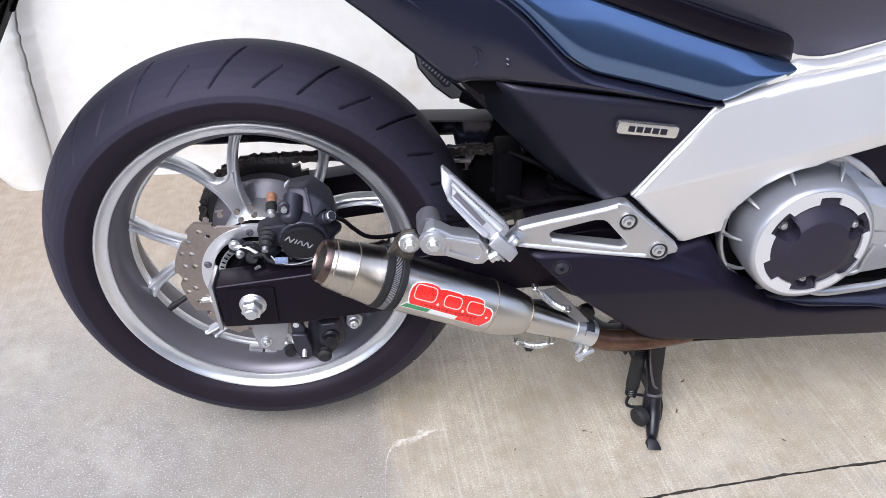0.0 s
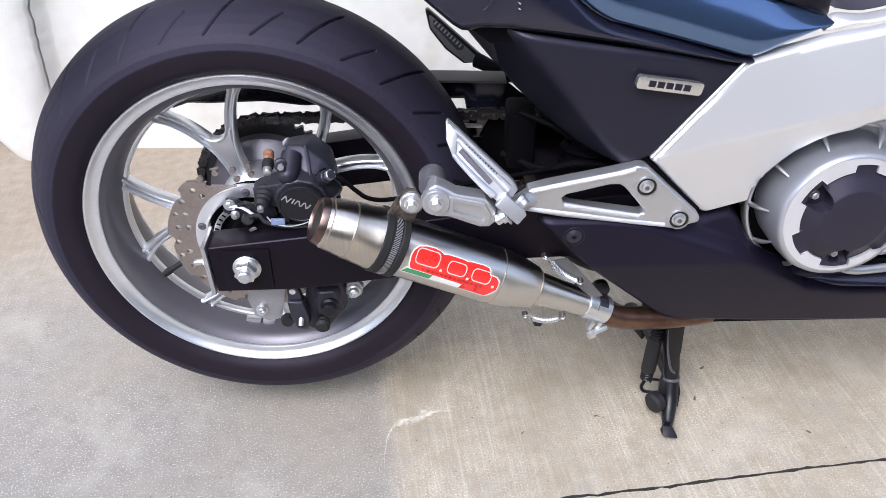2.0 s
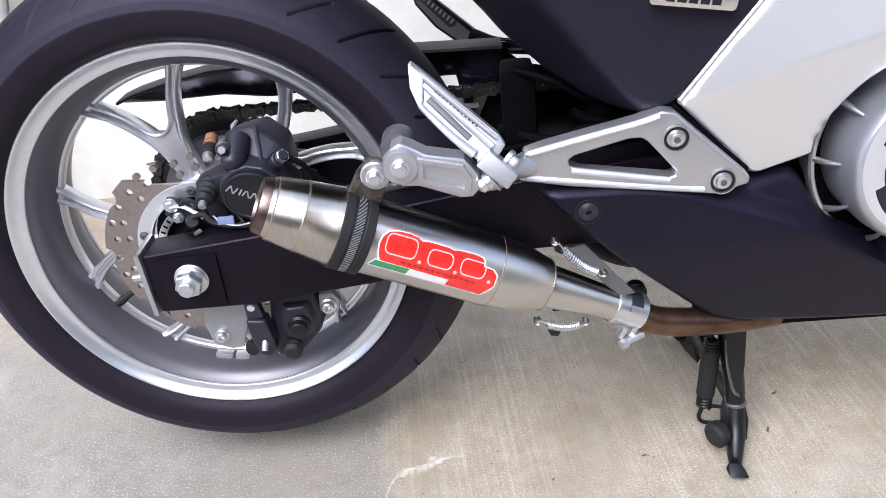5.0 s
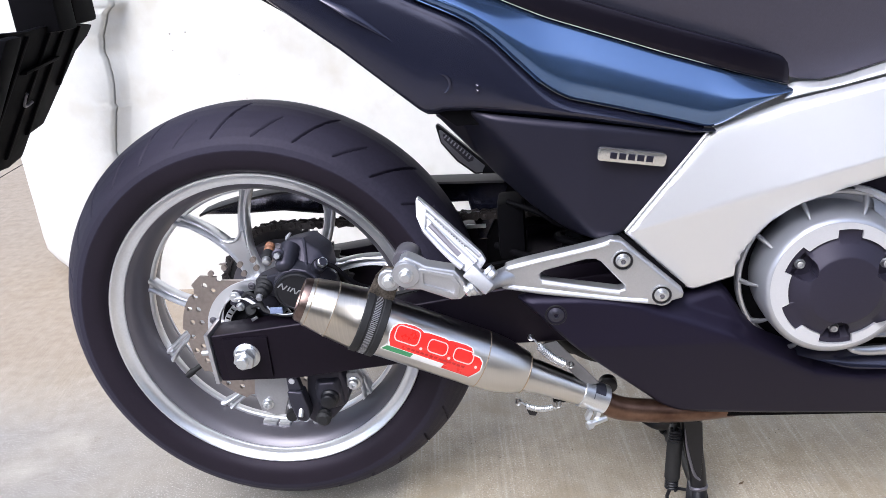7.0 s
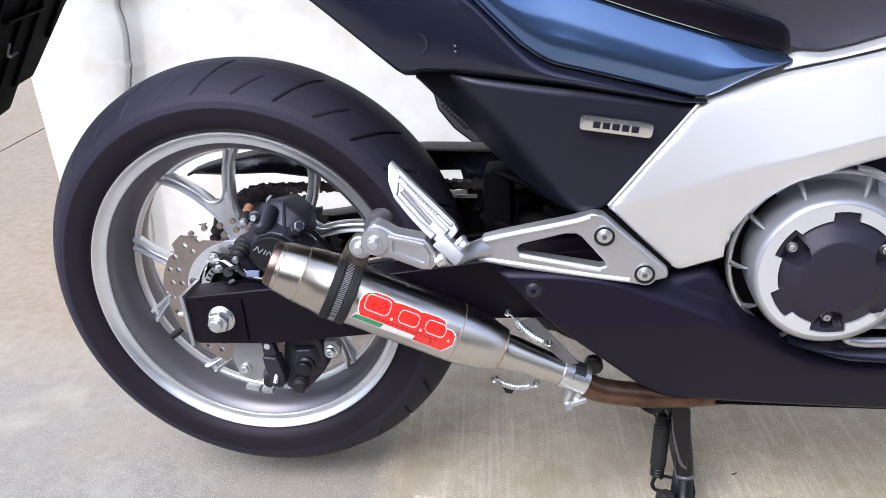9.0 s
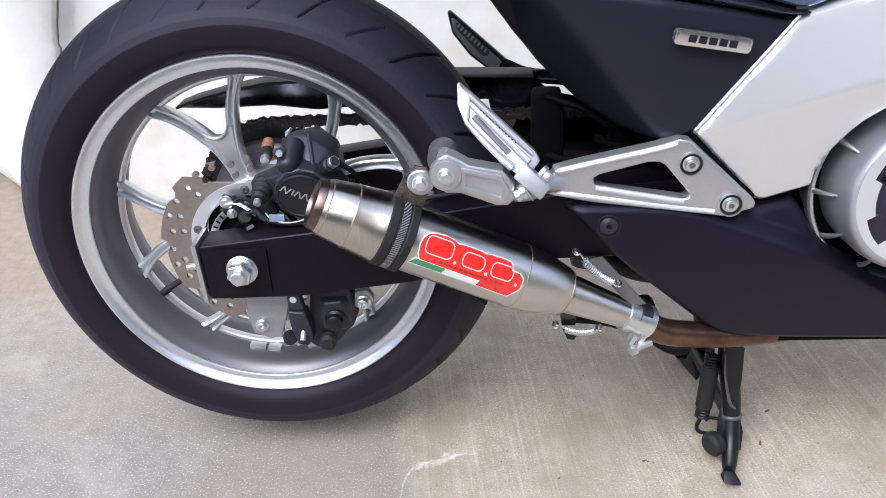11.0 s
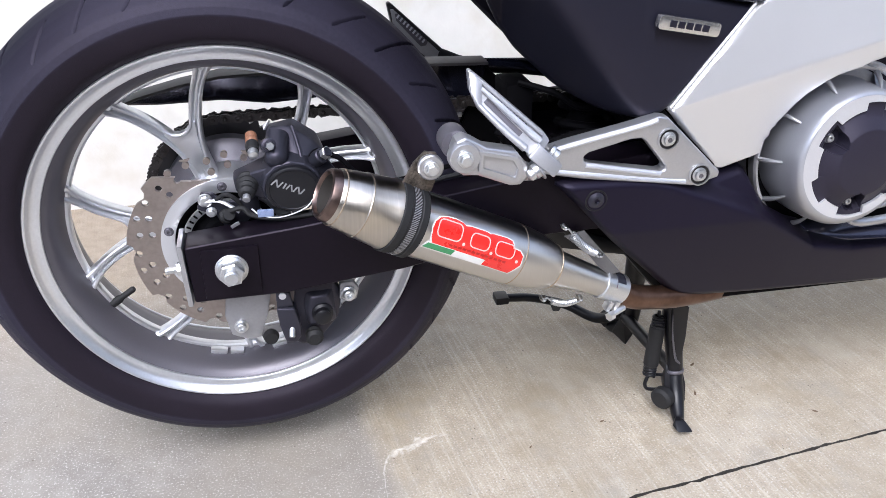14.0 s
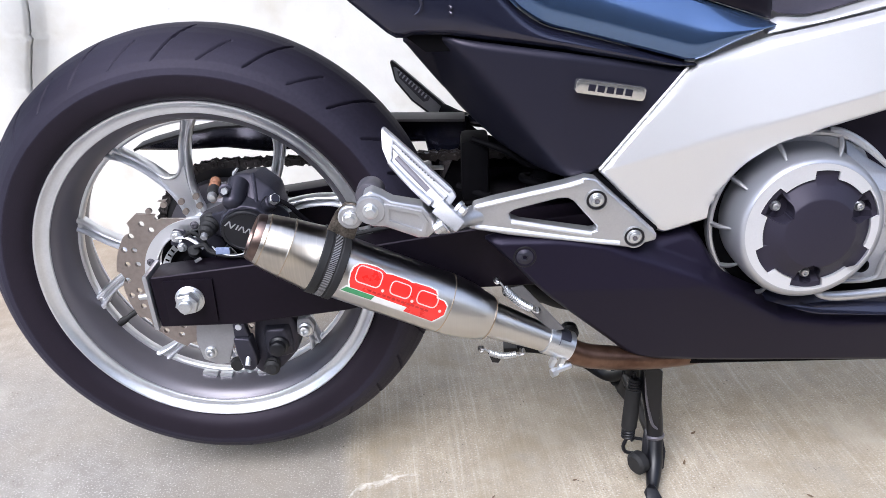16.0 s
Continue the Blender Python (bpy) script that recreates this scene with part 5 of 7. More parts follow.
# ---- pillion foot peg hanger ----
hang_out = [(0.352, 0.442), (0.358, 0.470), (0.380, 0.476), (0.463, 0.4935), (0.485, 0.5005), (0.497, 0.498), (0.571, 0.428), (0.570, 0.421), (0.538, 0.4125), (0.458, 0.4235), (0.400, 0.432)]
hang_hole = [(0.399, 0.459), (0.405, 0.4635), (0.455, 0.4760), (0.467, 0.4760), (0.473, 0.4725), (0.5005, 0.4400), (0.5005, 0.4355), (0.494, 0.4340), (0.412, 0.4480), (0.401, 0.4530)]
hanger = part("peg_hanger", slab(hang_out, -0.1830, -0.1625, 0.0055, [hang_hole], segments=3), M_ALU, bike, "cast aluminium foot peg hanger with a triangular opening")
part("hanger_gasket", slab([(0.484, 0.5005), (0.4985, 0.5030), (0.5765, 0.4275), (0.5725, 0.4170), (0.530, 0.416)], -0.1615, -0.150, 0.002), M_VOID, hanger, "dark backing strip")
hb = bolt_mesh(0.0090, 0.0070)
hb0 = None
# the recess floor is darkened in colour, for its shade
for x, z in ((0.499, 0.4735), (0.5445, 0.4265)):
    part("recess_ring", lathe([(0.0120, 0.0), (0.0134, 0.0006), (0.0134, 0.0022), (0.0120, 0.0026)], out_from(x, -0.1828, z), 32, closed=True), M_ALU, hanger)
    part("bolt_recess", lathe([(0.0122, 0.0), (0.0122, 0.0006), (0.0, 0.0006)], out_from(x, -0.1828, z), 28, cap=False), M_BARREL, hanger)
    hb0 = part("hanger_bolt", hb0.data if hb0 else hb, M_ZINC, hanger, "socket head bolt", at=pose(x, -0.1815, z))
# black rings and dark discs paint the shade round and in the bolts
for x, z in ((0.499, 0.4735), (0.5445, 0.4265)):
    part("bolt_gap_shade", lathe([(0.0093, 0.0008), (0.0093, 0.0014), (0.0112, 0.0014), (0.0112, 0.0008)], out_from(x, -0.1828, z), 32, closed=True), M_BLACK, hanger)
    part("socket_shade", lathe([(0.0029, 0.0), (0.0029, 0.0005), (0.0, 0.0005)], out_from(x, -0.1868, z), 6, cap=False), M_BARREL, hanger, "dark disc that stands for shade in the hexagon socket")
for name_, line in (("lower_rim", [(0.360, 0.4450), (0.410, 0.4370), (0.460, 0.4285), (0.500, 0.4225), (0.528, 0.4190)]),
                    ("upper_rim", [(0.362, 0.4690), (0.400, 0.4775), (0.462, 0.4905), (0.483, 0.4965)]),
                    ("hole_rim", [(0.4020, 0.4490), (0.4300, 0.4435), (0.4950, 0.4310)])):
    part(name_, tube([(x, -0.1822, z) for x, z in line], 0.0034, 10, 30, flat=0.8), M_CAST, hanger)
# neck between the hanger and the peg joint
part("neck", tube([(0.364, -0.173, 0.4565), (0.346, -0.190, 0.4575), (0.330, -0.215, 0.461), (0.316, -0.226, 0.466)], [0.0130, 0.0105, 0.0100, 0.0110], 20, 16, flat=0.85), M_ALU, hanger)
arm_out = [(0.236, 0.497), (0.240, 0.508), (0.248, 0.5125), (0.258, 0.5075), (0.270, 0.500), (0.303, 0.493), (0.315, 0.478), (0.316, 0.464), (0.308, 0.4565), (0.297, 0.4565), (0.262, 0.4705), (0.247, 0.4715), (0.238, 0.478)]
arm = slab(arm_out, -0.2400, -0.2160, 0.0035, segments=3)
silencer_arm = part("silencer_arm", arm, M_ALU, hanger, "aluminium arm that carries the silencer")
part("arm_rib", slab([(0.262, 0.4985), (0.302, 0.4890), (0.309, 0.4760), (0.306, 0.4620), (0.299, 0.4605), (0.262, 0.4755)], -0.2435, -0.238, 0.0012,
                     [[(0.267, 0.4930), (0.298, 0.4850), (0.3035, 0.4750), (0.301, 0.4665), (0.267, 0.4795)]]), M_ALU, silencer_arm)
part("boss", lathe([(0.0145, -0.012), (0.0165, -0.008), (0.0165, 0.002), (0.0150, 0.0045), (0.0, 0.0045)], out_from(0.2475, -0.2400, 0.4915), 36, cap=False), M_ALU, silencer_arm)
part("boss_bolt", bolt_mesh(0.0085, 0.009, False), M_ZINC, silencer_arm, at=pose(0.2475, -0.2440, 0.4915))
part("barrel", lathe([(0.0150, 0.0), (0.0158, 0.002), (0.0158, 0.026), (0.0150, 0.028)], out_from(0.2440, -0.190, 0.4975), 32), M_BARREL, silencer_arm)
bush = lathe([(0.0125, 0.0), (0.0140, 0.0015), (0.0140, 0.0065), (0.0125, 0.008)], out_from(0.2195, -0.2010, 0.4700), 32)
part("bush", bush, M_ALU, silencer_arm, "round silencer mount washer")
bb = bolt_mesh(0.0085, 0.0095, False)
part("bush_bolt", bb, M_ZINC, silencer_arm, at=pose(0.2195, -0.2090, 0.4700))

# folded pillion peg: a slim cast wedge with a slot, hinged by a pin
peg_plane = lambda x, z: -0.2000 - 0.052 * max(0.0, min(1.15, (0.568 - z) / 0.100))
peg_out = [(0.2598, 0.5672), (0.2625, 0.5690), (0.2750, 0.5590), (0.3345, 0.5085), (0.3400, 0.5000), (0.3260, 0.4830), (0.3135, 0.4905), (0.2915, 0.5082), (0.2672, 0.5322), (0.2600, 0.5500)]
peg_floor = slab(peg_out, 0.004, 0.013, 0.0020, segments=2)
for v in peg_floor.verts:
    v.co.y += peg_plane(v.co.x, v.co.z)
peg = part("pillion_peg", peg_floor, M_ALU, hanger, "folded cast aluminium pillion foot peg")
on_peg = lambda x, z, d=0.0: (x, peg_plane(x, z) + d, z)
# raised edges, the sloping tip and the bright middle ridge
lean = [(0.2640, 0.5640), (0.2770, 0.5540), (0.3060, 0.5290), (0.3330, 0.5060)]
part("peg_edge", tube([on_peg(x, z, 0.0025) for x, z in lean], [0.0022, 0.0026, 0.0026, 0.0022], 10, 24), M_DULL, peg)
lower = [(0.2680, 0.5365), (0.2745, 0.5295), (0.2935, 0.5110), (0.3125, 0.4950)]
part("peg_edge", tube([on_peg(x, z, 0.0025) for x, z in lower], [0.0028, 0.0032, 0.0036, 0.0044], 10, 24), M_ALU, peg)
tip_bm = slab([(0.2602, 0.5665), (0.2625, 0.5684), (0.2735, 0.5592), (0.2722, 0.5500), (0.2718, 0.5405), (0.2676, 0.5335), (0.2606, 0.5502)], 0.0, 0.008, 0.0016)
for v in tip_bm.verts:
    v.co.y += peg_plane(v.co.x, v.co.z)
part("peg_tip", tip_bm, M_ALU, peg)
part("peg_ridge", tube([on_peg(0.2722 + 0.0565 * f, 0.5518 - 0.0512 * f, 0.0012) for f in np.linspace(0, 1, 12)], [0.0022, 0.0030, 0.0032, 0.0036], 10, 24), M_CAST, peg, "bright middle ridge")
# the groove is a darker strip, its shade put into the colour
part("peg_groove_shade", tube([on_peg(0.2762 + 0.0340 * f, 0.5405 - 0.0330 * f, 0.0046) for f in np.linspace(0, 1, 8)], 0.0040, 10, 14, flat=0.3), M_BARREL, peg, "dark strip that paints a groove's shade")
for k in range(12):
    f = k / 11
    x, z = 0.2830 + 0.0335 * f, 0.5458 - 0.0285 * f
    part("grip_tooth", box((x - 0.0008, peg_plane(x, z) + 0.0024, z - 0.0014), (x + 0.0008, peg_plane(x, z) + 0.0052, z + 0.0014), 0.0003, Matrix.Rotation(radians(45), 4, "Y")), M_VOID, peg)
part("hinge_block", hull([(0.3125, -0.2470, 0.4890), (0.3250, -0.2440, 0.5020), (0.3490, -0.2520, 0.4790), (0.3385, -0.2560, 0.4680), (0.3150, -0.2280, 0.4860), (0.3270, -0.2250, 0.4980), (0.3480, -0.2300, 0.4760), (0.3385, -0.2320, 0.4660)], 0.0022), M_ALU, hanger, "square hinge block")
part("hinge_pin", lathe([(0.0078, 0.0), (0.0082, 0.002), (0.0082, 0.006), (0.0062, 0.007), (0.0062, 0.012), (0.0045, 0.0135)], frame_of((0.3260, -0.2420, 0.4740), (0.3140, -0.2440, 0.4660)), 20), M_ZINC, hanger, "round hinge pin head")
part("hinge_washer", lathe([(0.0090, 0.0), (0.0098, 0.001), (0.0090, 0.0022)], frame_of((0.3285, -0.2430, 0.4720), (0.3180, -0.2445, 0.4650)), 20), M_DULL, hanger)
part("pivot_bolt", lathe([(0.0085, 0.0), (0.0085, 0.004), (0.0068, 0.005), (0.0068, 0.010), (0.0050, 0.012)], frame_of((0.3400, -0.2320, 0.4890), (0.3480, -0.2360, 0.4830)), 20), M_ZINC, hanger, "bright pivot bolt")

# far side peg, chain guard and its stay
fp_out = [(0.2385, 0.5580), (0.2425, 0.5605), (0.2480, 0.5560), (0.3290, 0.4820), (0.3280, 0.4740), (0.2980, 0.4720), (0.2690, 0.4960), (0.2450, 0.5280)]
fpeg = part("pillion_peg", slab(fp_out, 0.214, 0.226, 0.003), M_SPROCKET, bike, "folded pillion foot peg of the far side")
part("peg_inset", slab([(0.2440, 0.5500), (0.2475, 0.5505), (0.3190, 0.4830), (0.3190, 0.4765), (0.3000, 0.4755), (0.2720, 0.4985), (0.2470, 0.5310)], 0.2115, 0.2145, 0.001), M_DULL, fpeg)
part("peg_groove", slab([(0.2500, 0.5440), (0.2550, 0.5440), (0.2990, 0.5020), (0.2960, 0.4960), (0.2880, 0.4950), (0.2520, 0.5340)], 0.2106, 0.2118, 0.0005), M_BARREL, fpeg)
for k in range(9):
    x, z = 0.2545 + 0.0047 * k, 0.5400 - 0.0046 * k
    part("grip_tooth", box((x - 0.0013, 0.2088, z - 0.0030), (x + 0.0013, 0.2112, z + 0.0030), 0.0004, Matrix.Rotation(radians(40), 4, "Y")), M_CAST, fpeg)
# the far hanger's shade is put into its colour
part("far_hanger", tube([(0.318, 0.214, 0.478), (0.36, 0.19, 0.470), (0.46, 0.175, 0.465), (0.54, 0.17, 0.45)], [0.012, 0.010, 0.013, 0.012], 14, 20), M_VOID, fpeg)
guard = panel([(-0.128, 0.4700), (-0.122, 0.4760), (-0.10, 0.4840), (-0.05, 0.4940), (0.0, 0.5030), (0.10, 0.5060), (0.25, 0.5060), (0.357, 0.5030)],
              [(-0.128, 0.4640), (-0.08, 0.4620), (0.0, 0.4640), (0.06, 0.4560), (0.16, 0.4620), (0.25, 0.4640), (0.298, 0.4640), (0.303, 0.4000), (0.357, 0.4000)], lambda x, v: 0.086 + 0.012 * v, 70, 8, roll=0.002, wide=0.004)
chain_guard = part("chain_guard", guard, M_TAIL, bike, "long black plastic chain guard")
# the guard's top is coloured paler to stand for reflected sky
part("guard_top", slab([(-0.122, 0.4730), (-0.10, 0.4810), (-0.05, 0.4935), (0.0, 0.5025), (0.10, 0.5055), (0.25, 0.5055), (0.352, 0.5025), (0.352, 0.5065), (0.25, 0.5095), (0.10, 0.5095), (0.0, 0.5065), (-0.05, 0.4975), (-0.10, 0.4850), (-0.122, 0.4770)], 0.060, 0.098, 0.001), M_GUARD_TOP, chain_guard, "top of the guard, paler for the sky it reflects")
part("guard_stay", tube([(0.35, 0.10, 0.496), (0.40, 0.095, 0.493), (0.47, 0.09, 0.478)], 0.0075, 10, 12, flat=0.5), M_TAIL, chain_guard)
# added pale bars imitate bright wall showing above and below the chain
for x, z in ((0.292, 0.452), (0.300, 0.431)):
    part("wall_glimpse", box((x - 0.010, 0.074, z - 0.003), (x + 0.020, 0.078, z + 0.003), 0.001), M_ALU, chain_guard, "pale bar that stands for wall seen past the chain")

# ---- centre stand ----
stand = part("centre_stand", tube([(0.604, -0.062, 0.190), (0.606, -0.066, 0.150), (0.614, -0.074, 0.090), (0.616, -0.082, 0.052)], [0.0140, 0.0140, 0.0125, 0.0120], 20, 20), M_BLACK, bike, "black tubular steel centre stand")
def stand_foot(side):
    """A flared casting at the end of the leg, with a worn toe plate."""
    y = lambda d: side * d
    bm = tube([(0.616, y(0.080), 0.060), (0.613, y(0.098), 0.032), (0.606, y(0.125), 0.014), (0.602, y(0.140), 0.014)], [0.0120, 0.0125, 0.0090, 0.0060], 16, 16)
    hull([(0.600, y(0.078), 0.076), (0.624, y(0.078), 0.078), (0.630, y(0.092), 0.046), (0.626, y(0.104), 0.026), (0.596, y(0.088), 0.048), (0.594, y(0.100), 0.022), (0.610, y(0.112), 0.016), (0.600, y(0.070), 0.050), (0.622, y(0.070), 0.040), (0.612, y(0.080), 0.006)], 0.003, bm)
    hull([(0.590, y(0.140), 0.013), (0.614, y(0.142), 0.011), (0.616, y(0.156), 0.009), (0.592, y(0.154), 0.011), (0.594, y(0.138), 0.020), (0.608, y(0.138), 0.020), (0.604, y(0.122), 0.010), (0.604, y(0.122), 0.020)], 0.0015, bm)
    return bm


part("stand_foot", stand_foot(-1), M_BLACK, stand)
part("stand_foot", stand_foot(1), M_BLACK, stand)
part("far_leg", tube([(0.604, 0.062, 0.190), (0.606, 0.066, 0.150), (0.614, 0.074, 0.090), (0.616, 0.082, 0.052)], [0.0165, 0.0165, 0.0135, 0.0130], 18, 20), M_BLACK, stand)
part("cross_tube", tube([(0.612, -0.074, 0.066), (0.608, 0.02, 0.064), (0.606, 0.078, 0.062)], 0.0095, 14, 10), M_BLACK, stand)
part("pivot_tube", rod((0.604, -0.085, 0.190), (0.604, 0.085, 0.190), 0.017), M_BLACK, stand)
part("gusset", slab([(0.590, 0.190), (0.604, 0.196), (0.617, 0.180), (0.619, 0.130), (0.617, 0.086), (0.610, 0.090), (0.600, 0.125)], -0.090, -0.082, 0.002), M_BLACK, stand)
part("worn_edge", tube([(0.5925, -0.0905, 0.172), (0.597, -0.0905, 0.136), (0.607, -0.0905, 0.096), (0.616, -0.0905, 0.084)], [0.0010, 0.0026, 0.0030, 0.0014], 10, 20, flat=0.4), M_BARREL, stand, "scraped bare metal edge")
part("tang", tube([(0.610, 0.100, 0.055), (0.585, 0.150, 0.020), (0.540, 0.185, 0.032), (0.480, 0.190, 0.050), (0.430, 0.190, 0.056)], [0.010, 0.009, 0.008, 0.0075, 0.0075], 14, 26), M_BLACK, stand, "black foot lever")
part("tang_end", box((0.410, 0.176, 0.050), (0.434, 0.204, 0.064), 0.004), M_BLACK, stand)
part("rubber_stop", lathe([(0.014, 0), (0.016, 0.004), (0.015, 0.016), (0.010, 0.020)], out_from(0.604, 0.150, 0.022), 22), M_RUBBER, stand)
part("side_roller", lathe([(0.012, 0), (0.0165, 0.003), (0.0165, 0.014), (0.012, 0.018)], pose(0.596, -0.098, 0.036, 90, 0, -55), 24), M_RUBBER, stand)
ss = tube([(0.583, -0.068, 0.166), (0.582, -0.070, 0.155)], 0.0026, 8)
coil((0.5835, -0.070, 0.158), (0.5775, -0.074, 0.058), 0.0082, 0.0021, 22, 8, bm=ss)
stand_spring = part("stand_spring", ss, M_BLACK, stand, "black coil spring")
part("spring_sleeve", rod((0.5826, -0.0706, 0.142), (0.5786, -0.0733, 0.076), 0.0112, 20), M_RUBBER, stand_spring, "black rubber sleeve")
part("spring_hook", tube([(0.5775, -0.074, 0.060), (0.5735, -0.076, 0.052), (0.5715, -0.077, 0.044), (0.576, -0.078, 0.036), (0.592, -0.080, 0.034), (0.608, -0.080, 0.036)], 0.0028, 10, 26), M_BLACK, stand_spring)
part("spring_hook", tube([(0.5775, -0.072, 0.058), (0.590, -0.074, 0.057), (0.608, -0.078, 0.056)], 0.0024, 8, 10), M_BLACK, stand_spring)
part("silver_collar", lathe([(0.0138, 0), (0.0146, 0.002), (0.0138, 0.005)], frame_of((0.615, -0.0785, 0.068), (0.616, -0.082, 0.052)), 22), M_BARREL, stand, "worn collar")

# ---- bodywork ----
side_top = [(0.284, 0.6540), (0.300, 0.6590), (0.334, 0.6570), (0.461, 0.6370), (0.583, 0.6145), (0.602, 0.6150)]
side_low = [(0.284, 0.6500), (0.300, 0.6240), (0.3225, 0.5890), (0.3475, 0.5560), (0.393, 0.5150), (0.430, 0.4960), (0.450, 0.4920), (0.470, 0.4935), (0.4980, 0.5000), (0.505, 0.5060), (0.600, 0.6130), (0.602, 0.6145)]


def side_depth(x, v):
    """A flat face that turns back towards the wheel along a slanting fold."""
    a, b = at_x(side_top, x), at_x(side_low, x)
    z = a + (b - a) * v
    past = ((0.343 - x) * 1.218 + 0.647 - z) / 1.576
    turned = 0.5 * (past + math.sqrt(past * past + 0.00010)) - 0.0004
    return -0.1720 + min(max(0.042, min(0.108, 0.042 + (0.650 - z) * 0.80)), 1.85 * max(0.0, turned)) * max(0.0, min(1.0, (0.495 - x) / 0.035)) + 0.004 * (1 - v) + 0.11 * max(0.0, x - 0.46)


side_panel = part("side_panel", panel(side_top, side_low, side_depth, 110, 44, roll=0.005, wide=0.007), M_GREY, bike, "matt dark grey side panel with a small metal badge")
badge_turn = Matrix.Rotation(radians(10.6), 4, "Y")
bx, bz = 0.5105, 0.5975
badge_pts = [(bx + dx, bz + dz) for dx, dz in rounded(-0.0395, 0.0395, -0.0075, 0.0075, 0.004, 0.004, 5)]
bd = slab(badge_pts, -0.1775, -0.1700, 0.0012)
badge_turn = Matrix.Rotation(radians(6.0), 4, "Z") @ badge_turn
bmesh.ops.transform(bd, matrix=pose(bx, -0.172, bz) @ badge_turn @ pose(-bx, 0.174, -bz), verts=bd.verts)
badge = part("badge", bd, M_BADGE, bike, "small chromed metal badge")
for k in range(5):              # raised maker's mark as plain dark bars
    x = bx - 0.0255 + 0.0105 * k
    part("mark_bar", box((x, -0.1786, bz - 0.0036), (x + 0.0078, -0.1772, bz + 0.0036), 0.0004), M_GREY, badge,
         at=pose(bx, -0.172, bz) @ badge_turn @ pose(-bx, 0.174, -bz))

tail_top = [(-0.30, 1.030), (-0.10, 0.970), (0.10, 0.880), (0.20, 0.8280), (0.268, 0.7910), (0.320, 0.7660), (0.337, 0.7560), (0.360, 0.7370), (0.380, 0.7160), (0.412, 0.6830), (0.428, 0.6710), (0.444, 0.6630), (0.500, 0.6480), (0.597, 0.6205), (0.606, 0.6195)]
tail_low = [(-0.30, 1.020), (-0.20, 0.990), (-0.05, 0.910), (0.099, 0.8010), (0.183, 0.7370), (0.274, 0.6590), (0.284, 0.6560), (0.300, 0.6610), (0.334, 0.6600), (0.461, 0.6400), (0.583, 0.6170), (0.606, 0.6185)]


def tail_depth(x, v):
    rear = max(0.0, (0.32 - x))
    return -0.168 + 0.10 * rear * rear + 0.05 * rear + 0.010 * (1 - v) + 0.014 * max(0.0, v - 0.55) ** 2 * (1 if x < 0.30 else 0.2) - 0.004 * math.sin(v * math.pi)


tail = part("tail_panel", panel(tail_top, tail_low, tail_depth, 90, 14, roll=0.008, wide=0.012), M_TAIL, bike, "satin black tail side panel")
# dark filler added to stand for shade behind the panel joint
part("tail_filler", slab([(0.275, 0.668), (0.34, 0.672), (0.46, 0.650), (0.595, 0.630), (0.595, 0.600), (0.46, 0.622), (0.34, 0.640), (0.31, 0.640)], -0.150, 0.150, 0.002), M_VOID, tail)
# small raised tubes and an arc imitate reflections on the glossy tail
for z in (0.6895, 0.6835):
    part("reflex_mark", tube([(0.3375, tail_depth(0.339, 0.65) - 0.0006, z + 0.0022), (0.3400, tail_depth(0.339, 0.65) - 0.0016, z), (0.3378, tail_depth(0.339, 0.65) - 0.0006, z - 0.0020)], [0.0005, 0.0016, 0.0005], 8, 10), M_TAIL, tail)
part("reflex_arc", tube([(0.297 + 0.011 * math.cos(a), tail_depth(0.302, 0.6) - 0.0012, 0.694 + 0.011 * math.sin(a)) for a in np.linspace(radians(-70), radians(80), 14)], [0.0006, 0.0030, 0.0034, 0.0006], 8, flat=0.4), M_TAIL, tail, "raised arc that stands for a crescent reflection")
part("tail_crease", tube([(0.155, tail_depth(0.155, 0.5) - 0.002, 0.805), (0.20, tail_depth(0.20, 0.5) - 0.0035, 0.779), (0.245, tail_depth(0.245, 0.4) - 0.001, 0.746)], [0.0005, 0.006, 0.0005], 10, 20, flat=0.45), M_TAIL, tail)
blue_low = [(-0.10, 0.970), (0.10, 0.8820), (0.20, 0.8300), (0.268, 0.7930), (0.320, 0.7690), (0.337, 0.7590), (0.360, 0.7400), (0.380, 0.7190), (0.412, 0.6860), (0.428, 0.6745), (0.444, 0.6660), (0.500, 0.6510), (0.597, 0.6235), (0.612, 0.6265), (0.640, 0.6385), (0.692, 0.6560)]
blue_top = [(-0.10, 0.990), (0.10, 0.910), (0.20, 0.865), (0.300, 0.8100), (0.334, 0.7940), (0.419, 0.7548), (0.550, 0.7066), (0.692, 0.6580)]


def blue_depth(x, v):
    rear = max(0.0, (0.30 - x))
    return -0.134 - 0.02 * (x - 0.4) * (1 - v) - 0.0315 * math.sin(min(1.0, v * 1.08) * math.pi / 2) ** 0.95 + 0.006 * max(0.0, (v - 0.55) / 0.45) ** 2 + 0.06 * rear + 0.016 * max(0.0, (x - 0.60) / 0.09) ** 2


blue = part("blue_panel", panel(blue_top, blue_low, blue_depth, 90, 24, roll=0.0012, wide=0.004), M_BLUE, bike, "dark blue metallic lacquered tail cowl")
part("bright_edge", tube([(x, tail_depth(x, 0) - 0.0003, at_x(tail_top, x) + 0.0012) for x in np.linspace(0.02, 0.41, 40)], 0.0011, 8), M_BLUE, blue, "thin pale edge line")
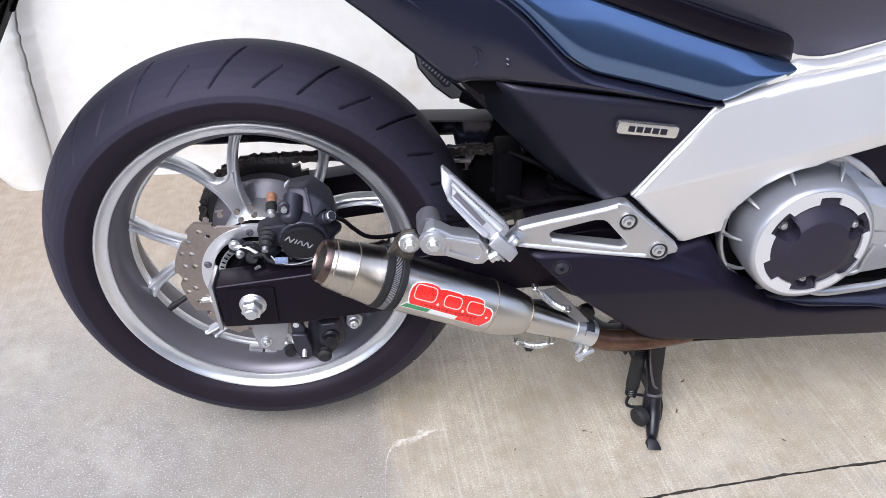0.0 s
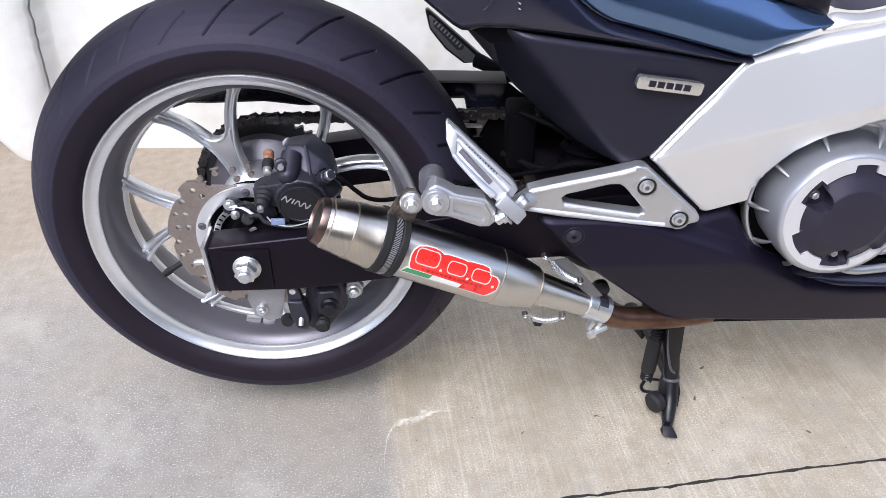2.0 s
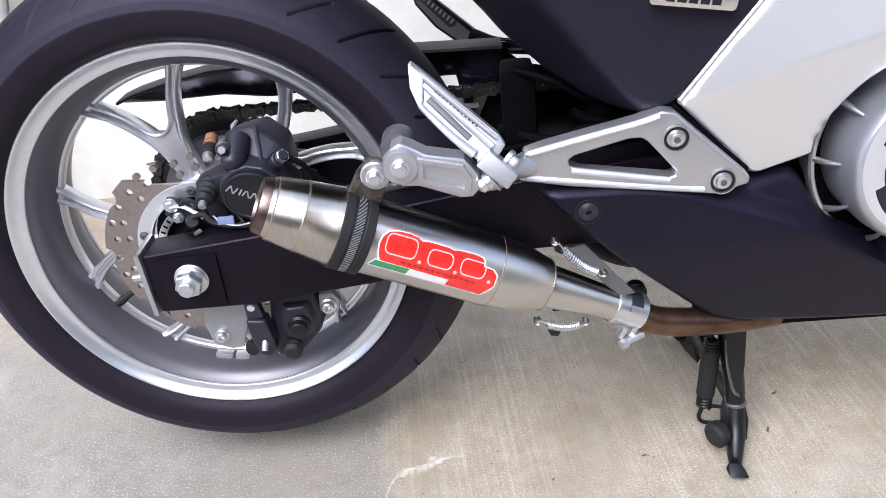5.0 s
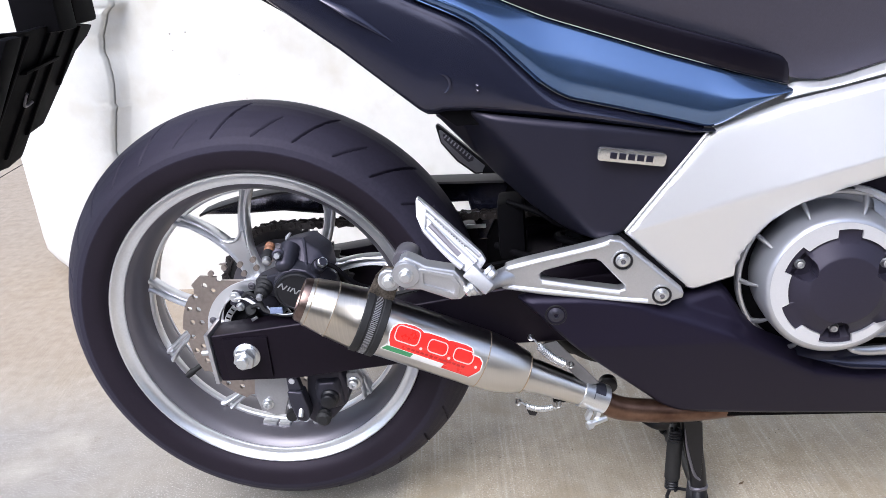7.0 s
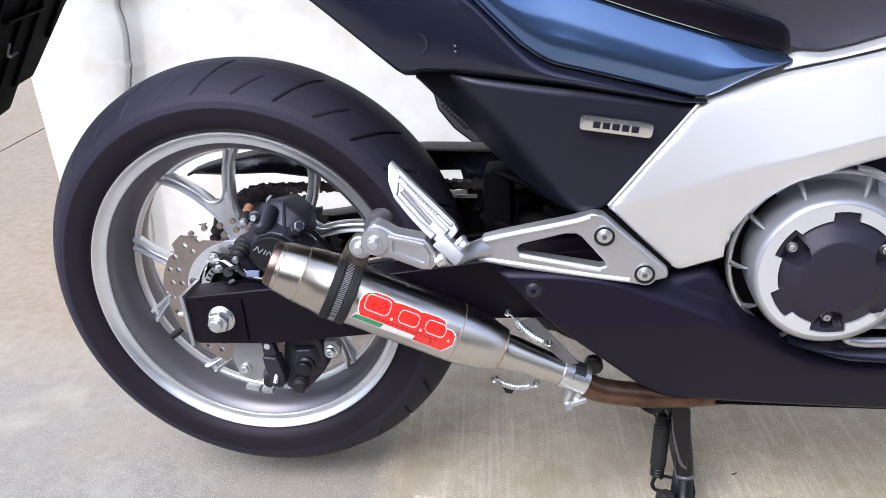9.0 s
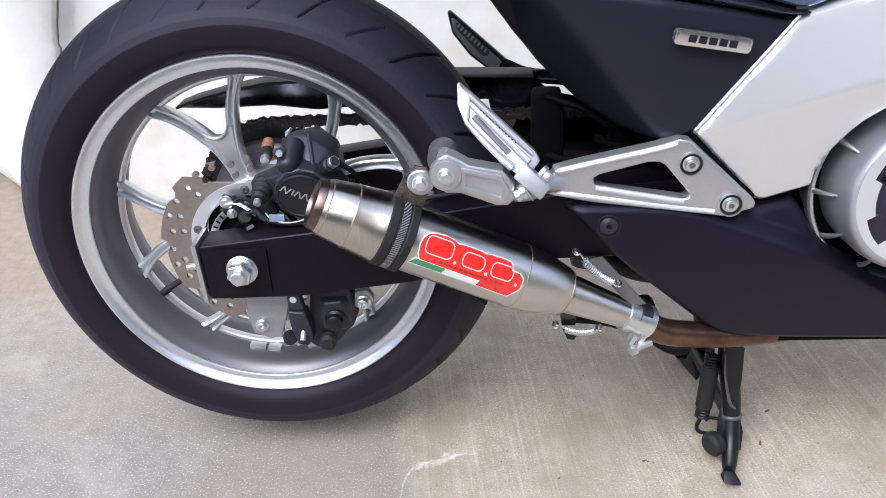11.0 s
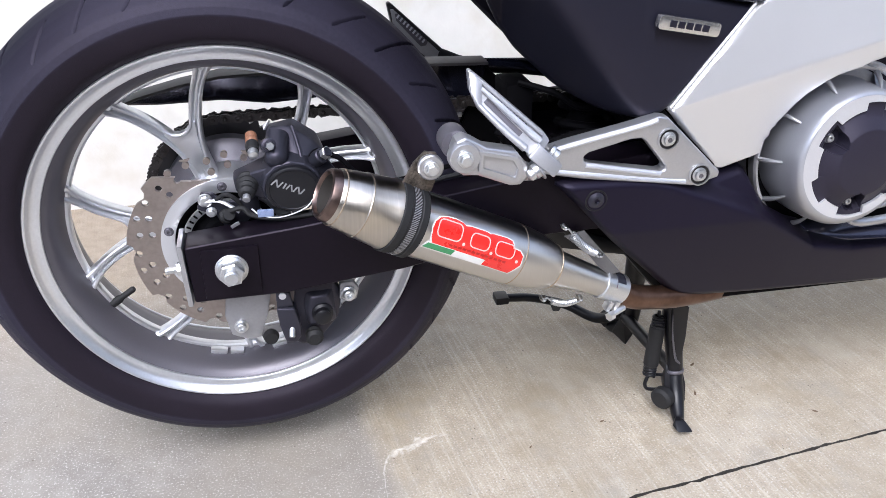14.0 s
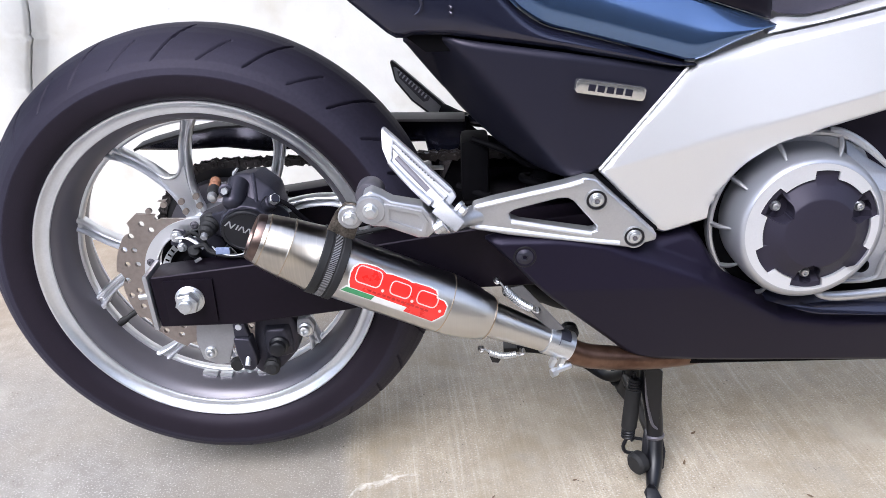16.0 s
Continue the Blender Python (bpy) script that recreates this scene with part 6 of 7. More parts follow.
# dark seal under the seat and the seat itself
part("seat_seal", panel([(x, z + 0.032) for x, z in blue_top], [(x, z + 0.0015) for x, z in blue_top], lambda x, v: -0.1385 - 0.02 * (x - 0.4) + 0.06 * max(0.0, 0.30 - x) + 0.018 * max(0.0, (x - 0.60) / 0.09) ** 2 - 0.002 * v, 60, 4, roll=0.002, wide=0.004, thick=0.02), M_PLASTIC, bike, "black strip under the seat")
seat_low = [(-0.05, 0.985), (0.10, 0.920), (0.20, 0.880), (0.30, 0.8240), (0.419, 0.7688), (0.550, 0.7206), (0.690, 0.6700), (0.703, 0.6640), (0.727, 0.6620), (0.750, 0.6660), (0.803, 0.6800), (0.90, 0.712), (1.05, 0.765)]
seat_top = [(-0.05, 1.02), (0.10, 1.00), (0.20, 0.960), (0.30, 0.900), (0.40, 0.860), (0.55, 0.840), (0.70, 0.835), (0.85, 0.850), (0.95, 0.88), (1.05, 0.90)]


def seat_mesh():
    bm = bmesh.new()
    rings = []
    for x in np.linspace(-0.05, 1.05, 70):
        lo, hi = at_x(seat_low, x), at_x(seat_top, x)
        taper = 0.06 * max(0.0, 0.30 - x)
        ring = []
        for k in range(31):
            a = -1 + 2 * k / 30                      # from one lower edge over the top to the other
            s = abs(a)
            f = min(1.0, (1 - s) / 0.55)
            up = math.sin(f * math.pi / 2) ** 0.9
            w = 0.120 + 0.01 * max(0.0, min(0.3, x - 0.4)) - taper + 0.036 * math.sin(min(1.0, f) * math.pi * 0.75)
            y = math.copysign(1, a) * w * (1 if s > 0.45 else (s / 0.45) ** 0.75)
            ring.append(bm.verts.new((x, y, lo + (hi - lo) * up)))
        rings.append(ring)
    for p, q in zip(rings, rings[1:]):
        for i in range(30):
            bm.faces.new((p[i], p[i + 1], q[i + 1], q[i]))
        bm.faces.new((p[30], p[0], q[0], q[30]))
    bm.faces.new(rings[0])
    bm.faces.new(rings[-1])
    return bm


part("seat", seat_mesh(), M_SEAT, bike, "black vinyl motorcycle seat", 60)

silver_top = [(0.5035, 0.5040), (0.598, 0.6150), (0.606, 0.6210), (0.684, 0.6440), (0.731, 0.6530), (0.798, 0.6670), (0.95, 0.705), (1.25, 0.79)]
silver_low = [(0.5035, 0.5015), (0.577, 0.4200), (0.5855, 0.4160), (0.6315, 0.4325), (0.6470, 0.4370), (0.6500, 0.4500), (0.6590, 0.4730), (0.6720, 0.4930), (0.6900, 0.5090), (0.7110, 0.5208), (0.7260, 0.5330), (0.7420, 0.5440), (0.816, 0.5660), (0.95, 0.598), (1.25, 0.67)]


def silver_depth(x, v):
    a, b = at_x(silver_top, x), at_x(silver_low, x)
    z = a + (b - a) * v
    crease = 0.517 + (x - 0.551) * 0.290
    near = max(0.0, min(1.0, (0.1195 - math.hypot(x - 0.7512, z - 0.4248)) / 0.008)) * max(0.0, min(1.0, (0.80 - x) / 0.06))
    return -0.1735 + 0.036 * near * near * (3 - 2 * near) + max(0.0, z - crease) * (0.20 + 0.55 * max(0.0, x - 0.56)) + max(0.0, crease - z) * 0.17 - 0.012 * (0.5 - 0.5 * math.cos(math.pi * max(0.0, min(1.0, (x - 0.50) / 0.28))))


silver = part("silver_panel", panel(silver_top, silver_low, silver_depth, 150, 44, roll=0.009, wide=0.007, thick=0.004), M_SILVER, bike, "silver metallic frame cover with a soft crease")
part("edge_bead", tube([(0.5035 + (0.598 - 0.5035) * f, silver_depth(0.5035 + (0.598 - 0.5035) * f, 0) + 0.004, 0.5050 + (0.6155 - 0.5050) * f) for f in np.linspace(0, 1, 12)], 0.0020, 8), M_SILVER, silver)
part("seat_trim", panel([(0.6830, 0.6480), (0.688, 0.6575), (0.6975, 0.6625), (0.727, 0.6600), (0.750, 0.6640), (0.803, 0.6790), (0.95, 0.728), (1.05, 0.764)],
                        [(0.6830, 0.6465), (0.731, 0.6555), (0.798, 0.6695), (0.95, 0.708), (1.05, 0.735)], lambda x, v: -0.136 - 0.012 * v, 50, 6, roll=0.004, wide=0.004, thick=0.006), M_SILVER, bike, "pale silver trim under the seat")

belly_top = [(0.372, 0.4260), (0.380, 0.4310), (0.45, 0.4300), (0.54, 0.4200), (0.575, 0.4120), (0.600, 0.4180), (0.618, 0.4220), (0.628, 0.4140), (0.636, 0.4020), (0.646, 0.3830), (0.664, 0.3610), (0.700, 0.3400), (0.732, 0.3280), (0.772, 0.3150), (0.864, 0.3110), (0.917, 0.3000), (1.30, 0.300)]
belly_low = [(0.372, 0.4235), (0.40, 0.3960), (0.45, 0.3420), (0.533, 0.2620), (0.552, 0.2430), (0.570, 0.2310), (0.60, 0.2265), (0.65, 0.2240), (0.894, 0.2135), (1.30, 0.205)]


RIDGE_X, RIDGE_Z = [0.47, 0.52, 0.585, 0.63, 0.668, 0.697, 0.736, 0.80, 1.3], [0.426, 0.410, 0.386, 0.368, 0.344, 0.326, 0.302, 0.290, 0.285]


def belly_depth(x, v):
    a, b = at_x(belly_top, x), at_x(belly_low, x)
    z = a + (b - a) * v
    low = max(0.0, 0.36 - z)
    ridge = float(np.interp(x, RIDGE_X, RIDGE_Z))            # above this line the cowl turns in towards the engine
    over = z - ridge
    soft = 0.5 * (over + math.sqrt(over * over + 0.00001))
    return -0.1860 + 0.38 * low ** 1.05 + 0.012 * max(0.0, (0.40 - x) / 0.03) ** 2 * 0.3 + (1.9 * min(soft, 0.013) + 0.45 * max(0.0, soft - 0.013)) * max(0.0, min(1.0, (x - 0.47) / 0.07)) + 0.02 * max(0.0, x - 0.7)


belly = part("lower_cowl", panel(belly_top, belly_low, belly_depth, 320, 60, roll=0.012, wide=0.012), M_COWL, bike, "black plastic lower side cowl")
part("cowl_screw", lathe([(0.0098, 0.0), (0.0098, 0.0015), (0.0085, 0.0022), (0.0066, 0.0034), (0.0052, 0.0040), (0.0030, 0.0040), (0.0027, 0.0012)], out_from(0.4175, -0.1845, 0.4055), 28), M_CALIPER, belly, "black cowl screw")
part("screw_recess", lathe([(0.0110, 0.0), (0.0118, 0.0018), (0.0132, 0.0018), (0.0142, 0.0), (0.0110, -0.001)], out_from(0.4175, -0.1848, 0.4055), 32, closed=True), M_BLACK, belly)
part("cowl_ledge", panel([(0.710, 0.3380), (0.784, 0.3310), (0.863, 0.3230), (0.936, 0.3150), (1.30, 0.313)], [(0.710, 0.3340), (0.772, 0.3130), (0.864, 0.3090), (0.917, 0.2980), (1.30, 0.297)], lambda x, v: -0.158 - 0.020 * v, 40, 6, roll=0.004, wide=0.006), M_TAIL, belly, "glossy black ledge")
part("cowl_floor", box((0.56, -0.128, 0.216), (1.30, 0.128, 0.232), 0.004), M_VOID, belly)

# ---- engine side ----
case = part("engine_case", slab([(0.668, 0.50), (0.700, 0.530), (0.738, 0.541), (0.769, 0.532), (0.825, 0.503), (0.832, 0.491), (0.882, 0.461), (0.923, 0.430), (0.943, 0.411), (0.950, 0.396), (0.951, 0.376), (0.948, 0.354),
                                 (0.916, 0.344), (0.859, 0.334), (0.780, 0.328), (0.720, 0.332), (0.672, 0.350), (0.650, 0.400), (0.652, 0.455)], -0.1190, 0.118, 0.004), M_CASE, bike, "grey cast aluminium engine case")


def facet_mesh():
    """The tapering end of the case, in three facets between four edges."""
    edges = [([(0.800, 0.516), (0.832, 0.491), (0.882, 0.461), (0.923, 0.430), (0.949, 0.397)], -0.120), ([(0.800, 0.478), (0.835, 0.463), (0.875, 0.445), (0.925, 0.422), (0.950, 0.390)], -0.142),
             ([(0.800, 0.424), (0.838, 0.417), (0.863, 0.414), (0.907, 0.407), (0.950, 0.381)], -0.139), ([(0.800, 0.418), (0.838, 0.411), (0.863, 0.408), (0.907, 0.402), (0.950, 0.377)], -0.133),
             ([(0.800, 0.333), (0.830, 0.333), (0.859, 0.334), (0.916, 0.344), (0.947, 0.354)], -0.130)]
    bm = bmesh.new()
    rows = [[bm.verts.new((x, y if k < 4 else y + 0.008, z)) for k, (x, z) in enumerate(line)] for line, y in edges]
    back = [[bm.verts.new((v.co.x, -0.117, v.co.z)) for v in row] for row in (rows[0], rows[-1])]
    for p, q in [(back[0], rows[0])] + list(zip(rows, rows[1:])) + [(rows[-1], back[1])]:
        for k in range(4):
            bm.faces.new((p[k], p[k + 1], q[k + 1], q[k]))
    return bevel(bm, 0.0015, 2, 12)


part("case_end", facet_mesh(), M_CASE, case, "tapered faceted casting", 20)
part("case_flange", tube([(0.770, -0.139, 0.5345), (0.786, -0.141, 0.5310), (0.808, -0.140, 0.5190), (0.828, -0.139, 0.5040), (0.846, -0.133, 0.4880), (0.858, -0.126, 0.4780)], [0.0050, 0.0050, 0.0050, 0.0042, 0.0028, 0.0010], 10, 40), M_CAST, case)
part("case_foot", tube([(0.768, -0.168, 0.3425), (0.774, -0.176, 0.3405), (0.796, -0.172, 0.3360), (0.841, -0.165, 0.3350), (0.886, -0.160, 0.3375), (0.930, -0.150, 0.345), (0.950, -0.135, 0.354)], [0.0016, 0.0045, 0.0060, 0.0060, 0.0056, 0.0050, 0.0040], 12, 30), M_ALU, case, "bright lower casting edge")
part("case_rib", tube([(0.872, -0.133, 0.386), (0.862, -0.135, 0.361), (0.852, -0.136, 0.340), (0.790, -0.136, 0.337)], [0.0028, 0.0032, 0.0034, 0.002], 10, 20), M_ALU, case)
part("case_boss", lathe([(0.009, 0), (0.009, 0.008), (0.0055, 0.009), (0.005, 0.004)], out_from(0.838, -0.128, 0.358), 20), M_VOID, case)
for row, (z0, n) in enumerate(((0.3945, 7), (0.3835, 8))):       # raised lettering as plain pale bars
    for k in range(n):
        x = 0.8835 + 0.0062 * k + 0.002 * row
        z = z0 + 0.085 * (x - 0.8835)
        part("mark_bar", box((x, -0.1370, z - 0.0013), (x + 0.0048, -0.1335, z + 0.0013), 0.0003), M_WHITE, case)
# two dark sheets added behind the case stand for the shade there
part("inner_shade_sheet", slab([(0.70, 0.45), (0.78, 0.53), (1.25, 0.62), (1.25, 0.300), (0.70, 0.315)], -0.110, -0.106, 0), M_VOID, case)
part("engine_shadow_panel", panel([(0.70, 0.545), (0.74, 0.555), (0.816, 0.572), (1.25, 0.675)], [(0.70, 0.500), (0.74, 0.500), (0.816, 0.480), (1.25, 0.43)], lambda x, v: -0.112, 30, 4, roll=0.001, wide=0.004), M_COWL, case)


def ring_loft(stations, seg=96):
    """A round cover that need not be coaxial: (x, z, y, radius) one after the other."""
    bm = bmesh.new()
    rings = []
    for cx, cz, y, r in stations:
        rings.append([bm.verts.new((cx + r * math.cos(2 * math.pi * i / seg), y, cz + r * math.sin(2 * math.pi * i / seg))) for i in range(seg)])
    for p, q in zip(rings, rings[1:]):
        for i in range(seg):
            bm.faces.new((p[i], p[(i + 1) % seg], q[(i + 1) % seg], q[i]))
    return bm


FACE, INSERT = (0.7395, 0.4385), (0.7452, 0.4360)


def lean(bm):
    """Tips the front of the cover: it stands out further at its rear and lower side."""
    for v in bm.verts:
        v.co.y += (0.06 * (v.co.x - 0.7452) + 0.05 * (v.co.z - 0.4360)) * max(0.0, min(1.0, (-0.150 - v.co.y) / 0.045))
    return bm


cover = part("engine_cover", lean(ring_loft([(0.7500, 0.4260, -0.112, 0.0905), (0.7490, 0.4268, -0.140, 0.0900), (0.7472, 0.4285, -0.165, 0.0884), (0.7442, 0.4320, -0.185, 0.0858), (0.7415, 0.4358, -0.1955, 0.0830), (0.7401, 0.4377, -0.2002, 0.0798),
                                             (0.7395, 0.4385, -0.2022, 0.0766), (0.7395, 0.4385, -0.2022, 0.0756), (0.7395, 0.4385, -0.1980, 0.0750)])), M_DOME, bike, "round cast aluminium engine cover with ribs", 50)
ring = lathe([(0.1050, 0.0), (0.1050, 0.008), (0.1065, 0.0105), (0.1095, 0.0105), (0.1115, 0.008), (0.1115, -0.004), (0.1050, -0.004)], out_from(0.7512, -0.1350, 0.4248), 120, closed=True)
gone = [v for v in ring.verts if not 66 < math.degrees(math.atan2(v.co.z - 0.4248, v.co.x - 0.7512)) % 360 < 280]
bmesh.ops.delete(ring, geom=gone, context="VERTS")
part("cover_ring", ring, M_ALU, cover, "thin bright ring round the cover")
# a black arc laid on the case paints the shade behind the ring
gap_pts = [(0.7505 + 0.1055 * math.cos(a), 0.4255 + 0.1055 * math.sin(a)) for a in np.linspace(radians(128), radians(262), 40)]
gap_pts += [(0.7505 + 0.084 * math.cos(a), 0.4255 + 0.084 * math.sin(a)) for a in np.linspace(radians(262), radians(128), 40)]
part("ring_gap_shade", slab(gap_pts, -0.1215, -0.117, 0), M_VOID, cover, "black sheet that stands for shade behind the ring")
for ang in (72, 112, 147, 181, 213, 246):
    a = radians(ang)
    o = Vector((0.7515 + 0.1095 * math.cos(a), -0.1355, 0.4245 + 0.1095 * math.sin(a)))
    i = Vector((0.7450 + 0.0860 * math.cos(a), -0.1720, 0.4300 + 0.0860 * math.sin(a)))
    m_ = (o + i) / 2 + Vector((0, -0.004, 0))
    part("cover_rib", tube([o, m_, i], [0.0034, 0.0030, 0.0015], 10, 8), M_ALU, cover)
BOLT_ANGLES = (149, 25, 266)


def insert_radius(deg, grow=0.0):
    """The toothed outline of the insert."""
    lobe = lambda c, h: abs((deg - c + 180) % 360 - 180) < h
    tooth = any(lobe(c, h) for c, h in ((86, 12), (146, 15.5), (211, 15.5), (266, 16.5), (26, 15), (325, 14)))
    return (0.0703 if tooth else 0.0612) + grow


def insert_mesh(bolts):
    """A toothed plate that rises as a cone to a raised, slightly domed middle, with sunk wells for the bolts."""
    bm = bmesh.new()
    n = 288
    steps = [1.0, 0.99, 0.97] + list(np.linspace(0.95, 0.05, 44))
    rings = [[bm.verts.new((INSERT[0] + insert_radius(360 * k / n) * math.cos(2 * math.pi * k / n), -0.1930, INSERT[1] + insert_radius(360 * k / n) * math.sin(2 * math.pi * k / n))) for k in range(n)]]
    for f in steps:
        ring = []
        for k in range(n):
            a = 2 * math.pi * k / n
            r = insert_radius(360 * k / n) * f if f > 0.9 else 0.0612 * f
            x, z = INSERT[0] + r * math.cos(a), INSERT[1] + r * math.sin(a)
            up = 0.0125 * max(0.0, min(1.0, (0.0590 - r) / 0.0185)) + 0.0025 * (1 - min(1.0, r / 0.0405) ** 2)
            y = -0.1995 - up + (0.0006 if f == 1.0 else 0.0)
            for bx, bz in bolts:                                 # grid points near the rim of a well are drawn onto it
                wx, wz = INSERT[0] + (bx - INSERT[0]) * 0.95, INSERT[1] + (bz - INSERT[1]) * 0.95
                d = math.hypot(x - wx, z - wz)
                if d < 0.0132:
                    y = -0.1900
                if 0.0120 < d < 0.0144:
                    d2 = 0.0130 if d < 0.0132 else 0.0133
                    x, z = wx + (x - wx) * d2 / d, wz + (z - wz) * d2 / d
            ring.append(bm.verts.new((x, y, z)))
        rings.append(ring)
    for p, q in zip(rings, rings[1:]):
        for k in range(n):
            bm.faces.new((p[k], p[(k + 1) % n], q[(k + 1) % n], q[k]))
    bm.faces.new(rings[-1])
    return bm


bolt_spots = [(INSERT[0] + 0.0548 * math.cos(radians(c)), INSERT[1] + 0.0548 * math.sin(radians(c))) for c in BOLT_ANGLES]
tooth_hole = [(INSERT[0] + insert_radius(k * 1.5, 0.0004) * math.cos(radians(k * 1.5)), INSERT[1] + insert_radius(k * 1.5, 0.0004) * math.sin(radians(k * 1.5))) for k in range(240)]
part("cover_face", lean(slab(ring_points(FACE[0], FACE[1], 0.0762, 96), -0.2024, -0.1900, 0, [tooth_hole])), M_FACE, cover)
part("cover_insert", lean(insert_mesh(bolt_spots)), M_INSERT, cover, "dark grey toothed cover insert with a raised middle", 28)
cb0 = None
for x, z in bolt_spots:
    cb0 = part("cover_bolt", cb0.data if cb0 else bolt_mesh(0.0062, 0.006), M_ALU, cover, at=pose(x, -0.1905 + 0.06 * (x - 0.7452) + 0.05 * (z - 0.4360), z))

# ---- inner parts between the wheel and the bodywork, coloured near-black for deep shade ----
inner = part("inner_mudguard", panel([(0.405, 0.660), (0.45, 0.660), (0.56, 0.60)], [(0.405, 0.530), (0.45, 0.490), (0.56, 0.42)], lambda x, v: -0.090 + 0.0 * v, 20, 8, roll=0.002, wide=0.01, thick=0.15), M_VOID, bike, "inner mudguard coloured near-black for deep shade")
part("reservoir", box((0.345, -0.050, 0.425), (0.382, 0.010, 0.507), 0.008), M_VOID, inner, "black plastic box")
# a black sheet added where there is only shade
part("shade_filler_plate", slab([(0.357, 0.492), (0.377, 0.475), (0.460, 0.456), (0.560, 0.440), (0.560, 0.330), (0.318, 0.330), (0.318, 0.400)], 0.0885, 0.0925, 0.001), M_VOID, inner)
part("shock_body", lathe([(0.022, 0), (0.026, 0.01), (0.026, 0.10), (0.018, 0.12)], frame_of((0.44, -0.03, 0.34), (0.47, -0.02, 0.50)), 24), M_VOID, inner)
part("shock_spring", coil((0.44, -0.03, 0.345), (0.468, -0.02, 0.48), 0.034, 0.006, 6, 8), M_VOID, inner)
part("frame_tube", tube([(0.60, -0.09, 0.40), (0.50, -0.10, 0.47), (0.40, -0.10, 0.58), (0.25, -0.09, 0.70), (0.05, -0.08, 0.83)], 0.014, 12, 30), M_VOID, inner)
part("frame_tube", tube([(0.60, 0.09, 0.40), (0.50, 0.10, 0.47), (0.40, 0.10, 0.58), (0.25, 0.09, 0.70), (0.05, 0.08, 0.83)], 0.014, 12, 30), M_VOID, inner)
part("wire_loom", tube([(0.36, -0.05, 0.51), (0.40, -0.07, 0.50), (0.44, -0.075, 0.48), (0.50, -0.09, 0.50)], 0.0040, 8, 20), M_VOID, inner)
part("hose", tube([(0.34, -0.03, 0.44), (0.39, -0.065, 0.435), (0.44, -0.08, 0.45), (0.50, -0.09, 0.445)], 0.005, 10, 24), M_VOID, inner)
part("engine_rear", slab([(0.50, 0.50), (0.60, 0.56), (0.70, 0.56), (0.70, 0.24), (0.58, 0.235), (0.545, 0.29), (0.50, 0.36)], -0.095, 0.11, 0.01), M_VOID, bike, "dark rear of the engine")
part("linkage", box((0.40, -0.025, 0.250), (0.56, 0.025, 0.300), 0.01, Matrix.Rotation(radians(12), 4, "Y")), M_BLACK, bike, "black suspension linkage")
part("stay_plate", slab([(0.392, 0.350), (0.417, 0.3555), (0.470, 0.2925), (0.455, 0.2900), (0.441, 0.3020), (0.424, 0.3230)], -0.1610, -0.1585, 0.0008), M_STAY, bike, "dull grey triangular stay plate beside the silencer outlet")
part("linkage_rod", tube([(0.372, -0.125, 0.352), (0.410, -0.122, 0.361), (0.440, -0.118, 0.366)], 0.0050, 12, 12), M_BLACK, bike, "black linkage rod")
part("linkage_bolt", hexagon(0.0060, 0, 0.012, frame_of((0.404, -0.128, 0.3625), (0.420, -0.127, 0.3650))), M_ZINC, bike)
part("shock_link", hull([(0.438, -0.066, 0.298), (0.496, -0.066, 0.270), (0.520, -0.055, 0.300), (0.470, -0.060, 0.350), (0.440, -0.060, 0.340), (0.430, 0.040, 0.300), (0.505, 0.040, 0.262), (0.520, 0.040, 0.310), (0.450, 0.040, 0.350)], 0.006), M_VOID, bike, "suspension link coloured near-black for shade")
part("stand_boss", lathe([(0.010, 0), (0.0130, 0.002), (0.0130, 0.012), (0.010, 0.014)], out_from(0.488, -0.062, 0.236), 24), M_BLACK, bike, "round black stop")
part("lower_hose", tube([(0.408, -0.092, 0.345), (0.436, -0.093, 0.317), (0.462, -0.093, 0.301), (0.492, -0.091, 0.293), (0.540, -0.088, 0.290)], 0.0110, 14, 24), M_RUBBER, bike, "black rubber hose behind the outlet")
far_low = [(0.284, 0.6500), (0.300, 0.6300), (0.337, 0.5830), (0.403, 0.5190), (0.450, 0.4950), (0.470, 0.4940), (0.505, 0.5060), (0.600, 0.6130), (0.602, 0.6145)]
part("far_side_panel", panel(side_top, far_low, lambda x, v: 0.170 - 0.03 * max(0.0, (0.36 - x) / 0.076) ** 2, 30, 8, thick=0.003), M_GREY, bike)
part("far_tail_panel", panel(tail_top, tail_low, lambda x, v: -tail_depth(x, v), 40, 8, thick=0.003), M_TAIL, bike)
part("far_cowl", panel(belly_top, belly_low, lambda x, v: -belly_depth(x, v), 40, 8, thick=0.003), M_PLASTIC, bike)
part("far_frame_cover", panel(silver_top, silver_low, lambda x, v: 0.165, 30, 8, thick=0.003), M_SILVER, bike)
part("tail_floor", slab([(-0.22, 0.985), (-0.05, 0.905), (0.099, 0.803), (0.183, 0.745), (0.274, 0.672), (0.34, 0.664), (0.34, 0.685), (0.20, 0.775), (-0.05, 0.935), (-0.22, 1.01)], -0.135, 0.135, 0.003), M_VOID, bike)

# ---- rear mudguard and plate holder, behind the wheel ----
def yz_slab(outline, x0, x1, edge=0.002):
    bm = slab([(y, z) for y, z in outline], x0, x1, edge)
    for v in bm.verts:
        v.co = Vector((v.co.y, v.co.x, v.co.z))
    return bm


guard_out = [(0.111, 0.769), (0.105, 0.753), (0.083, 0.735), (0.055, 0.652), (0.049, 0.636), (0.017, 0.630), (0.012, 0.597), (-0.019, 0.589), (-0.075, 0.592), (-0.105, 0.640), (-0.140, 0.700), (-0.152, 0.787), (-0.069, 0.781), (0.013, 0.783)]


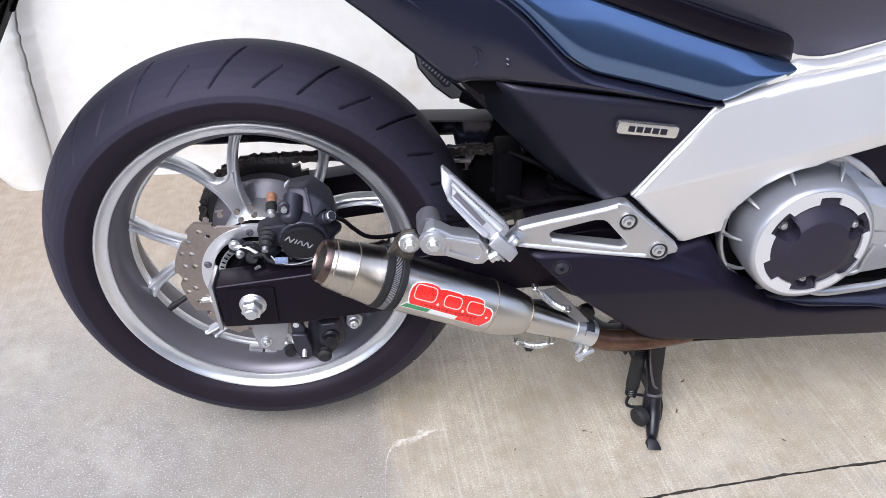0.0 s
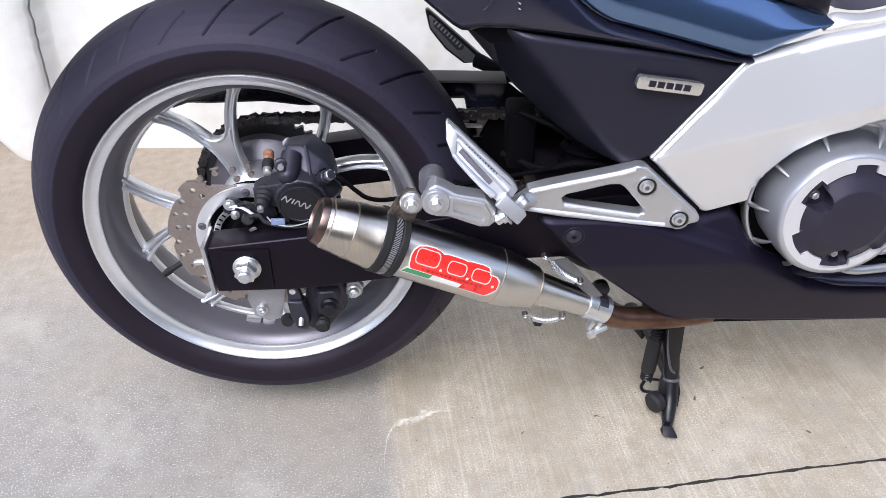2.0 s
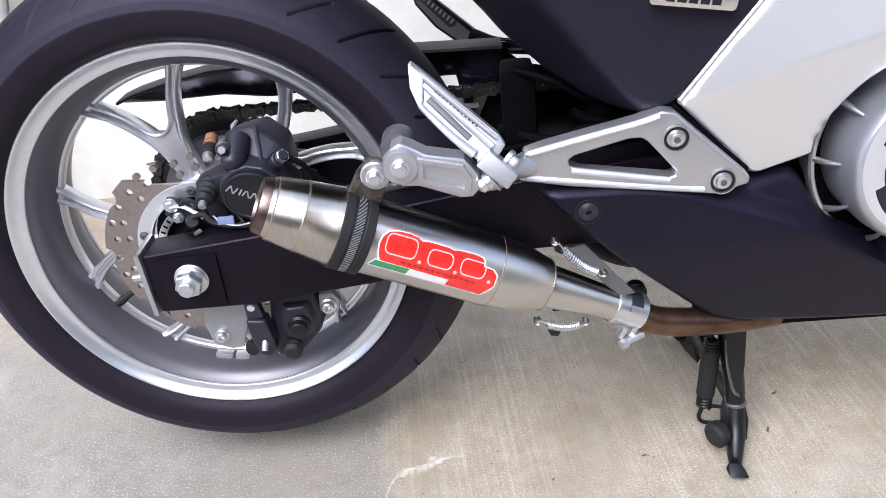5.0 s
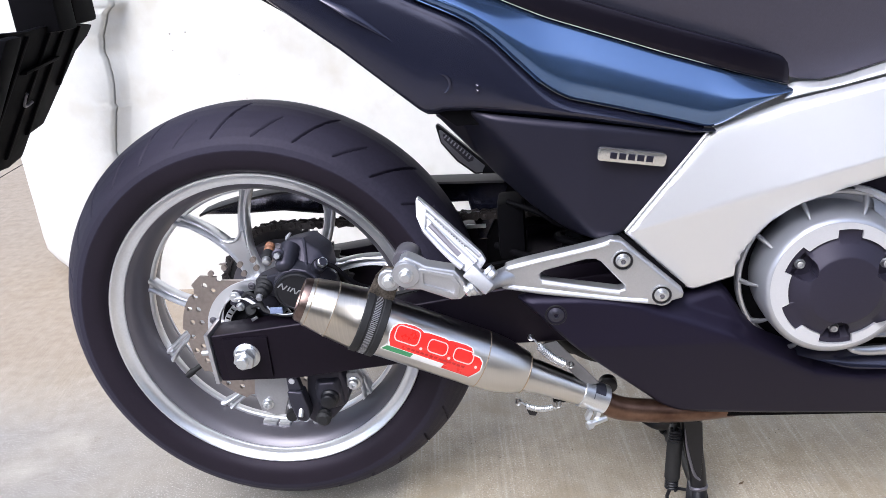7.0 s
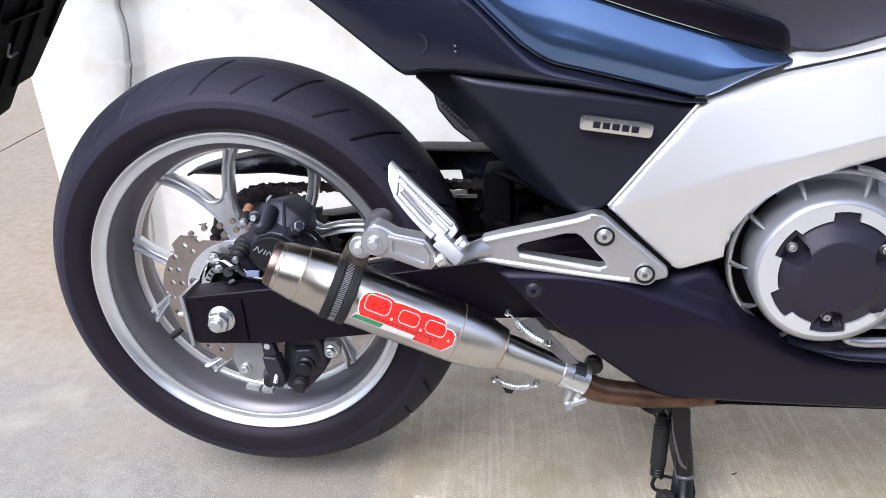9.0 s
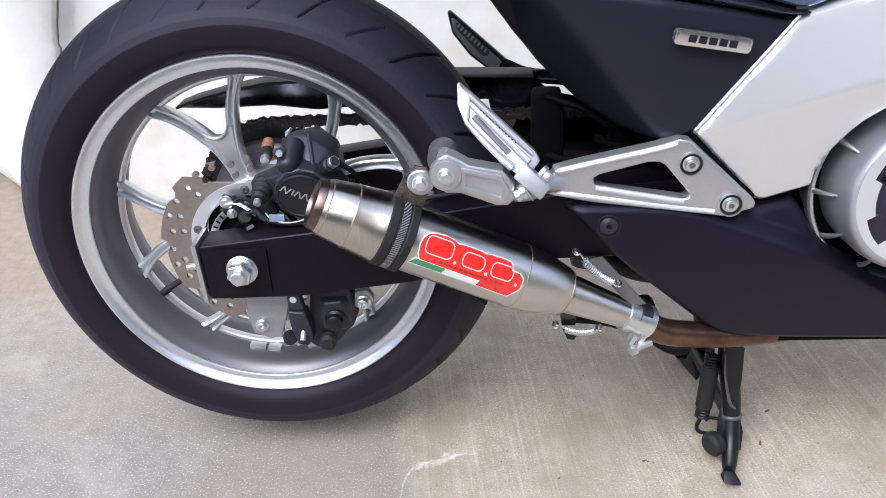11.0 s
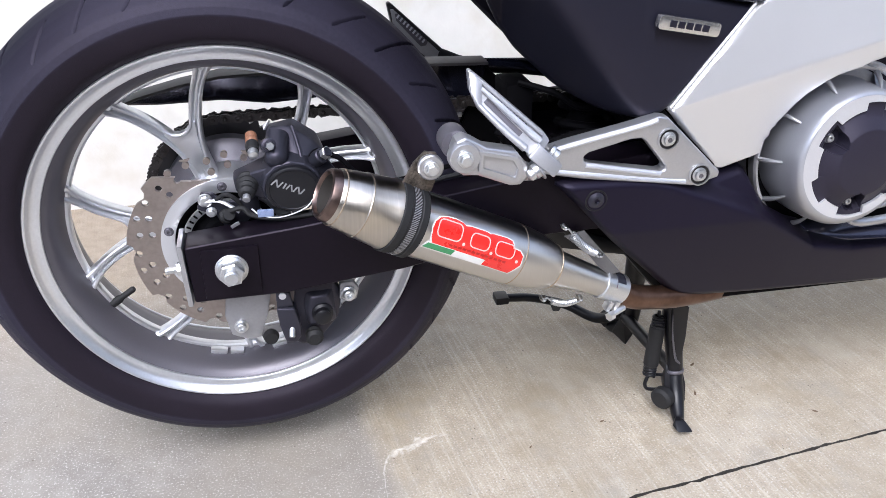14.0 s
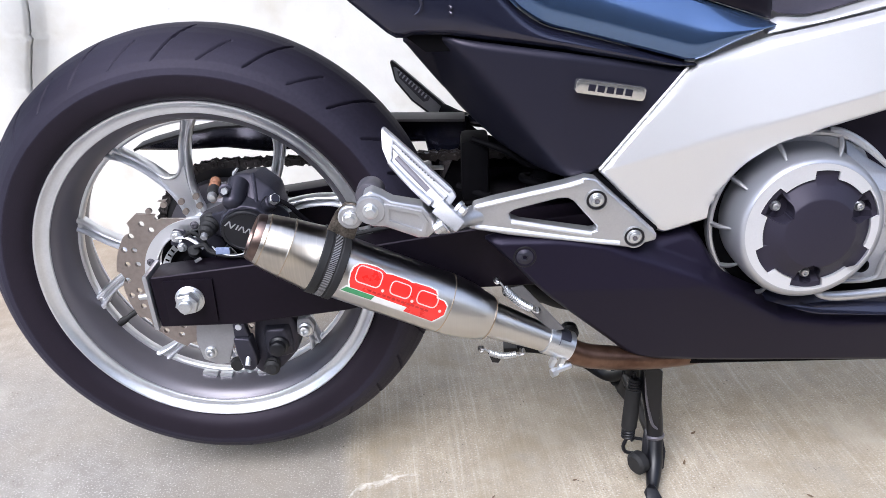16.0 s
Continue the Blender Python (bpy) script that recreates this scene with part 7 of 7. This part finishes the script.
def lean_back(bm):
    """The mudguard trails backwards as it goes down."""
    for v in bm.verts:
        v.co.x -= (0.77 - v.co.z) * 0.6
    return bm


mud = part("rear_mudguard", lean_back(yz_slab(guard_out, -0.264, -0.248, 0.004)), M_VOID, bike, "ribbed black plastic rear mudguard and plate holder")
part("mudguard_edge", lean_back(box((-0.252, -0.150, 0.640), (-0.226, -0.112, 0.780), 0.008)), M_VOID, mud)
for y, z0, z1 in ((-0.080, 0.610, 0.775), (-0.026, 0.605, 0.778), (0.012, 0.630, 0.778), (0.060, 0.690, 0.772)):
    part("mudguard_rib", lean_back(box((-0.252, y - 0.0030, z0), (-0.243, y + 0.0030, z1), 0.0020, Matrix.Rotation(radians(-7), 4, "X"))), M_VOID, mud)
part("mudguard_web", lean_back(box((-0.252, -0.060, 0.728), (-0.238, 0.020, 0.733), 0.0015, Matrix.Rotation(radians(6), 4, "X"))), M_VOID, mud)
part("mudguard_clip", tube([(-0.272, -0.060, 0.700), (-0.285, -0.052, 0.684), (-0.290, -0.040, 0.680), (-0.286, -0.030, 0.684)], 0.0020, 8, 14), M_BARREL, mud, "bent metal clip")
part("holder_box", box((-0.290, -0.022, 0.772), (-0.225, 0.026, 0.900), 0.006), M_VOID, mud, "black lamp bracket")
part("holder_box", box((-0.292, 0.030, 0.776), (-0.228, 0.090, 0.900), 0.006), M_VOID, mud)
part("holder_neck", box((-0.300, -0.050, 0.880), (-0.160, 0.080, 0.990), 0.010), M_VOID, mud)

# ---- litter on the ground ----
def leaf(x, y, size, turn):
    bm = slab([(-1, 0), (-0.5, 0.35), (0.2, 0.30), (1, 0.05), (0.4, -0.25), (-0.4, -0.3)], 0, 0.12, 0)
    for v in bm.verts:
        v.co = Vector((v.co.x * size, v.co.z * size, 0.0006 + v.co.y * size + 0.15 * size * v.co.x ** 2 / max(size, 1e-6) * size))
    ob = link_mesh("dry_leaf", bm, M_DRY)
    ob.matrix_basis = pose(x, y, 0, 0, 0, turn)
    return tagged(ob, "tiny curled dry brown leaf scrap on the concrete", "leaf", "scraps on the ground")


leaf(0.500, -0.096, 0.0045, 20)
leaf(0.668, -0.062, 0.0060, 70)
leaf(0.825, -0.139, 0.0050, 140)
leaf(0.379, -0.129, 0.0035, 50)
leaf(0.700, 0.010, 0.0060, 35)
